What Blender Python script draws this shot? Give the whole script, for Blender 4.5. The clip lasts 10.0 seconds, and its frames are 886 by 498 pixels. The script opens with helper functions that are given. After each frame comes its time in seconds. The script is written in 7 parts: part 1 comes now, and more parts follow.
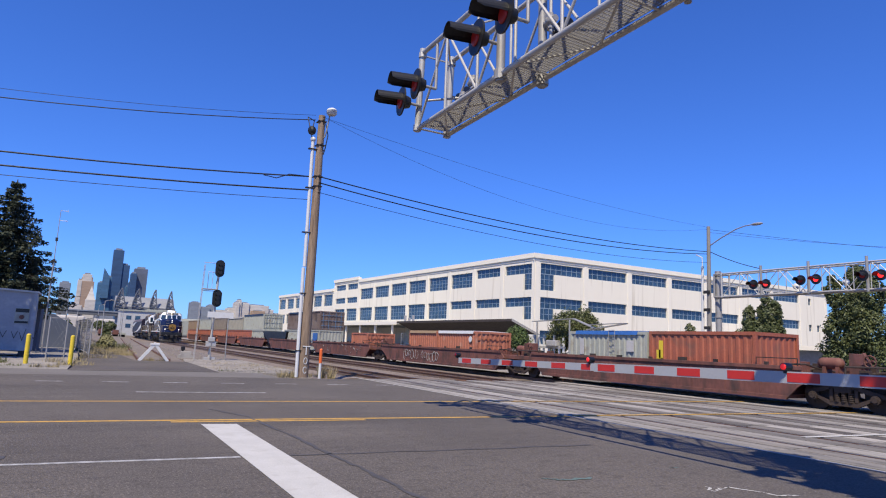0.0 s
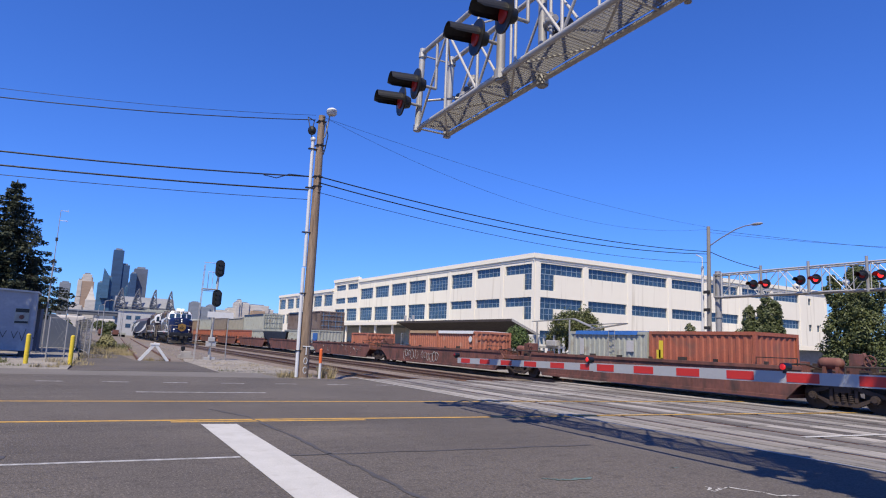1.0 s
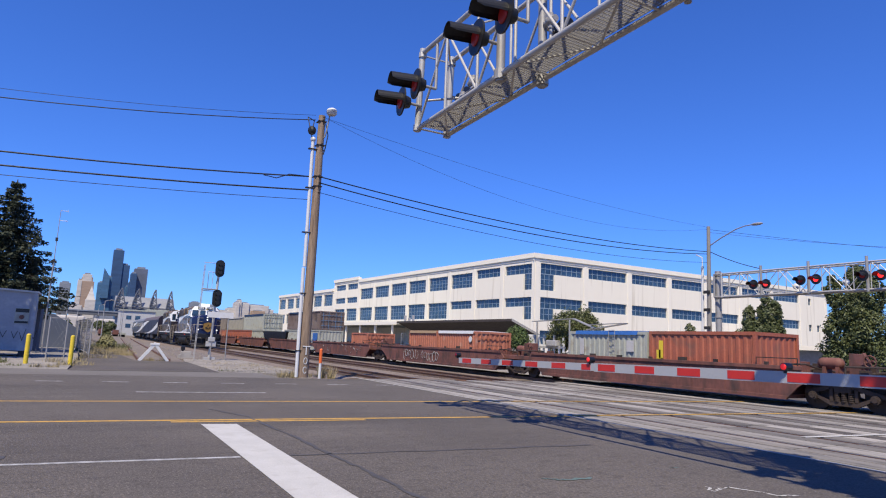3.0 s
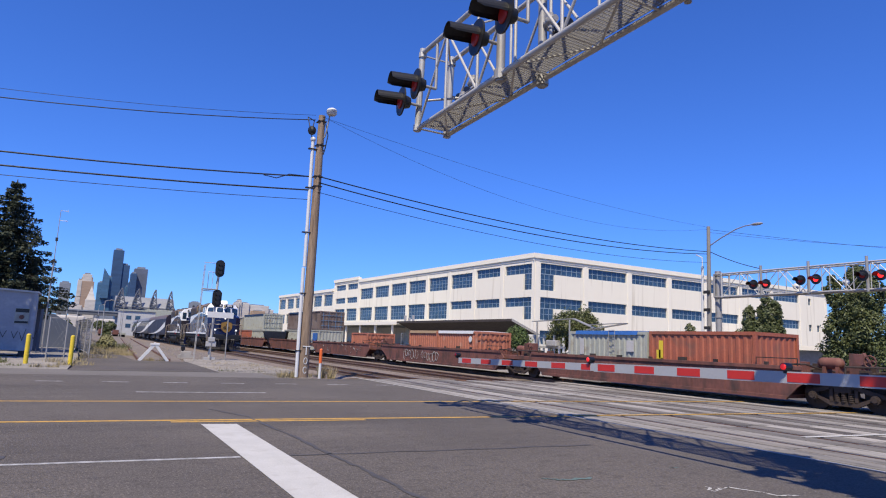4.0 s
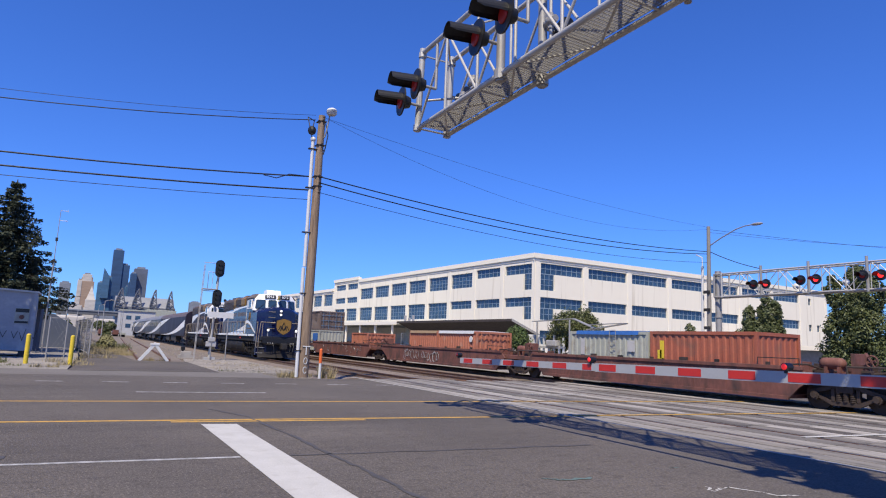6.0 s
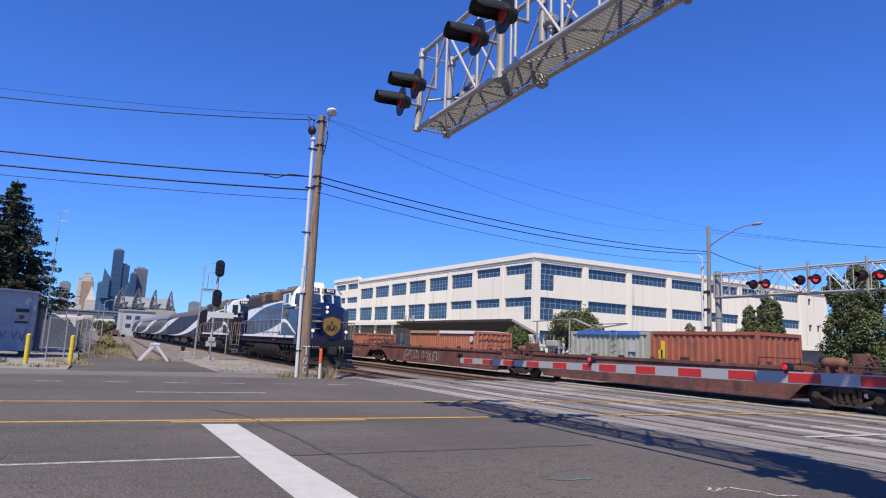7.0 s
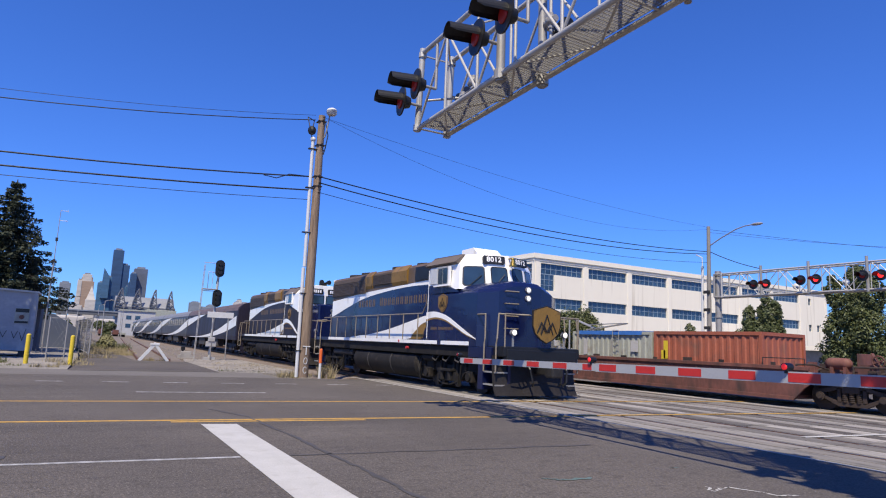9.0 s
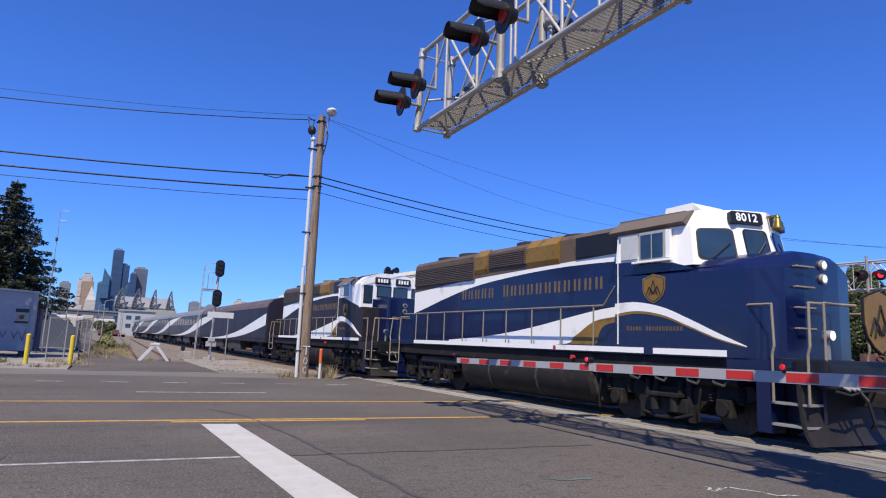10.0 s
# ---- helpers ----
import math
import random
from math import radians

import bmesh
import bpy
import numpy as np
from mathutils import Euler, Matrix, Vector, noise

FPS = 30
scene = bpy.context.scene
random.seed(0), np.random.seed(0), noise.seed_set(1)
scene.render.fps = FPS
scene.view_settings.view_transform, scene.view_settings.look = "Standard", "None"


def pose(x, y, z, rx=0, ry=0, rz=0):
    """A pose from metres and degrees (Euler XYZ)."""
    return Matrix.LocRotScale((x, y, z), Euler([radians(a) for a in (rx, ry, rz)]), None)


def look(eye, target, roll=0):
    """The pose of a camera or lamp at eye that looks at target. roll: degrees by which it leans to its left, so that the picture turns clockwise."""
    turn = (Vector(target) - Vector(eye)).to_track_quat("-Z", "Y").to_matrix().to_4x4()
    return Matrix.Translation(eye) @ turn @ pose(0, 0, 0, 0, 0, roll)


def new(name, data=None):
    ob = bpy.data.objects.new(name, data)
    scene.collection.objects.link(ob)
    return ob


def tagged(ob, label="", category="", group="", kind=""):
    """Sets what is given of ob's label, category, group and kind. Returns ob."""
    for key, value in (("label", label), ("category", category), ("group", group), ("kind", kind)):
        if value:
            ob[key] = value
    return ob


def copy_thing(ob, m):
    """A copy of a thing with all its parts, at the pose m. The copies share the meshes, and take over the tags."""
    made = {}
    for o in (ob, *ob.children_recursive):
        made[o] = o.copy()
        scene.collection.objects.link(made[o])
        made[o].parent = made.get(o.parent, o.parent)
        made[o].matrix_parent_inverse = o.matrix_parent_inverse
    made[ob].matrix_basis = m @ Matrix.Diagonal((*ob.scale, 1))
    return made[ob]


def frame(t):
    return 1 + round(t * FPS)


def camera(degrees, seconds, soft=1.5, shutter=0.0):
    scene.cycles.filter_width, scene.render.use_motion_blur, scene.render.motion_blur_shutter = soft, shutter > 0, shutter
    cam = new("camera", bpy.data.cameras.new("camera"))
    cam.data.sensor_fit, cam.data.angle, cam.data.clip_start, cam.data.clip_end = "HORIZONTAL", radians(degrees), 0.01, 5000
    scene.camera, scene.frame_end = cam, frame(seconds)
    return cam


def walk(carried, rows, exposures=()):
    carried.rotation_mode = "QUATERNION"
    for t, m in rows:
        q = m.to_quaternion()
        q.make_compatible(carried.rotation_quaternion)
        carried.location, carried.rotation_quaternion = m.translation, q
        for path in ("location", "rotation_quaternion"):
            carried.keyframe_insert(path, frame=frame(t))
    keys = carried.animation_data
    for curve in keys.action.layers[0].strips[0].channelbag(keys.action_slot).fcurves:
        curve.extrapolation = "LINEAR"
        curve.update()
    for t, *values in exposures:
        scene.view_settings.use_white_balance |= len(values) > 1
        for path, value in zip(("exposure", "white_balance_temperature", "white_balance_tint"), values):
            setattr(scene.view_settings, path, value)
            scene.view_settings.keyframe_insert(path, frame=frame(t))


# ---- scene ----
cam = camera(70.02, 10.0, soft=1.1)
EYE = Vector((0, 0, 1.49))
AIM = EYE + Vector((-0.86209, 0.48460, 0.14823)) * 20
walk(cam, [(0.0, look(EYE, AIM, 2.454)), (10.0, look(EYE, AIM, 2.454))])

# ---- light ----
SUN_DIR = Vector((-0.47, 0.47, -1.0)).normalized()
world = bpy.data.worlds.new("sky")
scene.world = world
world.use_nodes = True
wn = world.node_tree
sky = wn.nodes.new("ShaderNodeTexSky")
sky.sky_type = "NISHITA"
sky.sun_disc = False
sky.sun_elevation = math.asin(-SUN_DIR.z)
sky.sun_rotation = math.atan2(-SUN_DIR.x, -SUN_DIR.y)
sky.air_density, sky.dust_density, sky.ozone_density = 1.0, 0.15, 4.0
tint = wn.nodes.new("ShaderNodeMix")
tint.data_type, tint.blend_type = "RGBA", "MULTIPLY"
tint.inputs[0].default_value = 1.0
tint.inputs[7].default_value = (0.405, 0.735, 1.52, 1)
wn.links.new(sky.outputs["Color"], tint.inputs[6])
wn.links.new(tint.outputs[2], wn.nodes["Background"].inputs["Color"])
wn.nodes["Background"].inputs["Strength"].default_value = 0.0915
sun = new("sun", bpy.data.lights.new("sun", "SUN"))
sun.data.energy, sun.data.angle, sun.data.color = 5.0, radians(0.5), (1.0, 0.885, 0.68)
sun.matrix_world = look((0, 0, 40), Vector((0, 0, 40)) + SUN_DIR)
scene.view_settings.exposure = 0.39


# ---- mesh helpers ----
def box(bm, x0, x1, y0, y1, z0, z1, bevel=0.0):
    m = Matrix.Translation(((x0 + x1) / 2, (y0 + y1) / 2, (z0 + z1) / 2)) @ Matrix.Diagonal((x1 - x0, y1 - y0, z1 - z0, 1))
    vs = bmesh.ops.create_cube(bm, size=1, matrix=m)["verts"]
    if bevel:
        es = list({e for v in vs for e in v.link_edges})
        bmesh.ops.bevel(bm, geom=es, offset=bevel, segments=2, affect="EDGES", profile=0.6)
    return vs


def tube(bm, p, q, r, n=10, r2=None, caps=True):
    p, q = Vector(p), Vector(q)
    d = q - p
    m = Matrix.Translation((p + q) / 2) @ d.to_track_quat("Z", "Y").to_matrix().to_4x4()
    bmesh.ops.create_cone(bm, cap_ends=caps, segments=n, radius1=r, radius2=r if r2 is None else r2, depth=d.length, matrix=m)


def pipe(bm, pts, r, n=8):
    for a, b in zip(pts, pts[1:]):
        tube(bm, a, b, r, n)
    for a in pts[1:-1]:
        bmesh.ops.create_uvsphere(bm, u_segments=n, v_segments=6, radius=r, matrix=Matrix.Translation(a))


def ball(bm, c, r, sx=1, sy=1, sz=1, n=12):
    bmesh.ops.create_uvsphere(bm, u_segments=n, v_segments=max(6, n // 2 + 2), radius=r, matrix=Matrix.Translation(c) @ Matrix.Diagonal((sx, sy, sz, 1)))


def prism(bm, pts, axis, a, b):
    """A polygon in the plane across an axis, drawn out from a to b. Points are (x, z) for y, (y, z) for x, (x, y) for z."""
    def at(p, v):
        return (v, p[0], p[1]) if axis == "x" else (p[0], v, p[1]) if axis == "y" else (p[0], p[1], v)
    lo = [bm.verts.new(at(p, a)) for p in pts]
    hi = [bm.verts.new(at(p, b)) for p in pts]
    n = len(pts)
    bm.faces.new(lo)
    bm.faces.new(hi[::-1])
    for i in range(n):
        bm.faces.new((lo[i], hi[i], hi[(i + 1) % n], lo[(i + 1) % n]))


def loft(bm, rings, closed=True):
    vs = [[bm.verts.new(p) for p in ring] for ring in rings]
    n = len(vs[0])
    for a, b in zip(vs, vs[1:]):
        for i in range(n if closed else n - 1):
            bm.faces.new((a[i], a[(i + 1) % n], b[(i + 1) % n], b[i]))
    if closed:
        bm.faces.new(vs[0][::-1])
        bm.faces.new(vs[-1])


def mesh(name, bm, mat, smooth=False, weld=True):
    if weld:
        bmesh.ops.recalc_face_normals(bm, faces=bm.faces)
    me = bpy.data.meshes.new(name)
    bm.to_mesh(me)
    bm.free()
    me.materials.append(mat)
    if smooth:
        me.shade_smooth()
        me.set_sharp_from_angle(angle=radians(35))
    return me


def part(name, bm, mat, parent=None, label="", smooth=False, kind=""):
    ob = new(name, mesh(name, bm, mat, smooth))
    if parent:
        ob.parent = parent
    return tagged(ob, label, kind=kind)


def again(name, ob, parent, m=Matrix(), label=""):
    o = new(name, ob.data)
    o.parent = parent
    o.matrix_basis = m
    return tagged(o, label)


def empty(name, label, category, m=Matrix(), group="", kind=""):
    ob = new(name)
    ob.matrix_basis = m
    return tagged(ob, label, category, group, kind)


# ---- materials ----
DEPTH = 0.765  # one factor that deepens every base colour below


def material(name, col, rough=0.6, metal=0.0, var=0.15, scale=2.0, fine=40.0, bump=0.15, bump_scale=None, col2=None, patch=0.5, stretch=(1, 1, 1), spec=0.5, dirt=None, dirt_amount=0.0, coat=0.0, each=0.0):
    """A surface with two scales of colour change, fine relief and an optional second colour in patches."""
    col, col2, dirt = (c and tuple(v * DEPTH for v in c) for c in (col, col2, dirt))
    mat = bpy.data.materials.new(name)
    mat.use_nodes = True
    nt = mat.node_tree
    bs = nt.nodes["Principled BSDF"]
    tc = nt.nodes.new("ShaderNodeTexCoord")
    mp = nt.nodes.new("ShaderNodeMapping")
    mp.inputs["Scale"].default_value = stretch
    nt.links.new(tc.outputs["Object"], mp.inputs["Vector"])
    def tex(s, detail=4):
        n = nt.nodes.new("ShaderNodeTexNoise")
        n.inputs["Scale"].default_value, n.inputs["Detail"].default_value = s, detail
        nt.links.new(mp.outputs["Vector"], n.inputs["Vector"])
        return n.outputs["Fac"]
    def mix(a, b, fac, blend="MIX"):
        n = nt.nodes.new("ShaderNodeMix")
        n.data_type, n.blend_type = "RGBA", blend
        for sock, v in ((n.inputs[6], a), (n.inputs[7], b), (n.inputs[0], fac)):
            if isinstance(v, bpy.types.NodeSocket):
                nt.links.new(v, sock)
            else:
                sock.default_value = v if isinstance(v, float) else (*v, 1)
        return n.outputs[2]
    def ramp(s, lo, hi):
        n = nt.nodes.new("ShaderNodeMapRange")
        n.inputs[1].default_value, n.inputs[2].default_value = lo, hi
        nt.links.new(s, n.inputs[0])
        return n.outputs[0]
    c2 = col2 or tuple(c * (1 - 2 * var) for c in col)
    big = tex(scale)
    base = mix(col, c2, ramp(big, patch - 0.14, patch + 0.2))
    small = tex(fine, 2)
    hi = tuple(min(1, c * (1 + var)) for c in col)
    base = mix(base, mix(tuple(c * (1 - var) for c in col), hi, ramp(small, 0.35, 0.65)), 0.4)
    if dirt:
        d = ramp(tex(scale * 2.3, 6), 0.62 - dirt_amount * 0.4, 0.75)
        base = mix(base, dirt, d)
    if each:
        info = nt.nodes.new("ShaderNodeObjectInfo")
        v = nt.nodes.new("ShaderNodeMapRange")
        v.inputs[3].default_value, v.inputs[4].default_value = 1 - each, 1 + each
        nt.links.new(info.outputs["Random"], v.inputs[0])
        hs = nt.nodes.new("ShaderNodeHueSaturation")
        nt.links.new(v.outputs[0], hs.inputs["Value"])
        nt.links.new(base, hs.inputs["Color"])
        base = hs.outputs["Color"]
    nt.links.new(base, bs.inputs["Base Color"])
    r = nt.nodes.new("ShaderNodeMapRange")
    r.inputs[3].default_value, r.inputs[4].default_value = max(0.03, rough - 0.1), min(1, rough + 0.12)
    nt.links.new(big, r.inputs[0])
    nt.links.new(r.outputs[0], bs.inputs["Roughness"])
    bs.inputs["Metallic"].default_value = metal
    bs.inputs["Specular IOR Level"].default_value = spec
    bs.inputs["Coat Weight"].default_value = coat
    if bump:
        b = nt.nodes.new("ShaderNodeBump")
        b.inputs["Strength"].default_value, b.inputs["Distance"].default_value = bump, 0.02
        nt.links.new(tex(bump_scale or fine, 5), b.inputs["Height"])
        nt.links.new(b.outputs[0], bs.inputs["Normal"])
    return mat


def glow(name, col, strength):
    mat = bpy.data.materials.new(name)
    mat.use_nodes = True
    bs = mat.node_tree.nodes["Principled BSDF"]
    bs.inputs["Base Color"].default_value = (*col, 1)
    bs.inputs["Emission Color"].default_value = (*col, 1)
    bs.inputs["Emission Strength"].default_value = strength * DEPTH
    return mat


def asphalt(name, light, dark, oil):
    """Asphalt: stone grain, mottling, long wheel-worn streaks along the road, and oil-darkened patches."""
    light, dark, oil = (tuple(v * DEPTH for v in c) for c in (light, dark, oil))
    mat = bpy.data.materials.new(name)
    mat.use_nodes = True
    nt = mat.node_tree
    bs = nt.nodes["Principled BSDF"]
    tc = nt.nodes.new("ShaderNodeTexCoord")
    def tex(s, detail, stretch=(1, 1, 1), lo=0.3, hi=0.7):
        mp = nt.nodes.new("ShaderNodeMapping")
        mp.inputs["Scale"].default_value = stretch
        mp.inputs["Rotation"].default_value = (0, 0, -0.08)
        nt.links.new(tc.outputs["Object"], mp.inputs["Vector"])
        n = nt.nodes.new("ShaderNodeTexNoise")
        n.inputs["Scale"].default_value, n.inputs["Detail"].default_value = s, detail
        nt.links.new(mp.outputs["Vector"], n.inputs["Vector"])
        r = nt.nodes.new("ShaderNodeMapRange")
        r.inputs[1].default_value, r.inputs[2].default_value = lo, hi
        nt.links.new(n.outputs["Fac"], r.inputs[0])
        return r.outputs[0]
    def mix(x, y, fac, amount):
        m = nt.nodes.new("ShaderNodeMath")
        m.operation = "MULTIPLY"
        m.inputs[1].default_value = amount
        nt.links.new(fac, m.inputs[0])
        n = nt.nodes.new("ShaderNodeMix")
        n.data_type = "RGBA"
        nt.links.new(m.outputs[0], n.inputs[0])
        for sock, v in ((n.inputs[6], x), (n.inputs[7], y)):
            if isinstance(v, bpy.types.NodeSocket):
                nt.links.new(v, sock)
            else:
                sock.default_value = (*v, 1)
        return n.outputs[2]
    col = mix(light, dark, tex(0.25, 5, lo=0.35, hi=0.65), 0.8)
    col = mix(col, oil, tex(0.55, 6, (1, 0.06, 1), 0.52, 0.72), 0.6)
    col = mix(col, tuple(v * 1.25 for v in light), tex(1.3, 5, (1, 0.25, 1), 0.55, 0.75), 0.35)
    col = mix(col, tuple(v * 0.35 for v in dark), tex(24, 3, lo=0.50, hi=0.60), 0.38)
    col = mix(col, tuple(v * 0.5 for v in dark), tex(7, 4, (1, 0.5, 1), 0.52, 0.7), 0.45)
    col = mix(col, tuple(min(1, v * 2.3) for v in light), tex(36, 2, lo=0.56, hi=0.64), 0.34)
    nt.links.new(col, bs.inputs["Base Color"])
    bs.inputs["Roughness"].default_value = 0.88
    bs.inputs["Specular IOR Level"].default_value = 0.3
    b = nt.nodes.new("ShaderNodeBump")
    b.inputs["Strength"].default_value, b.inputs["Distance"].default_value = 0.6, 0.012
    nt.links.new(tex(60, 4), b.inputs["Height"])
    nt.links.new(b.outputs[0], bs.inputs["Normal"])
    return mat


ASPHALT = asphalt("asphalt", (0.146, 0.128, 0.118), (0.102, 0.090, 0.085), (0.062, 0.056, 0.055))
ASPHALT_OLD = material("worn_asphalt", (0.18, 0.165, 0.155), 0.9, var=0.2, scale=0.6, fine=60, bump=0.6, bump_scale=70, col2=(0.13, 0.12, 0.115))
TAR = material("tar_seal", (0.082, 0.075, 0.073), 0.7, var=0.2, scale=2, fine=30)
CONCRETE = material("concrete", (0.42, 0.40, 0.38), 0.85, var=0.12, scale=0.8, fine=40, bump=0.3, col2=(0.33, 0.32, 0.31), dirt=(0.2, 0.19, 0.19), dirt_amount=0.2)
PANEL = material("crossing_panel", (0.34, 0.315, 0.295), 0.85, var=0.2, scale=1.2, fine=30, bump=0.4, col2=(0.22, 0.205, 0.195), dirt=(0.10, 0.095, 0.09), dirt_amount=0.2, stretch=(0.4, 1.6, 1), each=0.28)
PANEL_DARK = material("worn_crossing_panel", (0.215, 0.195, 0.18), 0.85, var=0.2, scale=1.2, fine=30, bump=0.4, col2=(0.13, 0.12, 0.112), dirt=(0.08, 0.075, 0.07), dirt_amount=0.25, stretch=(0.4, 1.6, 1), each=0.38)
GRAVEL = material("gravel", (0.33, 0.30, 0.268), 0.95, var=0.5, scale=0.5, fine=11, bump=1.0, bump_scale=16, col2=(0.17, 0.152, 0.135))
EARTH = material("dry_earth", (0.2, 0.17, 0.138), 0.95, var=0.3, scale=0.08, fine=5, bump=0.8, bump_scale=9, col2=(0.14, 0.13, 0.10))
BALLAST = material("ballast", (0.225, 0.178, 0.148), 0.95, var=0.5, scale=0.6, fine=12, bump=1.0, bump_scale=14, col2=(0.14, 0.108, 0.09))
YARD_BALLAST = material("oily_yard_ballast", (0.215, 0.178, 0.152), 0.95, var=0.5, scale=0.5, fine=9, bump=1.0, bump_scale=12, col2=(0.13, 0.108, 0.094))
PAINT_WHITE = material("road_paint_white", (0.56, 0.55, 0.54), 0.7, var=0.1, scale=2.5, fine=50, bump=0.25, dirt=(0.45, 0.43, 0.41), dirt_amount=0.10)
PAINT_WORN = material("road_paint_worn", (0.5, 0.5, 0.52), 0.8, var=0.15, scale=3, fine=40, bump=0.3, dirt=(0.14, 0.14, 0.145), dirt_amount=0.6)
PAINT_YELLOW = material("road_paint_yellow", (0.62, 0.36, 0.06), 0.75, var=0.1, scale=3, fine=40, bump=0.25, dirt=(0.3, 0.2, 0.09), dirt_amount=0.35)
RAIL = material("rail_steel", (0.24, 0.13, 0.085), 0.6, metal=0.4, var=0.25, scale=2, fine=40)
RAIL_TOP = material("rail_head", (0.2, 0.19, 0.185), 0.4, metal=0.7, var=0.1, scale=1, fine=30)
TIE = material("wood_tie", (0.14, 0.10, 0.075), 0.9, var=0.3, scale=2, fine=25, stretch=(4, 1, 1))
STUCCO = material("cream_plaster", (0.96, 0.90, 0.765), 0.85, var=0.03, scale=0.25, fine=8, bump=0.1, col2=(0.92, 0.86, 0.73), dirt=(0.66, 0.59, 0.47), dirt_amount=0.09, stretch=(2.4, 2.4, 0.12))
STUCCO_TRIM = material("cream_trim", (0.97, 0.91, 0.78), 0.8, var=0.03, scale=0.4, fine=8)
# The sky's reflection is put into the panes as a blue base colour.
WINDOW = material("sky_tinted_glass", (0.04, 0.09, 0.17), 0.08, var=0.35, scale=0.9, fine=3, bump=0.02, spec=0.7)
MULLION = material("mullion_paint", (0.28, 0.36, 0.45), 0.5, var=0.1, scale=2, fine=20)
GALV = material("galvanised_steel", (0.42, 0.41, 0.40), 0.5, metal=0.35, var=0.12, scale=3, fine=25, bump=0.08)
ALU = material("aluminium_paint", (0.58, 0.565, 0.545), 0.5, metal=0.3, var=0.1, scale=2.5, fine=25, bump=0.06)
BLACK = material("black_paint", (0.012, 0.012, 0.013), 0.45, var=0.25, scale=3, fine=30)
GRIME = material("black_underframe", (0.062, 0.056, 0.052), 0.75, var=0.35, scale=1.5, fine=20, bump=0.3, col2=(0.028, 0.026, 0.026))
UNDER = material("sooty_underframe", (0.020, 0.018, 0.017), 0.72, spec=0.25, var=0.3, scale=1.5, fine=20, bump=0.25, col2=(0.012, 0.011, 0.011), dirt=(0.055, 0.043, 0.035), dirt_amount=0.10)
WOOD = material("weathered_wood", (0.34, 0.25, 0.18), 0.9, var=0.3, scale=2.2, fine=14, bump=0.9, bump_scale=10, stretch=(7, 7, 0.25), col2=(0.17, 0.11, 0.075), dirt=(0.09, 0.06, 0.045), dirt_amount=0.25)
PVC = material("white_conduit", (0.72, 0.73, 0.74), 0.5, var=0.06, scale=3, fine=20)
RUST = material("freight_brown", (0.20, 0.078, 0.06), 0.75, var=0.3, scale=0.8, fine=9, bump=0.3, col2=(0.115, 0.047, 0.037), dirt=(0.045, 0.033, 0.029), dirt_amount=0.36, stretch=(1, 1, 0.45))
RED_BOX = material("red_container", (0.41, 0.125, 0.07), 0.6, var=0.2, scale=0.8, fine=14, bump=0.15, col2=(0.34, 0.085, 0.045), dirt=(0.2, 0.1, 0.07), dirt_amount=0.34)
ORANGE_BOX = material("brown_orange_container", (0.48, 0.175, 0.10), 0.65, var=0.25, scale=0.7, fine=10, bump=0.15, col2=(0.38, 0.13, 0.08), dirt=(0.5, 0.3, 0.22), dirt_amount=0.08)
GREY_BOX = material("grey_container", (0.43, 0.445, 0.39), 0.6, var=0.1, scale=0.8, fine=14, bump=0.15, col2=(0.33, 0.345, 0.30), dirt=(0.25, 0.2, 0.16), dirt_amount=0.12)
TARP_BLUE = material("blue_tarp", (0.04, 0.16, 0.5), 0.6, var=0.15, scale=2, fine=10, bump=0.5)
NAVY = material("navy_paint", (0.0055, 0.0112, 0.068), 0.27, var=0.12, scale=0.5, fine=8, bump=0.02, col2=(0.007, 0.0115, 0.05), spec=0.5, coat=0.25, dirt=(0.022, 0.024, 0.05), dirt_amount=0.05)
LIVERY_WHITE = material("white_livery", (1.06, 1.06, 1.05), 0.3, var=0.03, scale=0.6, fine=8, bump=0.02, coat=0.3, dirt=(0.66, 0.64, 0.61), dirt_amount=0.05)
GOLD = material("gold_paint", (0.37, 0.21, 0.045), 0.45, metal=0.25, var=0.15, scale=1.5, fine=15, bump=0.05, dirt=(0.12, 0.085, 0.04), dirt_amount=0.15)
BRONZE = material("bronze_roof_paint", (0.16, 0.105, 0.06), 0.5, var=0.2, scale=0.8, fine=10, col2=(0.1, 0.07, 0.05), dirt=(0.05, 0.04, 0.035), dirt_amount=0.2)
NAVY_GRIMY = material("grimy_navy_paint", (0.024, 0.021, 0.042), 0.5, var=0.25, scale=0.9, fine=10, bump=0.05, col2=(0.026, 0.022, 0.024), spec=0.25, dirt=(0.045, 0.037, 0.032), dirt_amount=0.3, stretch=(1, 1, 0.4))
CAB_GLASS = material("cab_glass", (0.03, 0.06, 0.10), 0.05, var=0.2, scale=2, fine=3, bump=0.0, spec=0.8)
STEEL_DARK = material("oily_steel", (0.055, 0.05, 0.046), 0.55, metal=0.4, var=0.3, scale=4, fine=25, bump=0.2)
ORANGE_REFL = material("orange_plastic", (0.85, 0.16, 0.03), 0.5, var=0.06)
YELLOW = material("yellow_safety_paint", (0.80, 0.60, 0.04), 0.5, var=0.1, scale=3, fine=20, dirt=(0.4, 0.3, 0.06), dirt_amount=0.15)
GATE_WHITE = material("gate_white_sheeting", (0.45, 0.455, 0.47), 0.4, var=0.04, scale=4, fine=30)
GATE_RED = material("gate_red_sheeting", (0.62, 0.035, 0.025), 0.4, var=0.06, scale=4, fine=30)
RED_GLOW = glow("red_lens_lit", (1.0, 0.03, 0.03), 1.6)
RED_DIM = glow("red_lens_dim", (0.16, 0.006, 0.006), 0.18)
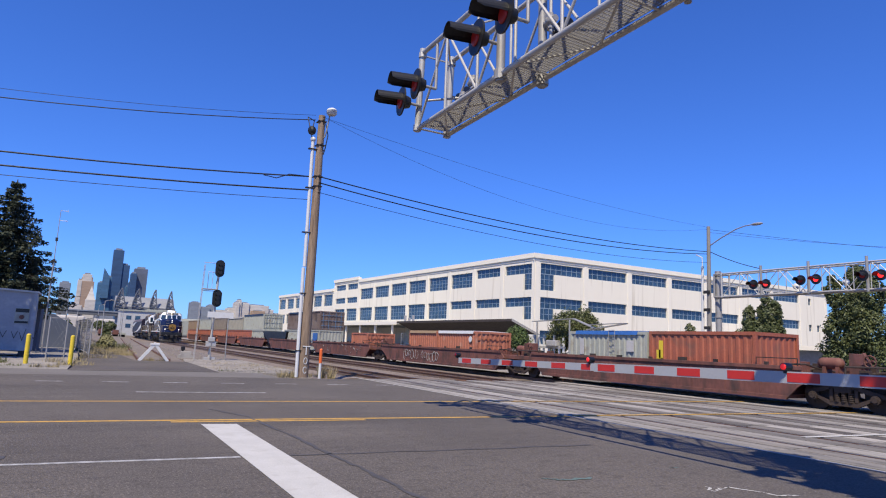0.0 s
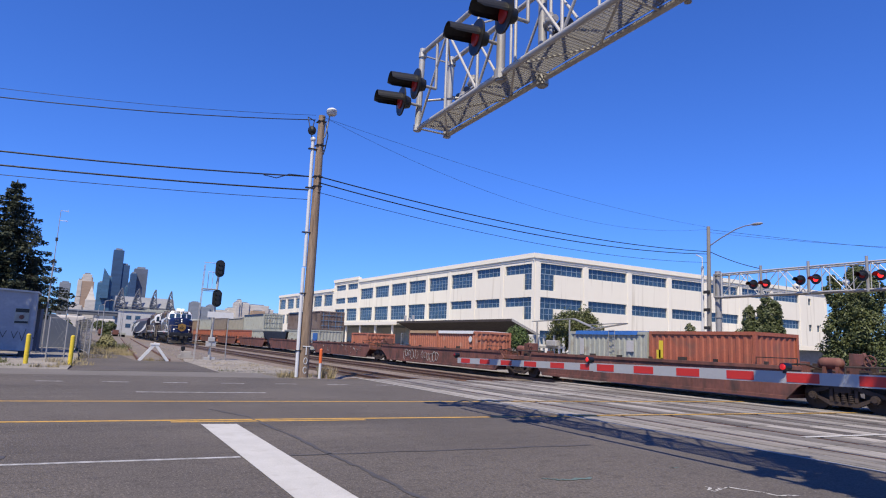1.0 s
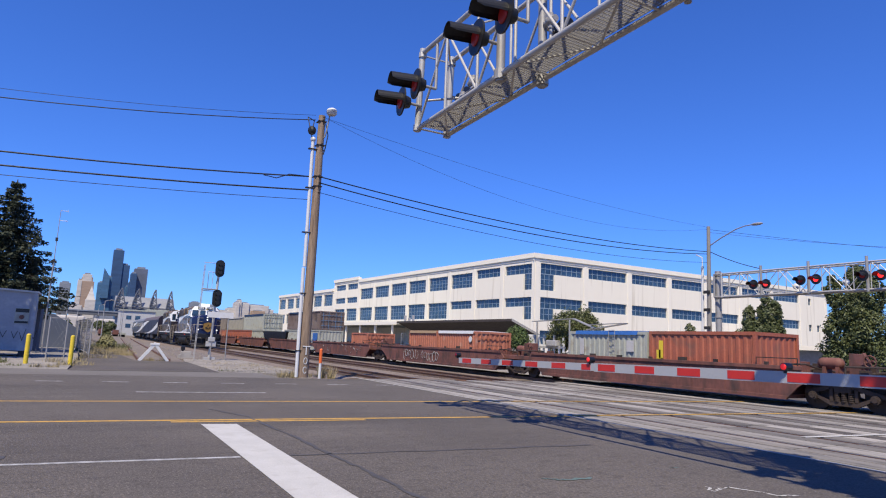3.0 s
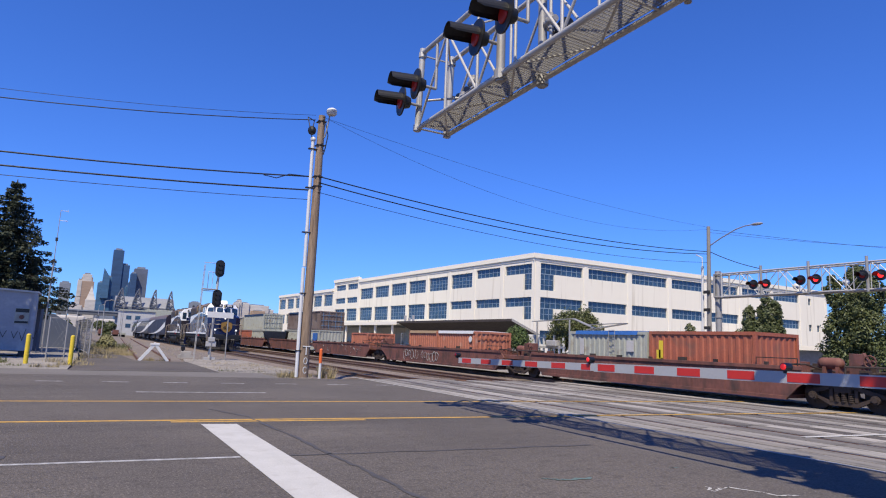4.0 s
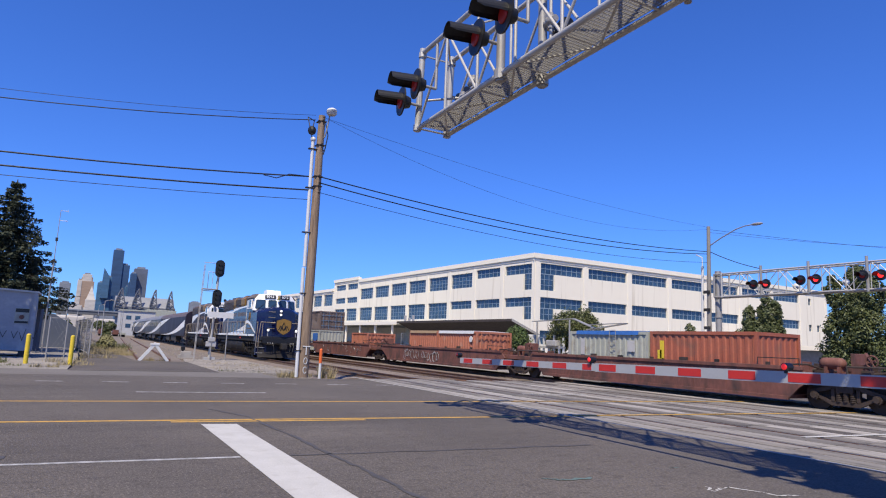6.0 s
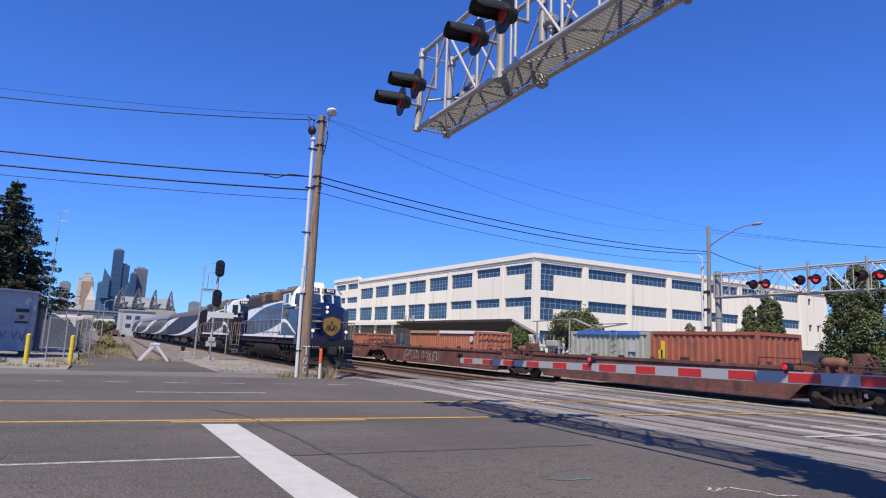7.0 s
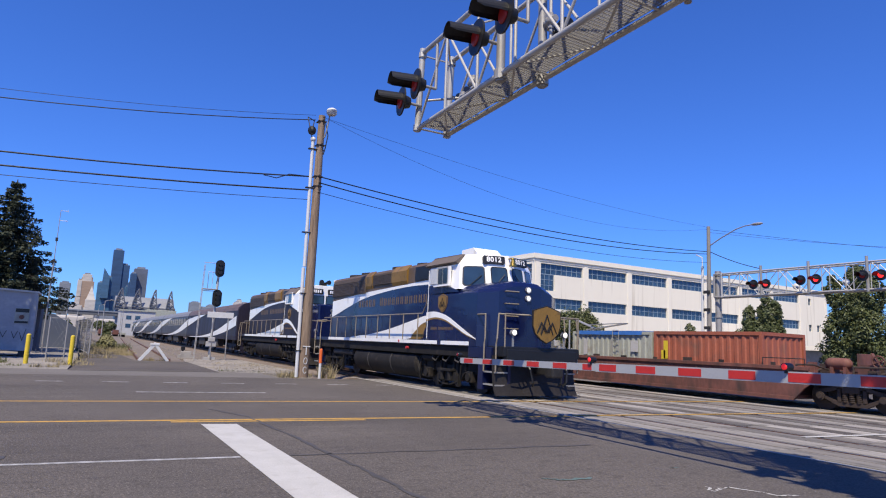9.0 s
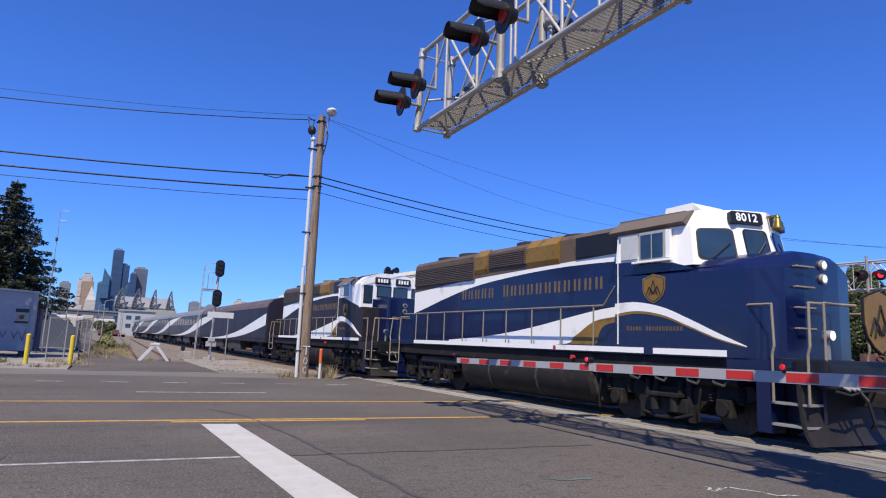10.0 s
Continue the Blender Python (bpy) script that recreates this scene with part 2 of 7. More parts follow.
RED_LENS = material("red_lens_unlit", (0.22, 0.012, 0.014), 0.2, var=0.1)
LAMP_GLOW = glow("headlight_glow", (0.9, 0.86, 0.8), 1.0)
LEAF = material("tree_leaf", (0.10, 0.115, 0.032), 0.6, var=0.35, scale=1.2, fine=6, bump=0.1, col2=(0.06, 0.075, 0.022))
LEAF_DARK = material("ivy_leaf", (0.1, 0.12, 0.037), 0.6, var=0.4, scale=1.0, fine=5, col2=(0.058, 0.08, 0.027))
NEEDLE = material("fir_needle", (0.042, 0.055, 0.028), 0.7, var=0.35, scale=1.5, fine=6, col2=(0.024, 0.036, 0.02))
BARK = material("bark", (0.11, 0.08, 0.06), 0.9, var=0.3, scale=3, fine=20)
STRAW = material("dry_grass", (0.38, 0.31, 0.18), 0.9, var=0.25, scale=1.5, fine=12, col2=(0.25, 0.225, 0.12))
# Tone and paler patches put dappled sunlight into the container's grey.
TIN = material("grey_container_paint", (0.36, 0.38, 0.42), 0.55, var=0.08, scale=0.8, fine=10, bump=0.1, col2=(0.29, 0.31, 0.35), dirt=(0.5, 0.51, 0.54), dirt_amount=0.22)

# ---- ground, road, tracks ----
TRACKS = (11.92, 16.4, 20.9)
CURVE_X, CURVE_R = -148.0, 420.0


def lane(c, y):
    """The road runs a little aslant to the tracks."""
    return c + 0.08 * y


def on_track(s, yc):
    """Place and heading on a track: straight through the crossing, then bending away in the distance."""
    if s >= CURVE_X:
        return Vector((s, yc, 0)), 0.0
    r = CURVE_R - (yc - TRACKS[0])
    a = (CURVE_X - s) / CURVE_R
    return Vector((CURVE_X - r * math.sin(a), yc + r * (1 - math.cos(a)), 0)), -a


def slab(name, quads, z, thick, mat, label="", category="", kind="structure"):
    bm = bmesh.new()
    for q in quads:
        prism(bm, q, "z", z - thick, z)
    return tagged(part(name, bm, mat), label, category, kind=kind)


bm = bmesh.new()
bmesh.ops.create_grid(bm, x_segments=60, y_segments=60, size=4500)
ground = tagged(part("ground", bm, EARTH), "dry brown earth and gravel around the railway", "ground", kind="structure")
ground.location.z = -0.34

Y0, Y1 = -60.0, 260.0
EDGE = -24.0
def strip(c0, c1, y0, y1):
    return [(lane(c0, y0), y0), (lane(c1, y0), y0), (lane(c1, y1), y1), (lane(c0, y1), y1)]
slab("road", [strip(EDGE, 3.0, Y0, 9.95), strip(EDGE, 3.0, 13.86, 14.4), strip(EDGE, 3.0, 18.36, 18.9), strip(EDGE, 3.0, 22.85, Y1)], 0.0, 0.3, ASPHALT, "grey asphalt road with worn lane paint", "road")
slab("shoulder", [strip(-27.2, EDGE, Y0, 6.6)], -0.008, 0.3, ASPHALT_OLD, "pale worn asphalt shoulder beside the road", "pavement")
slab("driveway", [[(-26.6, -0.2), (-26.6, 5.0), (-35.4, 5.0), (-36.2, 2.6), (-47.0, 2.1), (-60.0, 1.4), (-60.0, 0.6), (-39.0, 0.4)]], 0.004, 0.3, ASPHALT, "dark asphalt driveway running beside the tracks", "driveway")
slab("far_yard", [[(-27.5, 23.4), (-27.5, 140), (-210, 140), (-210, 23.4)]], -0.1, 0.2, GRAVEL, "gravel yard in front of the warehouse", "yard")
slab("gravel_verge", [[(-26.9, 4.9), (-26.9, 8.9), (-41.8, 8.9), (-40.6, 5.5), (-35.4, 4.95)]], -0.03, 0.2, GRAVEL, "pale gravel verge beside the tracks", "verge")
slab("ballast_bed", [[(-41.5, 3.2), (-40.5, 5.6), (-41.0, 8.8), (-200, 8.8), (-200, -1.0), (-75, 2.9)]], -0.05, 0.2, YARD_BALLAST, "brown crushed stone beside the curving siding", "ballast")
slab("gravel_lot", [[(-26.9, -30), (-26.9, -0.25), (-40, 0.1), (-70, -0.2), (-70, -30)]], -0.01, 0.2, GRAVEL, "gravel lot by the metal container", "lot")
slab("near_pavement", [strip(3.0, 8.0, Y0, 9.9)], 0.12, 0.4, CONCRETE, "plain concrete pavement", "pavement")

# ballast beds, sleepers and rails
def bend(pts_yz, s_list, yc, bm):
    rings = []
    for s in s_list:
        p, a = on_track(s, yc)
        n = Vector((-math.sin(a), math.cos(a), 0))
        rings.append([p + n * o + Vector((0, 0, z)) for o, z in pts_yz])
    loft(bm, rings)


FAR = [-26.0, -60, -100, -148] + [-148 - 8 * i for i in range(1, 22)]
ALL = [60.0, 20] + FAR
for i, yc in enumerate(TRACKS):
    track = empty("railway_track", "rusty steel rails on dark stone ballast", "railway track", kind="structure")
    bm = bmesh.new()
    bend([(-2.9, -0.33), (-1.6, -0.13), (1.6, -0.13), (2.9, -0.33)], FAR, yc, bm)
    bend([(-2.9, -0.33), (-1.6, -0.13), (1.6, -0.13), (2.9, -0.33)], [60, 30, 4.6], yc, bm)
    part("ballast", bm, BALLAST, track, "dark crushed stone", kind="stuff")
    for side in (-1, 1):
        o = side * 0.755
        bm = bmesh.new()
        bend([(o - 0.07, -0.17), (o - 0.07, -0.15), (o - 0.012, -0.13), (o - 0.012, -0.045), (o - 0.036, -0.035), (o - 0.036, 0.0), (o + 0.036, 0.0), (o + 0.036, -0.035), (o + 0.012, -0.045), (o + 0.012, -0.13), (o + 0.07, -0.15), (o + 0.07, -0.17)], ALL, yc, bm)
        part("rail", bm, RAIL, track)
        bm = bmesh.new()
        bend([(o - 0.027, -0.002), (o + 0.027, -0.002), (o + 0.027, 0.003), (o - 0.027, 0.003)], ALL, yc, bm)
        part("rail_head", bm, RAIL_TOP, track, "shiny worn rail top")
    bm = bmesh.new()
    s = -26.6
    while s > -170:
        p, a = on_track(s, yc)
        m = Matrix.Translation(p + Vector((0, 0, -0.17))) @ Matrix.Rotation(a, 4, "Z") @ Matrix.Diagonal((0.23, 2.6, 0.12, 1))
        bmesh.ops.create_cube(bm, size=1, matrix=m)
        s -= 0.55
    part("sleepers", bm, TIE, track, "dark timber sleepers", kind="stuff")

# stub siding that ends at the bumping post
siding = empty("siding_track", "rusty stub siding ending at a white post", "railway track", kind="structure")
SA, SB = Vector((-36.2, 3.5, 0)), Vector((-125, 7.2, 0))
sd = (SB - SA).normalized()
sn = Vector((-sd.y, sd.x, 0))
bm = bmesh.new()
loft(bm, [[p + sn * o + Vector((0, 0, z)) for o, z in ((-2.0, -0.3), (-1.5, -0.02), (1.5, -0.02), (2.0, -0.3))] for p in (SA, SB)])
part("ballast", bm, YARD_BALLAST, siding, "dark crushed stone", kind="stuff")
for o in (-0.755, 0.755):
    bm = bmesh.new()
    loft(bm, [[p + sn * (o + u) + Vector((0, 0, z)) for u, z in ((-0.036, -0.04), (0.036, -0.04), (0.036, 0.12), (-0.036, 0.12))] for p in (SA, SB)])
    part("rail", bm, RAIL, siding)

# concrete crossing panels
crossing = empty("level_crossing", "grey concrete panels between the rails of the level crossing", "level crossing", kind="structure")
def panel_mesh(w, l, mat):
    bm = bmesh.new()
    box(bm, -l / 2, l / 2, -w / 2, w / 2, -0.2, 0, 0.015)
    return mesh("crossing_panel", bm, mat)
L = 2.44
field, gauge = panel_mesh(0.48, L - 0.04, PANEL_DARK), panel_mesh(0.56, L - 0.04, PANEL)
outer, inner = panel_mesh(0.47, L - 0.04, PANEL), panel_mesh(0.56, L - 0.04, PANEL_DARK)
rnd = random.Random(3)
for yc in TRACKS:
    for me, o in ((outer, -1.68), (field, -1.125), (gauge, -0.325), (inner, 0.325), (field, 1.125), (outer, 1.68)):
        x = lane(EDGE, yc) - 0.6 + L / 2
        while x < 3.6:
            ob = new("panel", me)
            ob.parent = crossing
            ob.location = (x, yc + o, 0.004 + rnd.uniform(-0.004, 0.004))
            x += L

# painted lines
def paint(name, quads, mat, label, z=0.004):
    slab(name, quads, z, 0.003, mat, label, "road marking")
paint("centre_line", [strip(-15.42, -15.30, Y0, 9.9), strip(-12.13, -12.01, Y0, 9.9), strip(-11.9, -11.79, 1.5, 4.9)], PAINT_YELLOW, "faded yellow centre lines on the asphalt")
paint("centre_line", [strip(-15.42, -15.30, 9.9, 60), strip(-12.13, -12.01, 9.9, 60)], PAINT_YELLOW, "faded yellow centre lines across the crossing", 0.016)
paint("lane_line", [strip(-8.46, -8.38, Y0, 1.9), strip(-17.72, -17.61, 1.37, 4.5)], PAINT_WORN, "worn white lane line")
paint("lane_line", [strip(-8.48, -8.36, 12.3, 15.2), strip(-8.48, -8.36, 24, 60), strip(-17.72, -17.6, 12.5, 15.0)], PAINT_WHITE, "worn white lane line on the crossing", 0.016)
for y in (-4.2, -2.55, -0.92, 0.73, 2.33, 3.98, 5.62, 7.32, 9.0):
    paint("lane_dash", [strip(-21.06, -20.96, y, y + 0.68)], PAINT_WORN, "short faded white lane dash")
paint("stop_line", [[(-11.33, 1.92), (-1.5, 1.92), (-1.5, 2.48), (-11.25, 2.48)]], PAINT_WHITE, "broad white stop line before the crossing", 0.008)
paint("edge_line", [[(-24.6, 9.78), (3.0, 9.80), (3.0, 9.9), (-24.6, 9.9)]], CONCRETE, "pale concrete edge beside the crossing panels", 0.005)
TEAL = material("teal_spray", (0.12, 0.2, 0.19), 0.8, var=0.2, scale=3, fine=30, dirt=(0.1, 0.1, 0.105), dirt_amount=0.6)
# dark tar seams in the asphalt, uneven ribbons
def seam(pts, w, mat, label, z=0.005):
    r = random.Random(len(pts) * 7)
    bm = bmesh.new()
    dense = []
    for a, b in zip(pts, pts[1:]):
        for k in range(8):
            f = k / 8
            dense.append((a[0] + (b[0] - a[0]) * f + r.uniform(-0.03, 0.03), a[1] + (b[1] - a[1]) * f + r.uniform(-0.03, 0.03)))
    lo, hi = [], []
    for (x, y), (x2, y2) in zip(dense, dense[1:]):
        d = Vector((x2 - x, y2 - y)).normalized()
        ww = w * r.uniform(0.5, 1.4)
        lo.append(bm.verts.new((x - d.y * ww, y + d.x * ww, z)))
        hi.append(bm.verts.new((x + d.y * ww, y - d.x * ww, z)))
    for i in range(len(lo) - 1):
        bm.faces.new((lo[i], lo[i + 1], hi[i + 1], hi[i]))
    tagged(part("tar_seam", bm, mat), label, "tar seam", kind="structure")
seam([(-13.6, 2.45), (-12.2, 2.9), (-9.6, 3.0), (-7.6, 3.05), (-6.2, 3.05), (-4.5, 3.1)], 0.032, TAR, "dark tar seam along the stop line")
seam([(-8.2, 2.4), (-8.0, 5.0), (-7.8, 8.0)], 0.03, TAR, "thin dark tar joint in the asphalt")
seam([(-9.0, -2.6), (-8.95, -1.2), (-8.9, -0.4)], 0.10, TAR, "thin dark tar joint in the asphalt")

seam([(-5.04, 6.44), (-4.84, 6.27), (-4.95, 6.64), (-4.66, 6.79), (-4.42, 6.83), (-4.37, 7.16)], 0.018, PAINT_WHITE, "white sprayed survey arrow on asphalt", 0.006)
seam([(-6.01, 4.82), (-5.87, 5.04), (-5.84, 5.54)], 0.03, TEAL, "faint teal sprayed survey mark on asphalt", 0.006)
seam([(-6.01, 6.94), (-5.98, 7.17)], 0.02, TEAL, "faint teal sprayed survey mark on asphalt", 0.006)

# ---- warehouse ----
def facade(bm, m, length, height, holes, thick=0.5, base=0.0):
    """One connected wall in (s, outward, z) with real openings (s0, s1, z0, z1)."""
    ss = sorted({0.0, length, *[h[0] for h in holes], *[h[1] for h in holes]})
    zs = sorted({base, height, *[h[2] for h in holes], *[h[3] for h in holes]})
    verts = {}
    def v(i, d, j):
        if (i, d, j) not in verts:
            verts[i, d, j] = bm.verts.new(m @ Vector((ss[i], -thick * d, zs[j])))
        return verts[i, d, j]
    def solid(i, j):
        if not (0 <= i < len(ss) - 1 and 0 <= j < len(zs) - 1):
            return False
        a, b = (ss[i] + ss[i + 1]) / 2, (zs[j] + zs[j + 1]) / 2
        return not any(h[0] < a < h[1] and h[2] < b < h[3] for h in holes)
    for i in range(len(ss) - 1):
        for j in range(len(zs) - 1):
            if not solid(i, j):
                continue
            for d in (0, 1):
                bm.faces.new((v(i, d, j), v(i + 1, d, j), v(i + 1, d, j + 1), v(i, d, j + 1)))
            for di, dj, p, q in ((-1, 0, (i, j), (i, j + 1)), (1, 0, (i + 1, j), (i + 1, j + 1)), (0, -1, (i, j), (i + 1, j)), (0, 1, (i, j + 1), (i + 1, j + 1))):
                if not solid(i + di, j + dj):
                    bm.faces.new((v(p[0], 0, p[1]), v(q[0], 0, q[1]), v(q[0], 1, q[1]), v(p[0], 1, p[1])))


def window_into(parent, m, s0, s1, z0, z1, nx, nz, cache={}):
    key = (round(s1 - s0, 2), round(z1 - z0, 2), nx, nz)
    if key not in cache:
        w, h = key[0], key[1]
        bm = bmesh.new()
        for i in range(nx + 1):
            x = w * i / nx
            t = 0.06 if i in (0, nx) else 0.035
            box(bm, max(0, x - t), min(w, x + t), -0.32, -0.24, 0, h)
        for i in range(nz + 1):
            z = h * i / nz
            t = 0.06 if i in (0, nz) else 0.03
            box(bm, 0, w, -0.315, -0.235, max(0, z - t), min(h, z + t))
        bm2 = bmesh.new()
        box(bm2, 0, w, -0.31, -0.28, 0, h)
        cache[key] = (mesh("window_frame", bm, MULLION), mesh("pane", bm2, WINDOW))
    f, p = cache[key]
    win = new("window", f)
    win.parent = parent
    win.matrix_basis = m @ Matrix.Translation((s0, 0, z0))
    pane = new("pane", p)
    pane.parent = win


BX, BY = -72.5, 56.0
M_R = Matrix(((0, 1, 0, BX), (1, 0, 0, BY), (0, 0, 1, 0), (0, 0, 0, 1)))
M_L = Matrix(((-0.9992, 0.0396, 0, BX), (-0.0396, -0.9992, 0, BY), (0, 0, 1, 0), (0, 0, 0, 1)))
warehouse = empty("warehouse", "cream plaster warehouse with long bands of blue steel windows", "warehouse")
right, left = [], []
for i in range(7):
    s = 1.2 + 9.16 * i
    right += [(s, s + 8.0, 12.2, 13.75, 8, 2), (s, s + 8.0, 7.2, 8.8, 8, 2), (s, s + 8.0, 2.0, 4.0, 8, 2)]
right += [(1.2, 3.8, 9.8, 12.2, 3, 3), (1.2, 3.8, 5.5, 7.2, 3, 2)]
right += [(67.2, 68.2, 12.0, 13.3, 1, 2), (67.2, 68.2, 6.9, 8.2, 1, 2), (69.9, 70.9, 6.9, 8.2, 1, 2)]
for i in range(8):
    s = (0.45, 8.15, 15.75, 23.3, 30.9, 38.4, 45.9, 53.4)[i]
    w = 6.4
    if i < 2:
        left += [(s, s + w, 12.2, 13.6, 6, 2)]
    else:
        left += [(s, s + w, 11.1 - 0.011 * s, 13.55 - 0.013 * s, 6, 4)]
    if i < 3:
        left += [(s, s + w, 7.4, 8.75, 6, 2)]
    else:
        left += [(s, s + w, 5.85, 8.65, 6, 4)]
left += [(0.45, 2.4, 9.8, 12.2, 2, 3), (0.45, 2.4, 5.5, 7.4, 2, 2)]
left += [(61.4, 67.2, 13.0, 14.3, 5, 2), (68.2, 74.0, 13.0, 14.3, 5, 2), (61.4, 67.2, 9.9, 11.2, 5, 2), (68.2, 74.0, 9.9, 11.2, 5, 2), (61.4, 67.2, 5.85, 8.6, 5, 4), (68.2, 74.0, 5.85, 8.6, 5, 4)]
for i in range(6):
    s = 76.0 + 7.2 * i
    left += [(s, s + 5.8, 9.6, 12.4, 5, 4), (s, s + 5.8, 5.4, 8.0, 5, 4)]
for m, a, length, top, hs in ((M_R @ Matrix.Translation((0.004, 0, 0)), 0, 73.6, 15.0, right), (M_L, 0, 60.6, 15.0, left), (M_L, 60.6, 14.6, 15.6, left), (M_L, 75.2, 43.0, 13.6, left)):
    bm = bmesh.new()
    facade(bm, m @ Matrix.Translation((a, 0, 0)), length, top, [(h[0] - a, h[1] - a, h[2], h[3]) for h in hs if a - 0.01 < h[0] < a + length])
    part("wall", bm, STUCCO, warehouse)
bm = bmesh.new()
box(bm, BX - 60.2, BX - 0.5, BY + 0.1, BY + 73.6, 14.2, 14.6)
box(bm, BX - 75.2, BX - 60.6, BY + 0.5, BY + 40, 14.9, 15.2)
box(bm, BX - 118.2, BX - 75.2, BY + 0.5, BY + 40, 12.9, 13.2)
part("roof", bm, CONCRETE, warehouse)
# Backing sheets inside the walls, the rooms' dimness put into their dark colour.
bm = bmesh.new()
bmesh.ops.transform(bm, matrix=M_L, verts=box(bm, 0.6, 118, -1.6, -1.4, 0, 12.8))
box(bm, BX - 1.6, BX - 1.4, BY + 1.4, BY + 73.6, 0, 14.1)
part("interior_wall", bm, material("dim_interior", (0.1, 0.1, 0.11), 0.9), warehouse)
def trim(name, m, s0, s1, d, z0, z1):
    bm = bmesh.new()
    bmesh.ops.transform(bm, matrix=m, verts=box(bm, s0, s1, -0.05, d, z0, z1))
    part(name, bm, STUCCO_TRIM, warehouse)
for s in [9.78 + 9.16 * i for i in range(7)] + [0.55, 73.2]:
    trim("pilaster", M_R, s - 0.35, s + 0.35, 0.05, 0, 14.4)
for s in [7.5 + 7.55 * i for i in range(7)] + [0.2, 60.3, 67.7, 74.9] + [82.4 + 7.2 * i for i in range(5)]:
    trim("pilaster", M_L, s - 0.28, s + 0.28, 0.05, 0, 14.4 if s < 75.1 else 13.0)
for m, l, a, z in ((M_R, 73.6, -0.243, 14.4), (M_L, 60.7, 0.0, 14.396), (M_L, 75.2, 60.7, 15.05), (M_L, 118.2, 75.2, 13.05)):
    trim("cornice", m, a, l, 0.25, z, z + 0.68)
    trim("string_course", m, a, l, 0.1, z - 0.35, z - 0.2)
for m, hs in ((M_R, right), (M_L, left)):
    for h in hs:
        window_into(warehouse, m, *h)
# loading canopy along the long side
canopy = empty("loading_canopy", "dark pitched canopy on steel posts beside the warehouse", "canopy")
DARK_ROOFING = material("dark_roofing", (0.06, 0.046, 0.04), 0.8, var=0.2)
bm = bmesh.new()
prism(bm, [(44.4, 4.55), (44.4, 4.75), (48.4, 3.1), (48.4, 2.9)], "x", -93.0, -61.5)
part("canopy_roof", bm, DARK_ROOFING, canopy)
bm = bmesh.new()
box(bm, -93.0, -61.45, 44.28, 44.4, 4.48, 4.78)
part("fascia", bm, DARK_ROOFING, canopy)
bm = bmesh.new()
prism(bm, [(44.28, 4.5), (44.28, 4.8), (48.45, 3.14), (48.45, 2.84)], "x", -61.45, -61.38)
part("end_board", bm, CONCRETE, canopy, "pale board along the canopy end")
bm = bmesh.new()
tube(bm, (0, 0, -0.3), (0, 0, 3.1), 0.12, 8)
post = part("post", bm, STUCCO_TRIM, canopy)
post.location = (-62.0, 48.2, 0)
for i in range(1, 6):
    again("post", post, canopy, Matrix.Translation((-62.0 - 6.1 * i, 48.2, 0)))
for i in range(3):
    bm = bmesh.new()
    box(bm, -91 + 1.4 * i, -90.7 + 1.4 * i, 44.6, 44.9, 4.6, 5.7 - 0.4 * (i % 2))
    part("roof_vent", bm, ALU, canopy)
# flat pale canopy further along the long side
flat_roof = empty("loading_canopy", "long pale flat canopy on white posts beside the warehouse", "canopy")
bm = bmesh.new()
box(bm, BX - 70, -93.4, BY - 11.5, BY - 0.2, 4.3, 4.5)
part("canopy_roof", bm, GREY_BOX, flat_roof)
bm = bmesh.new()
box(bm, BX - 70, -93.4, BY - 11.62, BY - 11.5, 4.25, 4.75)
part("fascia", bm, STUCCO_TRIM, flat_roof)
bm = bmesh.new()
tube(bm, (0, 0, -0.3), (0, 0, 4.3), 0.22, 8)
post = part("post", bm, STUCCO_TRIM, flat_roof)
post.location = (-96, BY - 11, 0)
for i in range(1, 7):
    again("post", post, flat_roof, Matrix.Translation((-96 - 7 * i, BY - 11, 0)))
# dock beneath it
slab("loading_dock", [[(BX - 70, BY - 5), (BX - 3, BY - 5), (BX - 3, BY - 0.1), (BX - 70, BY - 0.1)]], 1.2, 1.3, CONCRETE, "grey concrete loading dock", "dock")

# platform canopy arms
shelter = empty("platform_shelter", "thin white butterfly shelter roof by the yard", "shelter")
for pts in ([(-58.5, 4.44), (-51.6, 4.66), (-51.6, 4.74), (-58.5, 4.52)], [(-51.6, 4.66), (-48.2, 3.58), (-48.2, 3.66), (-51.6, 4.74)], [(-49.5, 3.5), (-44.2, 4.1), (-44.2, 4.18), (-49.5, 3.58)], [(-49.0, 4.05), (-44.2, 4.15), (-44.2, 4.2), (-49.0, 4.1)]):
    bm = bmesh.new()
    prism(bm, pts, "y", 45.0, 45.5)
    part("roof_beam", bm, GALV, shelter)
for x, z in ((-57.5, 4.5), (-52, 4.6), (-48.4, 3.55)):
    bm = bmesh.new()
    tube(bm, (x, 45, -0.1), (x, 45, z), 0.09)
    part("post", bm, GALV, shelter)

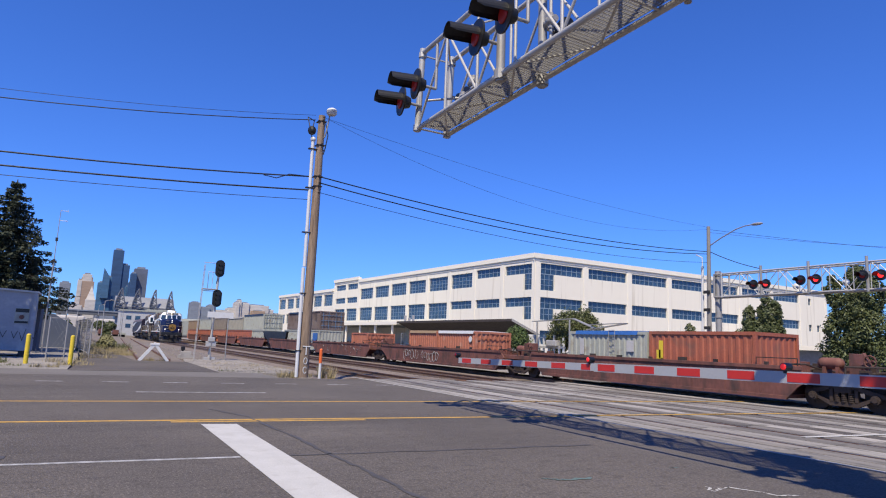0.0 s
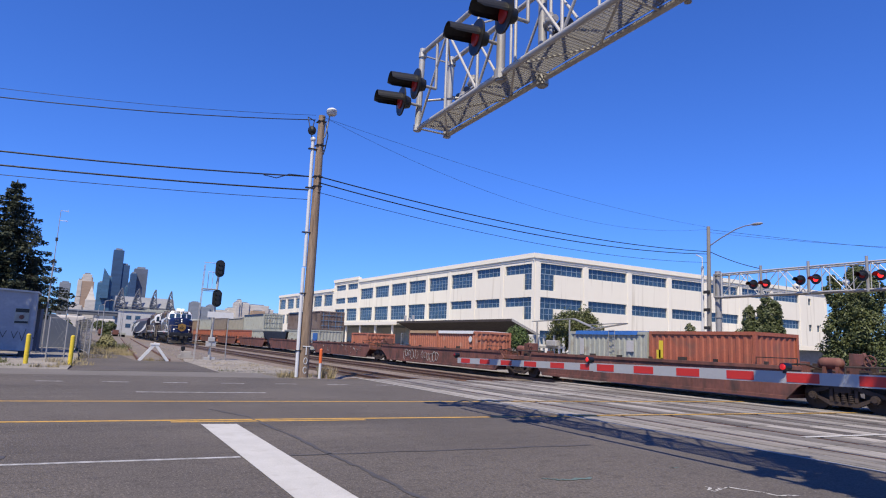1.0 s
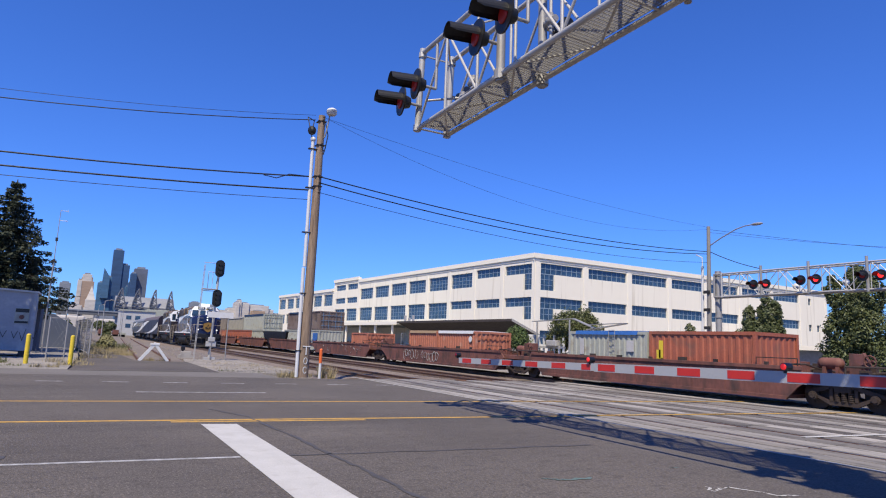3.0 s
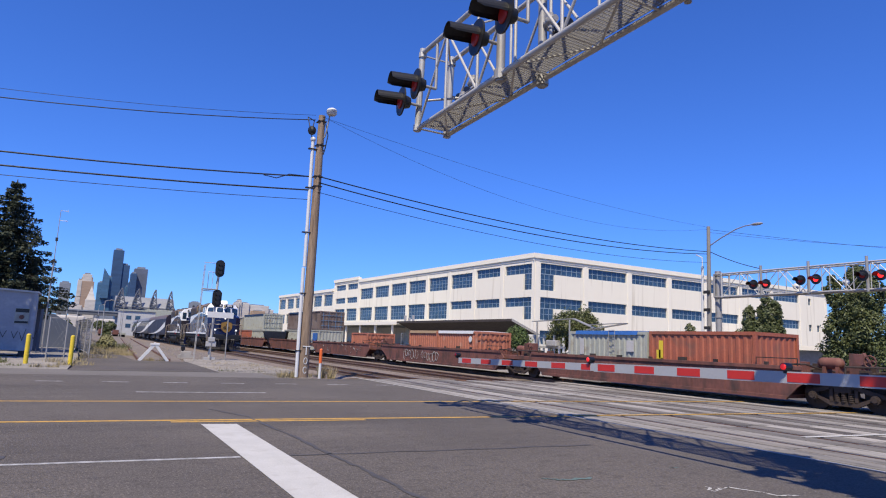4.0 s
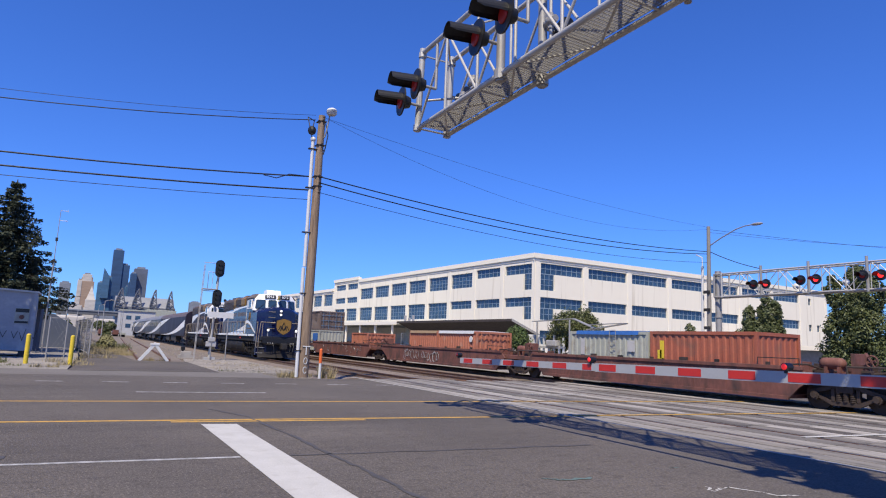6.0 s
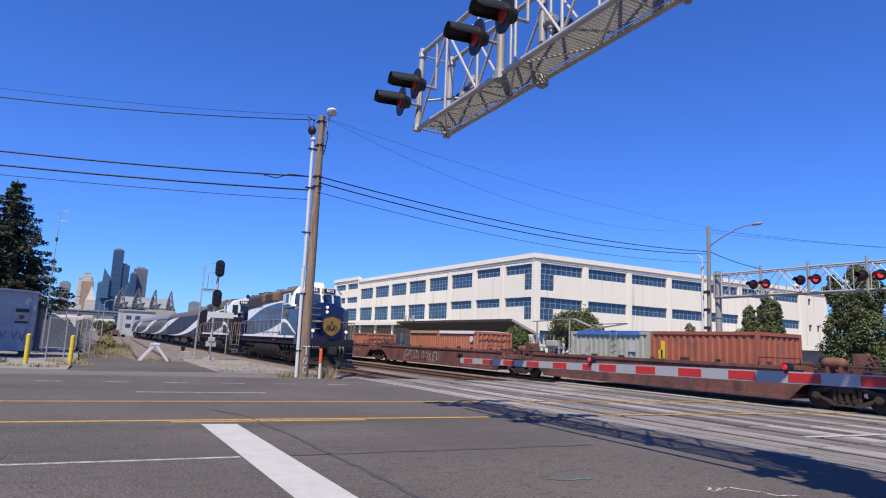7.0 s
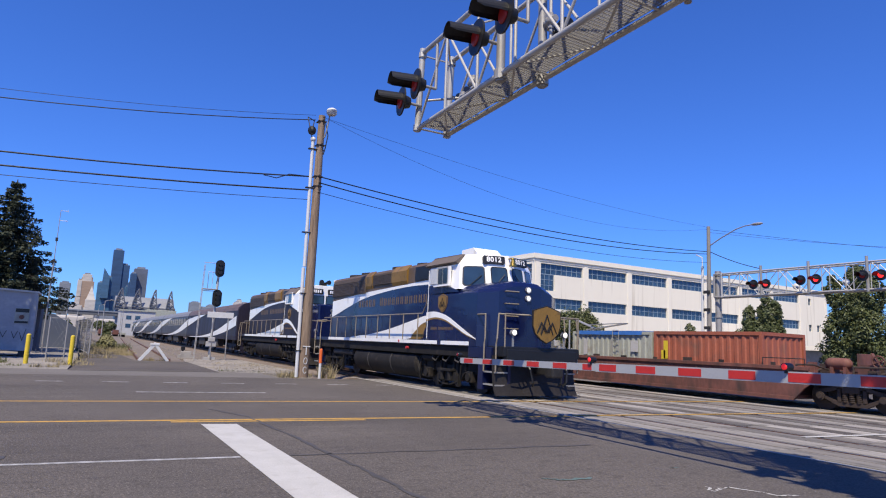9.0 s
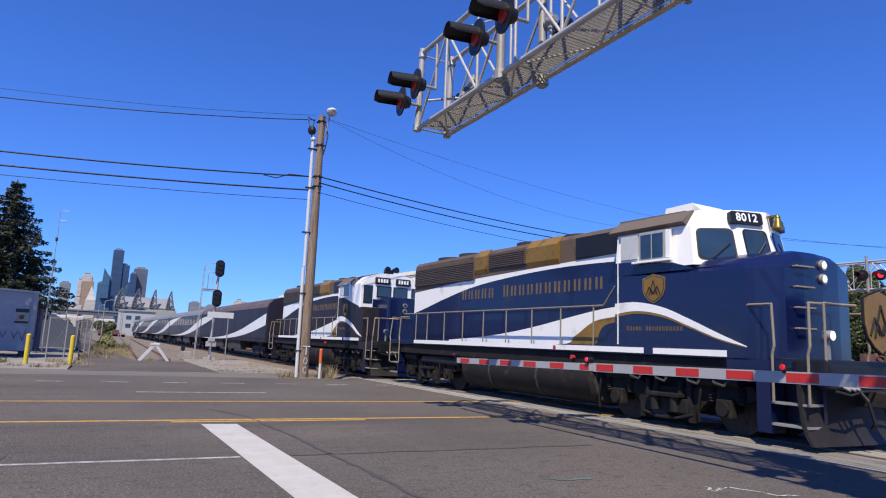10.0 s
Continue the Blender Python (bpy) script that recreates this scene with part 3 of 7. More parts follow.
# ---- signal bridges, gate and poles ----
def flasher():
    """One crossing flasher at the origin, facing -y: a background disc, a long hood and a lens."""
    lamp = empty("crossing_flasher", "black crossing flasher lamp with long hood and red lens", "signal lamp", group="crossing flashers")
    bm = bmesh.new()
    tube(bm, (0, 0.0, 0), (0, 0.03, 0), 0.30, 24)
    part("background_disc", bm, BLACK, lamp)
    bm = bmesh.new()
    tube(bm, (0, 0.03, 0), (0, 0.2, 0), 0.16, 16, 0.11)
    part("housing", bm, BLACK, lamp, smooth=True)
    bm = bmesh.new()
    n, rings = 14, []
    for r in (0.175, 0.165):
        rings.append([(r * math.cos(a), r * math.sin(a)) for a in [radians(-12 + 204 * i / n) for i in range(n + 1)]])
    vs = []
    for k, ring in enumerate(rings):
        front = [bm.verts.new((x, -0.52 if z > 0 else -0.52 + min(1, -z / 0.1) * 0.3, z - 0.05 * (0.5 if z > 0 else 0.2))) for x, z in ring]
        back = [bm.verts.new((x, 0.0, z)) for x, z in ring]
        vs.append((front, back))
        for i in range(n):
            bm.faces.new((front[i], front[i + 1], back[i + 1], back[i]))
    for i in range(n):
        bm.faces.new((vs[0][0][i], vs[0][0][i + 1], vs[1][0][i + 1], vs[1][0][i]))
    part("hood", bm, BLACK, lamp)
    bm = bmesh.new()
    ball(bm, (0, -0.01, 0), 0.155, 1, 0.25, 1, 16)
    part("lens", bm, RED_LENS, lamp, "dark red lens", smooth=True)
    return lamp


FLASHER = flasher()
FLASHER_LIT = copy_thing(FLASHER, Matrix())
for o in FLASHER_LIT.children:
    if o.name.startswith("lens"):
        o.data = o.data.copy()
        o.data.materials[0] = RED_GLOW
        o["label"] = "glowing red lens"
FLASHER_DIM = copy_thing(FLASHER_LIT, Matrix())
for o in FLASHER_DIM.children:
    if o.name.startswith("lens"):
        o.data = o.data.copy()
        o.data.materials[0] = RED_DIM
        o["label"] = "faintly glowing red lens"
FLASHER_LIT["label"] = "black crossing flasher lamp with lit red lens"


def signal_bridge(name, x0, x1, y0, y1, z0, z1, bays, mast_x, grating, label, lean=-0.03):
    """A cantilever truss across half a road: four tube chords, posts, diagonals, a walkway grating and a mast."""
    b = empty(name, label, "signal cantilever")
    for y in (y0, y1):
        for z in (z0, z1):
            bm = bmesh.new()
            tube(bm, (x0, y, z), (x1, y, z), 0.05, 12)
            part("chord", bm, ALU, b, smooth=True)
    step = (x1 - x0) / bays
    for y in (y0, y1):
        bm = bmesh.new()
        tube(bm, (x0 - 0.03, y, z0 - 0.06), (x0 + lean, y, z1 + 0.1), 0.065, 12)
        tube(bm, (x0 - 0.03, y, z0 - 0.045), (x0 - 0.03, y, z0 + 0.08), 0.085, 10)
        tube(bm, (x0 + lean, y, z1 - 0.1), (x0 + lean, y, z1), 0.085, 10)
        part("end_post", bm, ALU, b, smooth=True)
        for i in range(1, bays):
            bm = bmesh.new()
            tube(bm, (x0 + step * i, y, z0), (x0 + step * i, y, z1), 0.027)
            part("post", bm, ALU, b)
        for i in range(bays):
            bm = bmesh.new()
            a, c = (z0, z1) if i % 2 == 0 else (z1, z0)
            tube(bm, (x0 + step * i, y, a), (x0 + step * (i + 1), y, c), 0.025)
            part("diagonal", bm, ALU, b)
    for z in (z0, z1):
        for i in range(bays):
            bm = bmesh.new()
            tube(bm, (x0 + step * i, y0 if i % 2 else y1, z), (x0 + step * (i + 1), y1 if i % 2 else y0, z), 0.02, 6)
            tube(bm, (x0 + step * i, y0, z), (x0 + step * i, y1, z), 0.02, 6)
            part("cross_brace", bm, ALU, b)
    if grating:
        bm = bmesh.new()
        x = x0 + 0.08
        while x < x1:
            box(bm, x - 0.004, x + 0.004, y0 + 0.05, y1 - 0.05, z0 + 0.045, z0 + 0.07)
            x += 0.075
        n = 13
        for i in range(n + 1):
            y = y0 + 0.06 + (y1 - y0 - 0.12) * i / n
            box(bm, x0, x1, y - 0.0045, y + 0.0045, z0 + 0.045, z0 + 0.075)
        part("walkway_grating", bm, GALV, b, "steel bar grating", kind="stuff")
    ym = (y0 + y1) / 2
    bm = bmesh.new()
    tube(bm, (mast_x, ym, -0.1), (mast_x, ym, z1 + 0.25), 0.2, 20)
    tube(bm, (mast_x, ym, -0.1), (mast_x, ym, 0.12), 0.38, 16)
    for z in (z0, z1, z0 - 1.3, z0 - 2.4):
        tube(bm, (mast_x, ym, z - 0.06), (mast_x, ym, z + 0.06), 0.25, 16)
    part("mast", bm, GALV, b, smooth=True)
    bm = bmesh.new()
    for y in (y0, y1):
        for z in (z0, z1):
            tube(bm, (mast_x, y, z), (x1 if abs(x1 - mast_x) < abs(x0 - mast_x) else x0, y, z), 0.06, 10)
        tube(bm, (mast_x, y, z0), (mast_x, y, z1), 0.06, 10)
    part("bracket", bm, GALV, b)
    return b


near = signal_bridge("signal_bridge", -11.42, 0.4, 5.69, 6.40, 5.93, 7.57, 10, 0.9, True, "silver steel cantilever truss with walkway over the road", 0.09)
far = signal_bridge("signal_bridge", -27.3, -15.5, 36.7, 37.5, 5.36, 6.88, 9, -27.9, True, "silver steel cantilever truss beyond the tracks")

NEAR_TURN = Matrix.Translation((-11.42, 5.69, 0)) @ Matrix.Rotation(radians(-1.3), 4, "Z") @ Matrix.Translation((0, 0, 5.93)) @ Matrix.Rotation(radians(-0.75), 4, "Y") @ Matrix.Translation((11.42, -5.69, -5.93))
near.matrix_basis = NEAR_TURN


def hang_lamp(bridge, x, y, z, lit, turn=0, face=0):
    lamp = copy_thing((FLASHER, FLASHER_LIT, FLASHER_DIM)[lit], (NEAR_TURN if bridge is near else Matrix()) @ pose(x, y, z, 0, 0, turn + face))
    bm = bmesh.new()
    yb = 5.69 if bridge is near else 36.7
    tube(bm, (x, y + (-0.15 if turn else 0.15), z), (x, yb + (0.66 if turn else 0), z), 0.03)
    tube(bm, (x, yb + (0.71 if turn else 0), z), (x, yb + (0.71 if turn else 0), z + 0.15 if bridge is far else 7.5), 0.03)
    part("lamp_arm", bm, GALV, bridge)
    return lamp


# lamps of the near truss: two pairs towards the oncoming lane, some towards the other side
for x, z, lit in ((-11.34, 6.40, 2), (-10.66, 6.53, 2), (-8.36, 6.49, 2), (-7.54, 6.51, 2)):
    hang_lamp(near, x, 5.23, z, lit, face=-7)
for x, z in ((-11.5, 6.85), (-8.1, 6.88)):
    hang_lamp(near, x, 6.85, z, 0, 180)
for x, y in ((-8.3, 5.69), (-8.1, 6.4), (-4.8, 5.69)):
    bm = bmesh.new()
    tube(bm, (x, y, 5.8), (x, y, 7.65), 0.075, 12)
    tube(bm, (x, y, 5.83), (x, y, 6.0), 0.11, 10)
    part("lamp_post", bm, GALV, near, smooth=True)
def junction(x, y, z, bridge):
    bm = bmesh.new()
    tube(bm, (x - 0.14, y, z), (x + 0.14, y, z), 0.06, 10)
    ball(bm, (x, y, z), 0.1)
    tube(bm, (x, y, z - 0.14), (x, y, z + 0.14), 0.05, 8)
    part("junction_box", bm, GALV, bridge, smooth=True)
for x, y, z in ((-10.8, 6.4, 6.54), (-7.88, 6.4, 6.9), (-8.3, 6.5, 6.06), (-5.15, 6.5, 6.04), (-10.4, 6.4, 6.75)):
    junction(x, y, z, near)
pipe_bm = bmesh.new()
pipe(pipe_bm, [(-11.3, 5.78, 6.52), (-10.8, 6.35, 6.54), (-10.1, 6.35, 6.6)], 0.025)
part("conduit", pipe_bm, GALV, near)
bm = bmesh.new()
ball(bm, (-7.5, 6.84, 6.57), 0.2, 1, 0.7, 1.15, 16)
part("white_lamp_back", bm, PVC, near, "white round lamp housing", smooth=True)

for i, (x, z) in enumerate(((-24.7, 5.98), (-23.87, 5.97), (-21.7, 6.05), (-20.8, 6.05), (-18.3, 6.08), (-17.4, 6.05))):
    hang_lamp(far, x, 36.2, z, 1 if i % 2 else 2)
for x, z in ((-23.0, 5.9), (-20.05, 5.95)):
    bm = bmesh.new()
    ball(bm, (x, 37.9, z), 0.2, 1, 0.8, 1, 14)
    tube(bm, (x, 37.5, z), (x, 37.9, z), 0.04)
    part("white_lamp_back", bm, PVC, far, "white round lamp housing", smooth=True)
for x in (-24.5, -21.5, -18.3):
    bm = bmesh.new()
    tube(bm, (x, 36.7, 5.25), (x, 36.7, 7.2), 0.08, 12)
    part("lamp_post", bm, GALV, far, smooth=True)
# the three pattern lamps of the copies, added out of view near the mast
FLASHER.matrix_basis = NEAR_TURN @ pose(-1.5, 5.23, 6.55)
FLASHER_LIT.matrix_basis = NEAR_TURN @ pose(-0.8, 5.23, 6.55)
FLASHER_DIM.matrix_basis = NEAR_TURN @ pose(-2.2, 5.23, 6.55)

# gate arm
RED_GATE = glow("red_gate_lens", (0.7, 0.02, 0.02), 0.6)
GATE_PIVOT = Vector((0.6, 7.02, 1.27))
gate_arm = empty("crossing_gate", "lowered crossing gate arm with red and white stripes", "crossing gate", Matrix.Translation(GATE_PIVOT))
def gate_stripes():
    # local x runs back from the pivot; the arm swings out towards -x
    edges = [-12.62] + [-12.26 + 0.4065 * k for k in range(11)] + [-7.95, -7.783]
    while edges[-1] < 0.5:
        edges.append(edges[-1] + 0.4065)
    def bar(a, b, h, y_half):
        bm = bmesh.new()
        rings = []
        for x in (a, b):
            y, z = 7.52 - 0.0385 * (x + 12.26) - GATE_PIVOT.y, 1.142 + 0.0171 * (x + 12.26) - GATE_PIVOT.z
            rings.append([(x - GATE_PIVOT.x, y - y_half, z - h), (x - GATE_PIVOT.x, y + y_half, z - h), (x - GATE_PIVOT.x, y + y_half, z + h), (x - GATE_PIVOT.x, y - y_half, z + h)])
        loft(bm, rings)
        return bm
    part("board", bar(edges[0] + 0.2, -7.87, 0.06, 0.018), GATE_WHITE, gate_arm, "pale reflective gate board, outer length")
    part("board", bar(-7.865, 0.5, 0.068, 0.018), GATE_WHITE, gate_arm, "pale reflective gate board, inner length")
    for i, (a, b) in enumerate(zip(edges, edges[1:])):
        if i % 2:
            part("stripe", bar(a + 0.01, b - 0.01, 0.047 if b < -7.9 else 0.052, 0.022), GATE_RED, gate_arm, "red reflective stripe")
gate_stripes()
for x, lit in ((-12.5, False), (-7.97, True), (-4.54, True)):
    y = 7.52 - 0.0385 * (x + 12.26) - GATE_PIVOT.y
    bm = bmesh.new()
    zl = 1.142 + 0.0171 * (x + 12.26) - GATE_PIVOT.z + 0.12
    box(bm, x - 0.6 - 0.02, x - 0.6 + 0.02, y - 0.03, y + 0.03, zl - 0.075, zl)
    tube(bm, (x - 0.6, y - 0.06, zl), (x - 0.6, y + 0.06, zl), 0.045, 14)
    lampbox = part("gate_lamp", bm, BLACK, gate_arm)
    bm = bmesh.new()
    ball(bm, (x - 0.6, y - 0.06, zl), 0.037, 1, 0.4, 1)
    part("lens", bm, RED_GATE if lit else RED_LENS, lampbox, "red lens", smooth=True)
bm = bmesh.new()
tube(bm, (0.3, 0.0, -1.27), (0.3, 0.0, 1.9), 0.06)
box(bm, -0.15, 0.45, -0.3, 0.3, -0.32, 0.28, 0.03)
box(bm, 0.0, 0.6, -0.3, 0.3, -1.32, -1.12)
part("mast", bm, GALV, gate_arm, "grey steel gate mast")

# arms for the three added pattern lamps
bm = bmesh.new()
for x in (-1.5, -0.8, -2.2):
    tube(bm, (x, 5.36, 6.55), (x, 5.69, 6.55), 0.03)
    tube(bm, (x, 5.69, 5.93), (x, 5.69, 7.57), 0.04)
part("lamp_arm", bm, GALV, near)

# wooden utility pole with street lamp and conduit
def cable(a, b, sag, r, n=20):
    """A slack wire as one thin tube."""
    a, b = Vector(a), Vector(b)
    pts = [a.lerp(b, i / n) - Vector((0, 0, 4 * sag * (i / n) * (1 - i / n))) for i in range(n + 1)]
    cu = bpy.data.curves.new("wire", "CURVE")
    cu.dimensions, cu.bevel_depth, cu.bevel_resolution = "3D", r, 1
    sp = cu.splines.new("POLY")
    sp.points.add(n)
    for p, q in zip(sp.points, pts):
        p.co = (*q, 1)
    cu.materials.append(BLACK)
    ob = new("overhead_wire", cu)
    return tagged(ob, "black overhead wire strung between poles", "wire", group="overhead wires")


P1, P2 = Vector((-24.1, 7.62, 0)), Vector((-28.3, 36.6, 0))
pole = empty("utility_pole", "weathered wooden utility pole with white painted marks", "utility pole", Matrix.Translation(P1))
bm = bmesh.new()
rnd = random.Random(5)
rings = []
for i in range(14):
    z = 10.45 * i / 13
    r = 0.205 - 0.0065 * z
    rings.append([(r * math.cos(t) * (1 + rnd.uniform(-0.03, 0.03)) + 0.004 * z, r * math.sin(t) * (1 + rnd.uniform(-0.03, 0.03)), z) for t in [2 * math.pi * k / 16 for k in range(16)]])
loft(bm, rings)
part("shaft", bm, WOOD, pole, smooth=True)
bm = bmesh.new()
for z0, z1 in ((0, 4.2), (4.25, 9.3)):
    tube(bm, (0.05, -0.27, z0), (0.03, -0.30, z1), 0.068, 12)
ball(bm, (0.03, -0.30, 9.4), 0.11)
part("conduit", bm, PVC, pole, "white plastic cable conduit", smooth=True)
for z in (1.0, 3.2, 5.6, 7.4, 9.0):
    bm = bmesh.new()
    box(bm, -0.05, 0.12, -0.46 if z > 5 else -0.36, 0.15, z - 0.02, z + 0.02)
    part("standoff_bracket", bm, STEEL_DARK, pole)
bm = bmesh.new()
pipe(bm, [(0.2, 0.1, 9.5), (0.3, 0.14, 9.75), (0.42, 0.2, 10.45)], 0.03)
arm = part("lamp_arm", bm, GALV, pole)
bm = bmesh.new()
ball(bm, (-0.02, -0.36, 9.78), 0.17, 1, 1, 1.1)
pipe(bm, [(-0.1, -0.3, 9.95), (-0.15, -0.25, 10.25), (-0.05, -0.55, 10.32), (0.1, -0.5, 9.9), (0.1, -0.36, 9.4)], 0.02, 6)
part("cable_loop", bm, BLACK, pole, "black cable loop and splice")
bm = bmesh.new()
pipe(bm, [(0.2, 0.12, 10.1), (0.28, 0.22, 9.6), (0.24, 0.16, 9.1), (0.22, 0.1, 8.8)], 0.022, 6)
part("cable_loop", bm, BLACK, pole, "black cable loop and splice")
bm = bmesh.new()
pipe(bm, [(-0.1, -0.2, 7.9), (-0.12, -1.1, 7.86), (-0.12, -1.6, 7.62), (-0.12, -2.1, 7.66)], 0.018, 6)
part("cable_loop", bm, BLACK, pole, "black cable loops and splice")
bm = bmesh.new()
ball(bm, (0.55, 0.22, 10.55), 0.26, 1.0, 0.8, 0.45, 16)
tube(bm, (0.55, 0.22, 10.38), (0.55, 0.22, 10.46), 0.16, 14, 0.22)
part("lamp_head", bm, PVC, pole, "pale street lamp head", smooth=True)
bm = bmesh.new()
box(bm, 0.16, 0.205, -0.13, 0.15, 1.15, 1.19)
box(bm, 0.19, 0.21, -0.02, 0.02, 0.85, 1.15)
for k in range(12):
    for z in (0.62, 0.28):
        a0, a1 = (2 * math.pi * (k + j) / 12 for j in (0, 1))
        if z < 0.5 and k in (0, 11):
            continue
        tube(bm, (0.2, 0.07 * math.cos(a0), z + 0.12 * math.sin(a0)), (0.2, 0.07 * math.cos(a1), z + 0.12 * math.sin(a1)), 0.015, 6)
part("painted_mark", bm, PVC, pole, "white painted strokes")
bm = bmesh.new()
for z in (7.5, 7.9, 10.2, 9.2):
    tube(bm, (0.18, 0.0, z), (0.32, 0.0, z), 0.04, 8)
    box(bm, -0.17, 0.19, -0.17, 0.17, z - 0.015, z + 0.015)
part("wire_clamp", bm, STEEL_DARK, pole)

marker = empty("marker_post", "orange and white plastic marker post beside the pole", "marker post", pose(-24.0, 8.25, 0))
bm = bmesh.new()
tube(bm, (0, 0, -0.05), (0, 0, 0.55), 0.055, 12)
part("lower_tube", bm, PVC, marker, smooth=True)
bm = bmesh.new()
tube(bm, (0, 0, 0.55), (0, 0, 1.05), 0.062, 12)
ball(bm, (0, 0, 1.05), 0.062)
part("upper_tube", bm, ORANGE_REFL, marker, smooth=True)

# steel street lamp pole beyond the tracks
pole2 = empty("street_lamp", "grey wooden pole with long curved street lamp arm", "street lamp", Matrix.Translation(P2))
bm = bmesh.new()
tube(bm, (0, 0, -0.2), (0.12, 0, 10.2), 0.17, 14, 0.12)
part("shaft", bm, material("grey_wood", (0.3, 0.28, 0.26), 0.85, var=0.2, scale=2, fine=20, stretch=(5, 5, 0.4)), pole2, smooth=True)
bm = bmesh.new()
pipe(bm, [(0.2, 0, 8.85), (1.0, 0, 9.25), (2.2, 0, 9.72), (2.85, 0, 9.85), (3.3, 0, 9.87)], 0.04)
part("lamp_arm", bm, GALV, pole2)
bm = bmesh.new()
ball(bm, (3.7, 0, 9.86), 0.42, 1, 0.4, 0.22, 14)
part("lamp_head", bm, GALV, pole2, smooth=True)
bm = bmesh.new()
tube(bm, (-0.5, 0, -0.2), (-0.42, 0, 7.5), 0.09, 10)
pipe(bm, [(-0.42, 0, 7.5), (-0.44, 0, 8.1), (-0.7, -0.3, 8.3)], 0.035)
part("conduit", bm, PVC, pole2, "white plastic cable conduit", smooth=True)
for z in (2.2, 3.2, 4.4, 5.6):
    bm = bmesh.new()
    box(bm, -0.22, 0.22, -0.22, -0.1, z, z + 0.2)
    part("meter_box", bm, STEEL_DARK, pole2)

far_l = Vector((-26.4, -22.0, 0))
for z1, z2, sag, r in ((7.88, 8.48, 0.53, 0.024), (7.63, 8.31, 0.65, 0.024), (7.24, 7.73, 0.63, 0.012), (10.35, 10.19, 0.46, 0.006)):
    cable(P1 + Vector((0.2, 0, z1)), P2 + Vector((0, 0, z2)), sag, r)
cable(P1 + Vector((0.2, 0, 10.37)), P2 + Vector((0, 0, 10.02)), 1.55, 0.006)
for z1, z2, sag, r in ((7.92, 7.6, 0.68, 0.028), (7.36, 6.8, 0.49, 0.03), (6.97, 6.5, 0.45, 0.012), (10.3, 9.4, 1.04, 0.018), (10.5, 9.9, 1.04, 0.008)):
    cable(P1 + Vector((-0.15, -0.2, z1)), far_l + Vector((0, 0, z2)), sag, r)
cable(P2 + Vector((0.1, 0, 8.5)), (-24.5, 36.7, 7.0), 0.12, 0.025)
cable(P2 + Vector((0.1, 0, 10.0)), (-12, 80, 11), 0.8, 0.012)
cable(P2 + Vector((0.1, 0, 9.8)), (-6, 60, 9.0), 0.8, 0.010)

# railway signal mast
sig = empty("railway_signal", "silver railway signal mast with two black oval signal heads", "railway signal", pose(-40.0, 6.85, 0))
bm = bmesh.new()
tube(bm, (0, 0, -0.1), (0, 0.12, 5.7), 0.07, 12)
box(bm, -0.25, 0.25, -0.3, 0.3, -0.1, 0.12)
part("mast", bm, ALU, sig, smooth=True)
bm = bmesh.new()
for dx in (-0.16, 0.2):
    tube(bm, (dx, -0.86, -0.1), (dx, -0.72, 5.6), 0.018, 6)
for i in range(18):
    tube(bm, (-0.16, -0.855 + 0.0067 * i, 0.2 + 0.3 * i), (0.2, -0.855 + 0.0067 * i, 0.2 + 0.3 * i), 0.012, 5)
part("ladder", bm, ALU, sig)
bm = bmesh.new()
for z in (4.05, 5.75):
    pipe(bm, [(-0.1, -0.76, z), (-0.1, 0.05, z)], 0.02)
for z in (4.15,):
    box(bm, -0.4, 0.3, -0.74, 0.05, z - 0.02, z + 0.02)
pipe(bm, [(-0.1, -0.45, 4.2), (-0.1, -0.45, 5.2), (-0.1, 0.0, 5.2)], 0.018)
pipe(bm, [(-0.1, -0.2, 4.2), (-0.1, -0.2, 5.2)], 0.015)
part("platform_rail", bm, ALU, sig)
def signal_head(z, y):
    bm = bmesh.new()
    pts = [(0.27 * math.cos(a), 0.27 * math.sin(a) + (0.25 if math.sin(a) >= 0 else -0.25)) for a in [2 * math.pi * k / 28 for k in range(28)]]
    prism(bm, [(y + p[0], z + p[1]) for p in pts], "x", 0.20, 0.24)
    box(bm, 0.02, 0.2, y - 0.12, y + 0.12, z - 0.35, z + 0.35, 0.02)
    head = part("signal_head", bm, BLACK, sig)
    for dz in (-0.26, 0, 0.26):
        bm = bmesh.new()
        tube(bm, (0.24, y, z + dz), (0.48, y, z + dz), 0.115, 14)
        part("visor", bm, BLACK, head)
signal_head(5.42, 0.12)
signal_head(3.62, 0.1)
bm = bmesh.new()
tube(bm, (0, 0.06, 4.5), (0, 0.1, 4.9), 0.06)
tube(bm, (0, 0.1, 4.1), (0, 0.12, 4.6), 0.045)
part("coupling", bm, STEEL_DARK, sig)
bm = bmesh.new()
box(bm, 0.05, 0.3, -0.28, 0.28, 0.75, 1.05, 0.02)
box(bm, 0.05, 0.35, -0.16, 0.2, 1.05, 1.3, 0.02)
part("relay_box", bm, ALU, sig)

board = empty("trackside_board", "long white blank board on two thin posts", "sign", pose(-39.65, 7.2, 0))
bm = bmesh.new()
box(bm, 0.0, 0.03, -0.72, 0.78, 2.46, 2.80)
part("board", bm, PVC, board)
bm = bmesh.new()
tube(bm, (-0.03, 0.5, -0.1), (-0.03, 0.5, 2.5), 0.035)
part("post", bm, GALV, board)
bm = bmesh.new()
tube(bm, (-0.03, -0.35, -0.1), (-0.03, -0.35, 2.5), 0.03)
part("post", bm, GALV, board)
relay = empty("relay_cabinet", "small white trackside cabinet on a concrete base", "cabinet", pose(-42.5, 5.9, 0))
bm = bmesh.new()
box(bm, -0.3, 0.3, -0.45, 0.45, -0.1, 0.12)
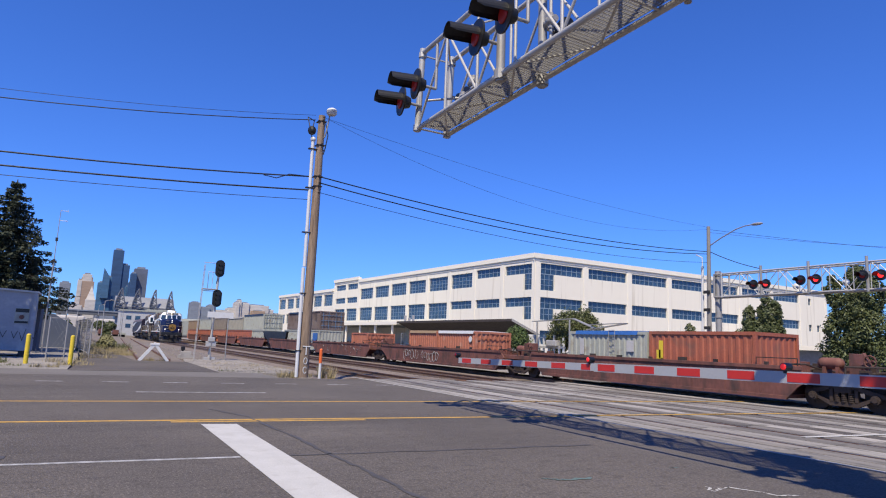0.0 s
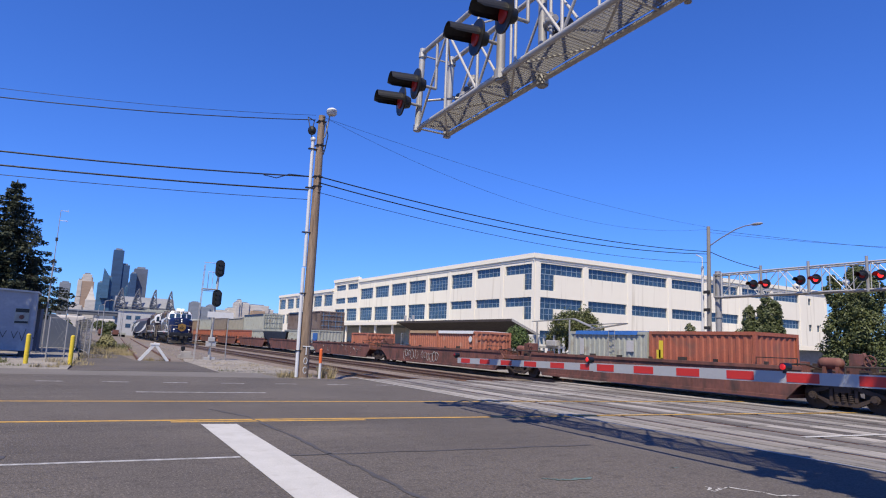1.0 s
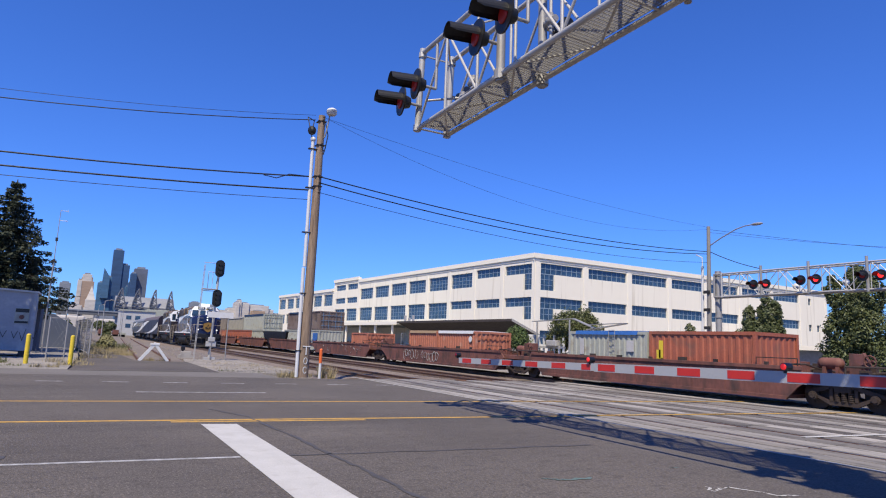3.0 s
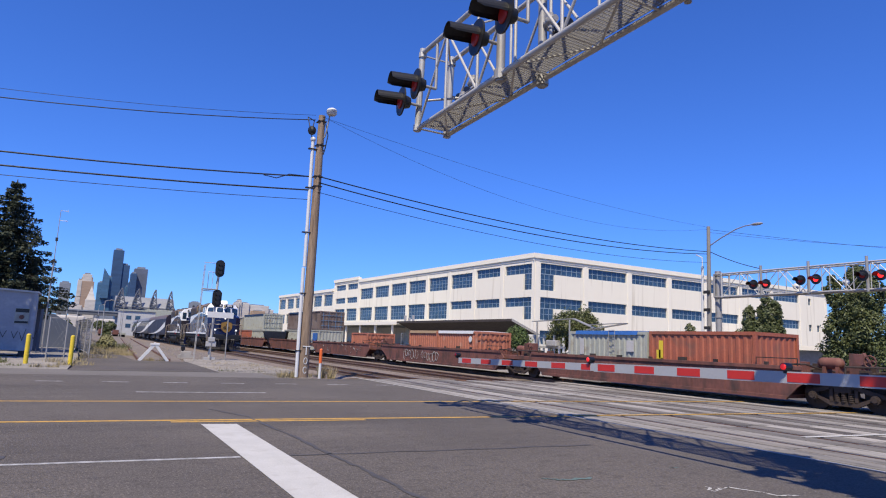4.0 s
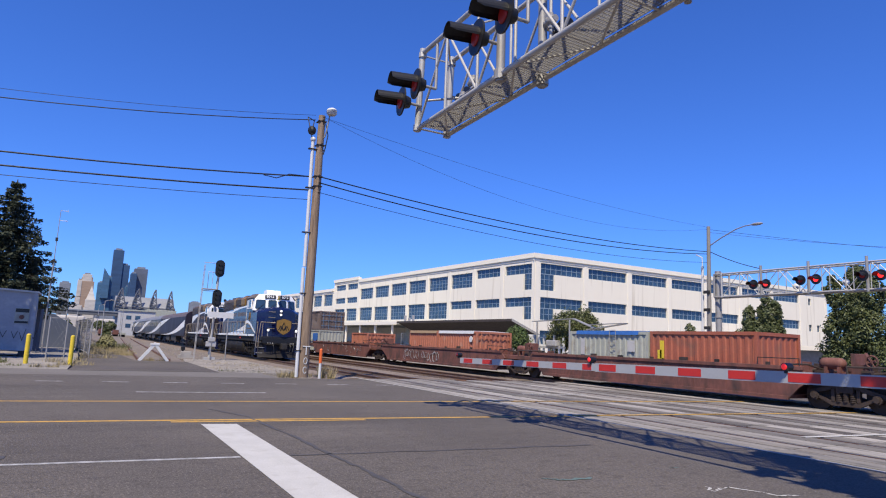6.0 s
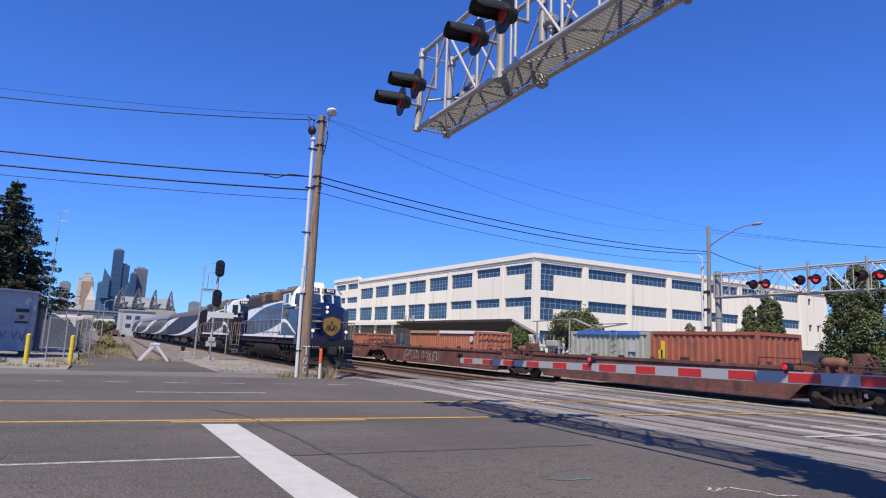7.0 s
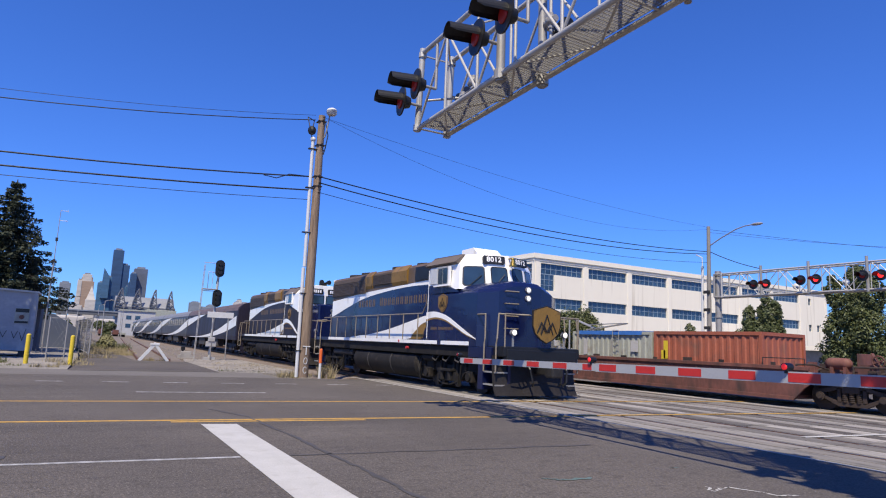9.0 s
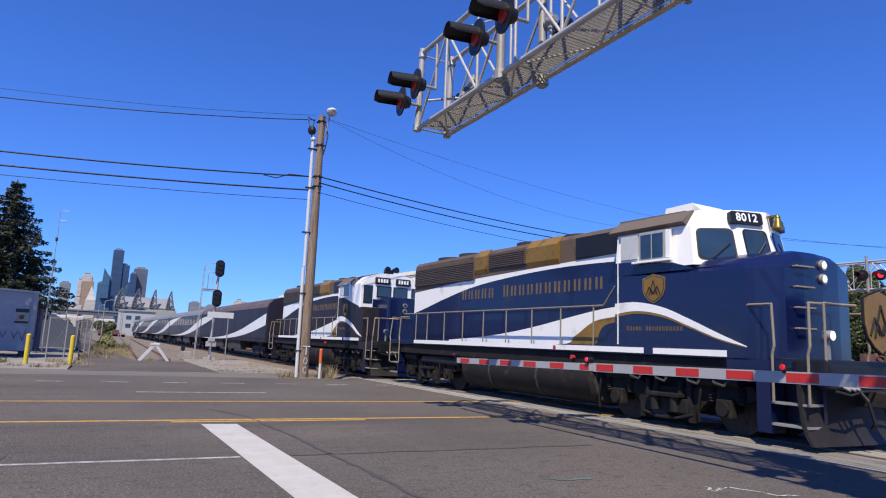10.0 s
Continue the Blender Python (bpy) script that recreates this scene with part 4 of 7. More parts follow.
box(bm, -0.2, 0.2, -0.3, 0.3, 0.1, 0.35, 0.03)
part("body", bm, CONCRETE, relay)

# white A-shaped bumper
bumper = empty("bumping_post", "white painted A-shaped end-of-track post", "bumping post", pose(-35.9, 3.45, 0))
for s in (-1, 1):
    bm = bmesh.new()
    bmesh.ops.transform(bm, matrix=pose(0, 0, 0.86, -s * 38, 0, 0), verts=box(bm, -0.1, 0.1, -0.07, 0.07, -1.1, 0.05))
    part("leg", bm, PVC, bumper)
bm = bmesh.new()
box(bm, -0.12, 0.12, -0.22, 0.22, 0.78, 0.90, 0.02)
part("cap", bm, PVC, bumper)
stub = empty("switch_stand", "small black switch stand on the ballast", "switch stand", pose(-47, 6.3, -0.03))
bm = bmesh.new()
tube(bm, (0, 0, 0), (0, 0, 0.45), 0.07)
box(bm, -0.15, 0.15, -0.12, 0.12, 0.35, 0.6, 0.02)
part("body", bm, BLACK, stub)

# bollards
def bollard(x, y, lean):
    b = empty("bollard", "yellow painted steel bollard, slightly leaning", "bollard", pose(x, y, -0.02, 0, lean, 0), group="yellow bollards")
    bm = bmesh.new()
    tube(bm, (0, 0, -0.05), (0, 0, 1.17), 0.085, 16)
    part("post", bm, YELLOW, b, smooth=True)
    bm = bmesh.new()
    ball(bm, (0, 0, 1.17), 0.085, 1, 1, 0.5)
    part("cap", bm, YELLOW, b, smooth=True)
bollard(-30.9, -1.76, 1.5)
bollard(-30.7, -0.2, -1.0)

# grey metal container with a notice
def ribbed_box(bm, x0, x1, y0, y1, z0, z1, step=0.28, depth=0.035, ends=True):
    """Corrugated walls, as one closed loop drawn upwards, with corner posts and rails."""
    def wave(a, b):
        pts, n = [], max(2, int(abs(b - a) / step))
        for i in range(n):
            f0 = a + (b - a) * i / n
            w = (b - a) / n
            pts += [(f0 + w * 0.08, 0), (f0 + w * 0.22, depth), (f0 + w * 0.58, depth), (f0 + w * 0.72, 0)]
        return pts
    loop = [(u, y0 + 0.03 + d) for u, d in wave(x0 + 0.1, x1 - 0.1)] + [(x1 - 0.03 - d, v) for v, d in wave(y0 + 0.1, y1 - 0.1)]
    loop += [(u, y1 - 0.03 - d) for u, d in wave(x1 - 0.1, x0 + 0.1)] + [(x0 + 0.03 + d, v) for v, d in wave(y1 - 0.1, y0 + 0.1)]
    loft(bm, [[(p[0], p[1], z0 + 0.05) for p in loop], [(p[0], p[1], z1 - 0.05) for p in loop]])


def box_frame(parent, mat, x0, x1, y0, y1, z0, z1):
    """Corner posts and edge rails of a container, each a part."""
    for x in (x0, x1 - 0.12):
        for y in (y0, y1 - 0.12):
            bm = bmesh.new()
            box(bm, x, x + 0.12, y, y + 0.12, z0, z1, 0.008)
            part("corner_post", bm, mat, parent)
    for z in (z0, z1 - 0.12):
        for y in (y0 + 0.005, y1 - 0.095):
            bm = bmesh.new()
            box(bm, x0 + 0.12, x1 - 0.12, y, y + 0.09, z, z + 0.12)
            part("side_rail", bm, mat, parent)
        for x in (x0 + 0.005, x1 - 0.095):
            bm = bmesh.new()
            box(bm, x, x + 0.09, y0 + 0.12, y1 - 0.12, z, z + 0.12)
            part("end_rail", bm, mat, parent)


tin = empty("storage_container", "grey metal storage container with a warning notice and scrawled marks", "container")
bm = bmesh.new()
prism(bm, [(-9.5, 0.28), (-2.06, 0.28), (-2.06, 3.14), (-9.5, 3.42)], "x", -40.0, -37.62)
part("body", bm, TIN, tin)
bm = bmesh.new()
prism(bm, [(-9.6, 3.43), (-1.95, 3.14), (-1.95, 3.22), (-9.6, 3.52)], "x", -40.1, -37.5)
part("roof", bm, ALU, tin)
bm = bmesh.new()
box(bm, -37.64, -37.54, -2.16, -2.0, 0.1, 3.14)
part("corner_post", bm, TIN, tin)
for y in (-2.4, -5.5, -9.0):
    bm = bmesh.new()
    box(bm, -39.8, -37.7, y - 0.12, y + 0.12, -0.05, 0.28)
    part("skid", bm, GRIME, tin)
# Whitish notice in grey: the shade on it is put into the colour.
bm = bmesh.new()
box(bm, -37.615, -37.60, -2.85, -2.25, 1.6, 2.35)
notice = part("notice", bm, GREY_BOX, tin, "warning notice greyed for shade, with black and red bars")
bm = bmesh.new()
box(bm, -37.60, -37.595, -2.83, -2.27, 2.15, 2.33)
box(bm, -37.60, -37.595, -2.83, -2.27, 1.62, 1.72)
part("bar", bm, BLACK, notice)
bm = bmesh.new()
tube(bm, (-37.6, -2.55, 1.92), (-37.594, -2.55, 1.92), 0.11, 16)
part("disc", bm, RUST, notice)
bm = bmesh.new()
rnd = random.Random(11)
y = -3.7
while y < -2.1:
    pipe(bm, [(-37.61, y, 1.2 + rnd.uniform(-0.1, 0.1)), (-37.61, y + 0.14, 0.85 + rnd.uniform(-0.1, 0.1)), (-37.61, y + 0.26, 1.3 + rnd.uniform(-0.1, 0.1))], 0.013, 5)
    y += rnd.choice((0.3, 0.34, 0.46))
part("scrawl", bm, BLACK, tin, "black sprayed strokes", kind="stuff")

DARK_TIN = material("slate_grey_shed_paint", (0.095, 0.115, 0.165), 0.7, var=0.1, scale=0.7, fine=10, bump=0.1, col2=(0.075, 0.09, 0.13))
shed = empty("shed", "small grey metal shed with a sloping roof", "shed")
bm = bmesh.new()
prism(bm, [(-5.5, -0.1), (0.1, -0.1), (0.1, 1.3), (-1.8, 2.5), (-5.5, 2.5)], "x", -62, -56)
part("wall", bm, DARK_TIN, shed)
gable = empty("storage_shed", "grey gabled shed behind the fir tree", "shed")
bm = bmesh.new()
prism(bm, [(-5.2, -0.1), (-2.2, -0.1), (-2.2, 2.7), (-3.6, 4.6), (-5.2, 2.7)], "x", -50, -46.5)
part("wall", bm, DARK_TIN, gable)

# chain-link fence posts
def fence(pts, h, mat, label):
    f = empty("fence", label, "fence")
    bm = bmesh.new()
    tube(bm, (0, 0, -0.1), (0, 0, h), 0.035, 8)
    me = mesh("post", bm, mat)
    for a in pts:
        p = new("post", me)
        p.parent = f
        p.location = (*a, 0)
    for a, b in zip(pts, pts[1:]):
        for z in (h - 0.05, 0.2):
            bm = bmesh.new()
            tube(bm, (*a, z), (*b, z), 0.02, 6)
            part("rail", bm, mat, f)
        bm = bmesh.new()
        d = Vector((b[0] - a[0], b[1] - a[1], 0))
        n = max(2, int(d.length / 0.16))
        for i in range(n):
            for s in (0, 1):
                u, w = Vector((*a, 0)) + d * (i / n), Vector((*a, 0)) + d * min(1, (i + h / 0.16 * 0.5) / n)
                k = (w - u).length / max(0.001, h * 0.5 * d.length / d.length)
                z0, z1 = (0.2, 0.2 + (h - 0.25) * min(1, k)) if s == 0 else (h - 0.05, h - 0.05 - (h - 0.25) * min(1, k))
                if (w - u).length > 0.01:
                    tube(bm, (*u.xy, z0), (*w.xy, z1), 0.0025, 3, caps=False)
        part("wire_mesh", bm, mat, f, "chain-link wire mesh", kind="stuff")
fence([(-37.0, -1.3), (-37.2, -0.55)], 2.0, GALV, "grey chain-link gate beside the container")
fence([(-38.0, 0.55), (-42.0, 0.35), (-47.0, 0.1), (-52.0, -0.1), (-58.0, -0.3)], 2.1, GALV, "grey chain-link fence along the driveway")
fence([(-74, 36), (-69, 36), (-64, 36), (-59, 36)], 2.6, GALV, "green-grey chain-link fence in the yard")

mast = empty("radio_mast", "thin white radio mast with small aerials", "radio mast", pose(-44, -1.8, 0))
bm = bmesh.new()
tube(bm, (0, 0, -0.1), (0, 0.02, 5.2), 0.05, 10, 0.04)
tube(bm, (0, 0.02, 5.2), (0, 0.04, 8.5), 0.022, 8, 0.015)
part("pole", bm, GALV, mast)
for z in (8.45, 7.85):
    bm = bmesh.new()
    tube(bm, (0, 0.04, z), (0, 0.45, z), 0.018, 6)
    tube(bm, (0, 0.42, z - 0.08), (0, 0.42, z + 0.08), 0.012, 6)
    part("aerial", bm, PVC, mast)
bm = bmesh.new()
for z in (5.3, 6.6):
    box(bm, -0.05, 0.05, -0.05, 0.09, z, z + 0.2)
part("antenna_box", bm, STEEL_DARK, mast)

# ---- plants ----
def quads_mesh(name, centres, size, rnd, mat, flat=0.0, facing=None):
    """Leaves as small four-sided blades; facing gives the side that each one turns to."""
    vs, fs = [], []
    for i, c in enumerate(centres):
        s = size * rnd.uniform(0.6, 1.3)
        n = Vector((rnd.gauss(0, 1), rnd.gauss(0, 1), rnd.gauss(0, 1) + flat))
        n = (n + facing[i] * 1.5).normalized() if facing else n.normalized()
        t = n.orthogonal().normalized()
        t = Matrix.Rotation(rnd.uniform(0, 6.28), 3, n) @ t
        b = n.cross(t)
        k = len(vs)
        vs += [c - t * s, c - b * s * 0.5, c + t * s, c + b * s * 0.5]
        fs.append((k, k + 1, k + 2, k + 3))
    me = bpy.data.meshes.new(name)
    me.from_pydata([tuple(v) for v in vs], [], fs)
    me.materials.append(mat)
    return me


def leafy(name, label, category, m, blobs, n, size, mat, seed, trunk=None):
    """A plant whose crown is many leaves gathered in uneven clumps."""
    rnd = random.Random(seed)
    ob = empty(name, label, category, m)
    pts, outward = [], []
    clumps = []
    for c, r in blobs:
        for _ in range(16):
            d = Vector((rnd.gauss(0, 1), rnd.gauss(0, 1), rnd.gauss(0, 1))).normalized()
            clumps.append((Vector(c) + Vector((d.x * r[0], d.y * r[1], d.z * r[2])) * rnd.uniform(0.55, 1.0), min(r) * rnd.uniform(0.22, 0.42)))
    for k in range(n):
        d = Vector((rnd.gauss(0, 1), rnd.gauss(0, 1), rnd.gauss(0, 1))).normalized()
        outward.append(d + Vector((0, 0, 0.4)))
        if k % 5 < 2:
            c, r = rnd.choice(clumps)
            pts.append(c + d * r * rnd.uniform(0.5, 1.1))
        else:
            c, r = rnd.choices(blobs, [q[0] * q[2] for _, q in blobs])[0]
            bumpy = 0.86 + 0.2 * noise.noise(d * 2.2 + Vector(c) * 3)
            pts.append(Vector(c) + Vector((d.x * r[0], d.y * r[1], d.z * r[2])) * bumpy * rnd.uniform(0.8, 1.04))
    o = new("crown", quads_mesh("crown", pts, size, rnd, mat, 0.0, outward))
    o.parent = ob
    o["kind"] = "stuff"
    bm = bmesh.new()
    if trunk:
        tube(bm, (0, 0, -0.3), (0.1, 0, trunk), 0.16, 8, 0.08)
        for c, r in blobs:
            tube(bm, (0.05, 0, trunk * 0.6), c, 0.07, 6, 0.02)
    else:
        tube(bm, (0, 0, -0.3), (0, 0, blobs[0][0][2]), 0.12, 6, 0.05)
    part("trunk", bm, BARK, ob)
    return ob


# fir tree
def fir(x, y, h, r, seed, low):
    rnd = random.Random(seed)
    t = empty("fir_tree", "dark green fir tree with drooping tiers of branches", "fir tree", pose(x, y, -0.3))
    bm = bmesh.new()
    tube(bm, (0, 0, 0), (0, 0, h * 0.97), 0.24, 10, 0.03)
    tips = []
    z = low
    while z < h * 0.97:
        f = 1 - z / h
        n = 5 + int(7 * f)
        a0 = rnd.uniform(0, 6.28)
        for k in range(n):
            a = a0 + 6.283 * k / n + rnd.uniform(-0.25, 0.25)
            l = r * f * rnd.uniform(0.5, 1.2) + 0.12
            d = Vector((math.cos(a), math.sin(a), 0))
            p0, p1 = Vector((0, 0, z)), Vector((0, 0, z - l * 0.12)) + d * l + Vector((0, 0, l * 0.05))
            tube(bm, p0, p1, 0.03, 4, 0.008, caps=False)
            tips.append((p0, p1, d))
        z += 0.40
    part("trunk", bm, BARK, t)
    pts = []
    for p0, p1, d in tips:
        l = (p1 - p0).length
        side = Vector((-d.y, d.x, 0))
        for _ in range(int(95 * l) + 26):
            f = rnd.uniform(0.12, 1.05)
            w = l * 0.26 * (1.1 - f) + 0.10
            pts.append(p0.lerp(p1, f) + side * rnd.uniform(-w, w) + Vector((0, 0, -rnd.uniform(0, 0.30) + 0.06)))
    o = new("needles", quads_mesh("needles", pts, 0.105, rnd, NEEDLE, 1.4))
    o.parent = t
    o["kind"] = "stuff"


fir(-46.5, -4.35, 11.1, 5.5, 4, 3.3)
fir(-52.0, -3.3, 6.6, 2.1, 5, 2.6)
leafy("ivy_tree", "tall ivy-covered tree with dense dark green leaves", "tree", pose(-23.9, 46, 0), [((-1.3, 0, 6.2), (0.55, 0.7, 1.3)), ((0.35, 0, 6.9), (0.95, 0.9, 1.4)), ((1.1, 0, 5.9), (1.0, 1.0, 1.5)), ((0.1, 0, 4.9), (1.75, 1.2, 1.6)), ((-0.6, 0, 3.4), (1.55, 1.3, 1.6)), ((1.0, 0, 3.6), (1.7, 1.4, 1.7)), ((-0.7, 0, 1.6), (1.6, 1.3, 1.6)), ((1.3, 0, 1.5), (1.7, 1.2, 1.6))], 42000, 0.105, LEAF_DARK, 21, 5.0)
leafy("ivy_tree", "ivy-covered tree with an uneven notched top", "tree", pose(-31, 47, 0), [((-1.55, 0, 4.5), (0.5, 0.6, 1.3)), ((0.3, 0, 4.9), (1.05, 0.9, 1.5)), ((-0.4, 0, 3.2), (1.6, 1.2, 1.6)), ((-2.0, 0, 2.7), (1.2, 1.0, 1.2)), ((0.6, 0, 3.2), (0.85, 1.0, 1.6))], 22000, 0.105, LEAF_DARK, 22, 4.0)
leafy("round_tree", "broad round green tree in the yard", "tree", pose(-54.6, 48, 0), [((0, 0, 3.6), (3.6, 2.6, 2.2)), ((-1.2, 0, 4.3), (2.0, 1.8, 1.7)), ((1.0, 0, 4.4), (2.0, 1.8, 1.6)), ((2.6, 0, 3.4), (1.8, 1.6, 1.5)), ((-2.8, 0, 2.4), (1.7, 1.5, 1.6))], 11000, 0.15, LEAF, 23, 3.0)
leafy("bush", "small leafy green tree beside the canopy", "bush", pose(-58.6, 43.0, 0), [((0, 0, 2.6), (1.6, 1.4, 1.5)), ((-0.4, 0, 2.0), (1.6, 1.3, 1.5)), ((0.9, 0, 2.2), (1.1, 1.1, 1.2))], 5000, 0.13, material("light_leaf", (0.085, 0.13, 0.03), 0.6, var=0.3, scale=1.2, fine=6), 24, 2.0)
leafy("bush", "small dark conical shrub before the warehouse", "bush", pose(-37.9, 46.5, 0), [((0, 0, 3.3), (0.55, 0.5, 1.0)), ((0, 0, 2.5), (0.75, 0.6, 0.9))], 1800, 0.11, LEAF_DARK, 25, 2.0)
# Unseen tree, added to throw dappled shade on the metal container.
leafy("street_tree", "slender leafy tree added out of view to shade the metal container", "tree", pose(-33.6, -7.4, 0), [((0, 0, 9.6), (2.0, 1.8, 1.6)), ((-0.6, 0.9, 10.4), (1.6, 1.4, 1.2)), ((-1.0, 0.7, 8.3), (1.3, 1.1, 1.0)), ((0.9, -0.8, 8.6), (1.3, 1.2, 1.1)), ((-0.3, 0.3, 7.2), (1.2, 1.0, 0.9))], 6000, 0.19, LEAF, 27, 8.0)
leafy("street_tree", "leafy street tree standing on the near pavement", "tree", pose(4.3, 5.1, 0.1), [((-6.95, 1.0, 7.3), (0.4, 0.3, 0.35)), ((-6.1, 0.5, 7.5), (0.6, 0.38, 0.4)), ((-5.0, -0.35, 7.7), (0.7, 0.5, 0.45)), ((-3.7, -1.2, 7.9), (0.85, 0.65, 0.5)), ((-1.9, -1.5, 8.1), (1.2, 0.9, 0.8))], 7000, 0.2, LEAF, 26, 5.5)

# weeds and dry grass
def tuft(x, y, r, h, n, seed, mat=STRAW, label="dry yellow grass tuft by the pole"):
    rnd = random.Random(seed)
    vs, fs = [], []
    for _ in range(n):
        a, d = rnd.uniform(0, 6.28), r * math.sqrt(rnd.random())
        p = Vector((x + d * math.cos(a), y + d * math.sin(a), -0.05))
        lean = Vector((rnd.gauss(0, 0.3), rnd.gauss(0, 0.3), 1)) * h * rnd.uniform(0.4, 1.1)
        w = Vector((math.cos(a), math.sin(a), 0)) * 0.012
        k = len(vs)
        vs += [p - w, p + w, p + lean * 0.6 + w * 0.7, p + lean]
        fs.append((k, k + 1, k + 2, k + 3))
    me = bpy.data.meshes.new("grass")
    me.from_pydata([tuple(v) for v in vs], [], fs)
    me.materials.append(mat)
    tagged(new("grass_tuft", me), label, "grass", kind="stuff")
tuft(-24.3, 8.65, 0.35, 0.6, 150, 31)
tuft(-24.6, 7.2, 0.4, 0.35, 160, 32)
tuft(-25.5, 8.0, 0.8, 0.16, 200, 33)
tuft(-30, 6.6, 1.6, 0.1, 160, 34, STRAW, "sparse dry weeds in the gravel")
tuft(-34.5, 7.4, 1.6, 0.12, 160, 38, STRAW, "sparse dry weeds in the gravel")
tuft(-44, 1.9, 1.3, 0.38, 800, 35, STRAW, "tall dry yellow grass along the fence")
tuft(-50, 1.5, 1.6, 0.45, 900, 36, STRAW, "tall dry yellow grass along the fence")
tuft(-57, 1.8, 2.0, 0.6, 900, 39, LEAF, "green weeds along the fence")
tuft(-31.5, -3.2, 0.8, 0.3, 300, 37, LEAF, "green weeds beside the container")
for i, (x, y, r, h, m) in enumerate(((-28.6, -1.0, 0.5, 0.2, STRAW), (-30.4, 0.0, 0.7, 0.25, STRAW), (-29.2, -2.6, 0.9, 0.14, LEAF), (-33, -0.4, 0.9, 0.3, STRAW), (-38, 0.9, 0.9, 0.4, STRAW), (-27.6, -4.4, 0.8, 0.2, LEAF), (-27.9, 6.2, 1.0, 0.09, LEAF), (-32.2, 8.2, 1.4, 0.1, STRAW))):
    tuft(x, y, r, h, 170, 80 + i, m, "low dry weeds in the gravel")
tuft(-36.4, 3.6, 0.6, 0.25, 160, 40, STRAW, "dry weeds under the bumping post")

# yard clutter behind the freight cars
tank = empty("white_tank", "white plastic tank standing in the yard", "tank", pose(-60.2, 46, 0))
bm = bmesh.new()
box(bm, -1.0, 1.0, -0.8, 0.8, 0.9, 3.0, 0.15)
part("shell", bm, PVC, tank)
bm = bmesh.new()
box(bm, -1.1, 1.1, -0.9, 0.9, -0.1, 0.9)
part("base", bm, CONCRETE, tank)
rack = empty("equipment_rack", "white steel equipment frame standing in the yard", "equipment", pose(-56.3, 46, 0))
for x in (-2.0, -1.2, -0.3, 0.6, 1.5, 2.2):
    bm = bmesh.new()
    box(bm, x - 0.08, x + 0.08, -0.1, 0.1, -0.1, 2.6 + 0.4 * math.sin(x * 3))
    part("upright", bm, PVC, rack)
bm = bmesh.new()
box(bm, -2.1, 2.3, -0.2, 0.2, 1.5, 1.75)
box(bm, -0.2, 1.6, -0.6, 0.6, 1.75, 2.4, 0.1)
part("beam", bm, ALU, rack)

# low hall closing the far end of the warehouse
hall = empty("low_hall", "low dark loading hall with a white fascia", "building")
bm = bmesh.new()
box(bm, -71.8, -8, 100, 101, -0.1, 2.9)
part("wall", bm, material("grey_wall", (0.2, 0.22, 0.26), 0.8), hall)
bm = bmesh.new()
box(bm, -71.9, -7.8, 98.6, 101.2, 2.9, 3.6)
part("fascia", bm, STUCCO_TRIM, hall)

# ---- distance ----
# Both glass colours carry distance haze, painted in as a lighter, bluer tone.
GLASS_NAVY = material("hazy_dark_tower_glass", (0.05, 0.105, 0.215), 0.45, var=0.2, scale=0.02, fine=0.08, bump=0, stretch=(1, 1, 5), spec=0.4)
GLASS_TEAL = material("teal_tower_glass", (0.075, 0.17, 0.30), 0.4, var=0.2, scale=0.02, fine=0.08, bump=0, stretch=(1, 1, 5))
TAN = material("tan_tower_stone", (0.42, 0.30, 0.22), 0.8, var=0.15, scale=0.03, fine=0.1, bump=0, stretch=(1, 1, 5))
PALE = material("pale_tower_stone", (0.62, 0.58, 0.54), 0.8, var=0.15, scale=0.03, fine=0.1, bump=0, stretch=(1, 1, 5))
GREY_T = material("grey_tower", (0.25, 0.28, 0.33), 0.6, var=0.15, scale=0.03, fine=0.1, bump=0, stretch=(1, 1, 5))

def tower(x, pieces, mat, label, depth=45):
    """A far tower from (y0, y1, top) blocks; floor bands stand a little proud."""
    t = empty("office_tower", label, "office tower", pose(x, 0, -0.4), group="distant skyline")
    for i, (y0, y1, top) in enumerate(pieces):
        bm = bmesh.new()
        box(bm, -depth - 4 * i, -4 * i, y0, y1, 0, top, 1.0)
        part("block", bm, mat, t)
        bm = bmesh.new()
        box(bm, -depth - 4 * i + 6, -4 * i - 6, y0 + (y1 - y0) * 0.2, y1 - (y1 - y0) * 0.2, top - 1, top + min(6, top * 0.03))
        part("roof_block", bm, GREY_T, t)
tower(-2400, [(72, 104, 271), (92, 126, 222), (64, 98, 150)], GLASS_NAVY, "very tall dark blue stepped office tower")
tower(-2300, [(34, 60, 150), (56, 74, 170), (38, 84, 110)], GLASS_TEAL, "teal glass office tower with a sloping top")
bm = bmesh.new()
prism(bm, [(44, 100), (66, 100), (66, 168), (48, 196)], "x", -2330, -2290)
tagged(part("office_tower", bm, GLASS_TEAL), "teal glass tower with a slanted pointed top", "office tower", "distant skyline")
# brown tower, its blue-grey colour holding the distance haze
tower(-2200, [(130, 168, 196)], material("hazy_brown_tower", (0.135, 0.16, 0.22), 0.6, var=0.15, scale=0.03, fine=0.1, bump=0), "brown and dark glass office tower with a flat top, painted hazy blue")
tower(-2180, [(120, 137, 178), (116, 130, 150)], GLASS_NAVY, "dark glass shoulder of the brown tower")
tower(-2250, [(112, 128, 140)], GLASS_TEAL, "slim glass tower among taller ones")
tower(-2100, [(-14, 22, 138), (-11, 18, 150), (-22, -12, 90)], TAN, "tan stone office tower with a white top")
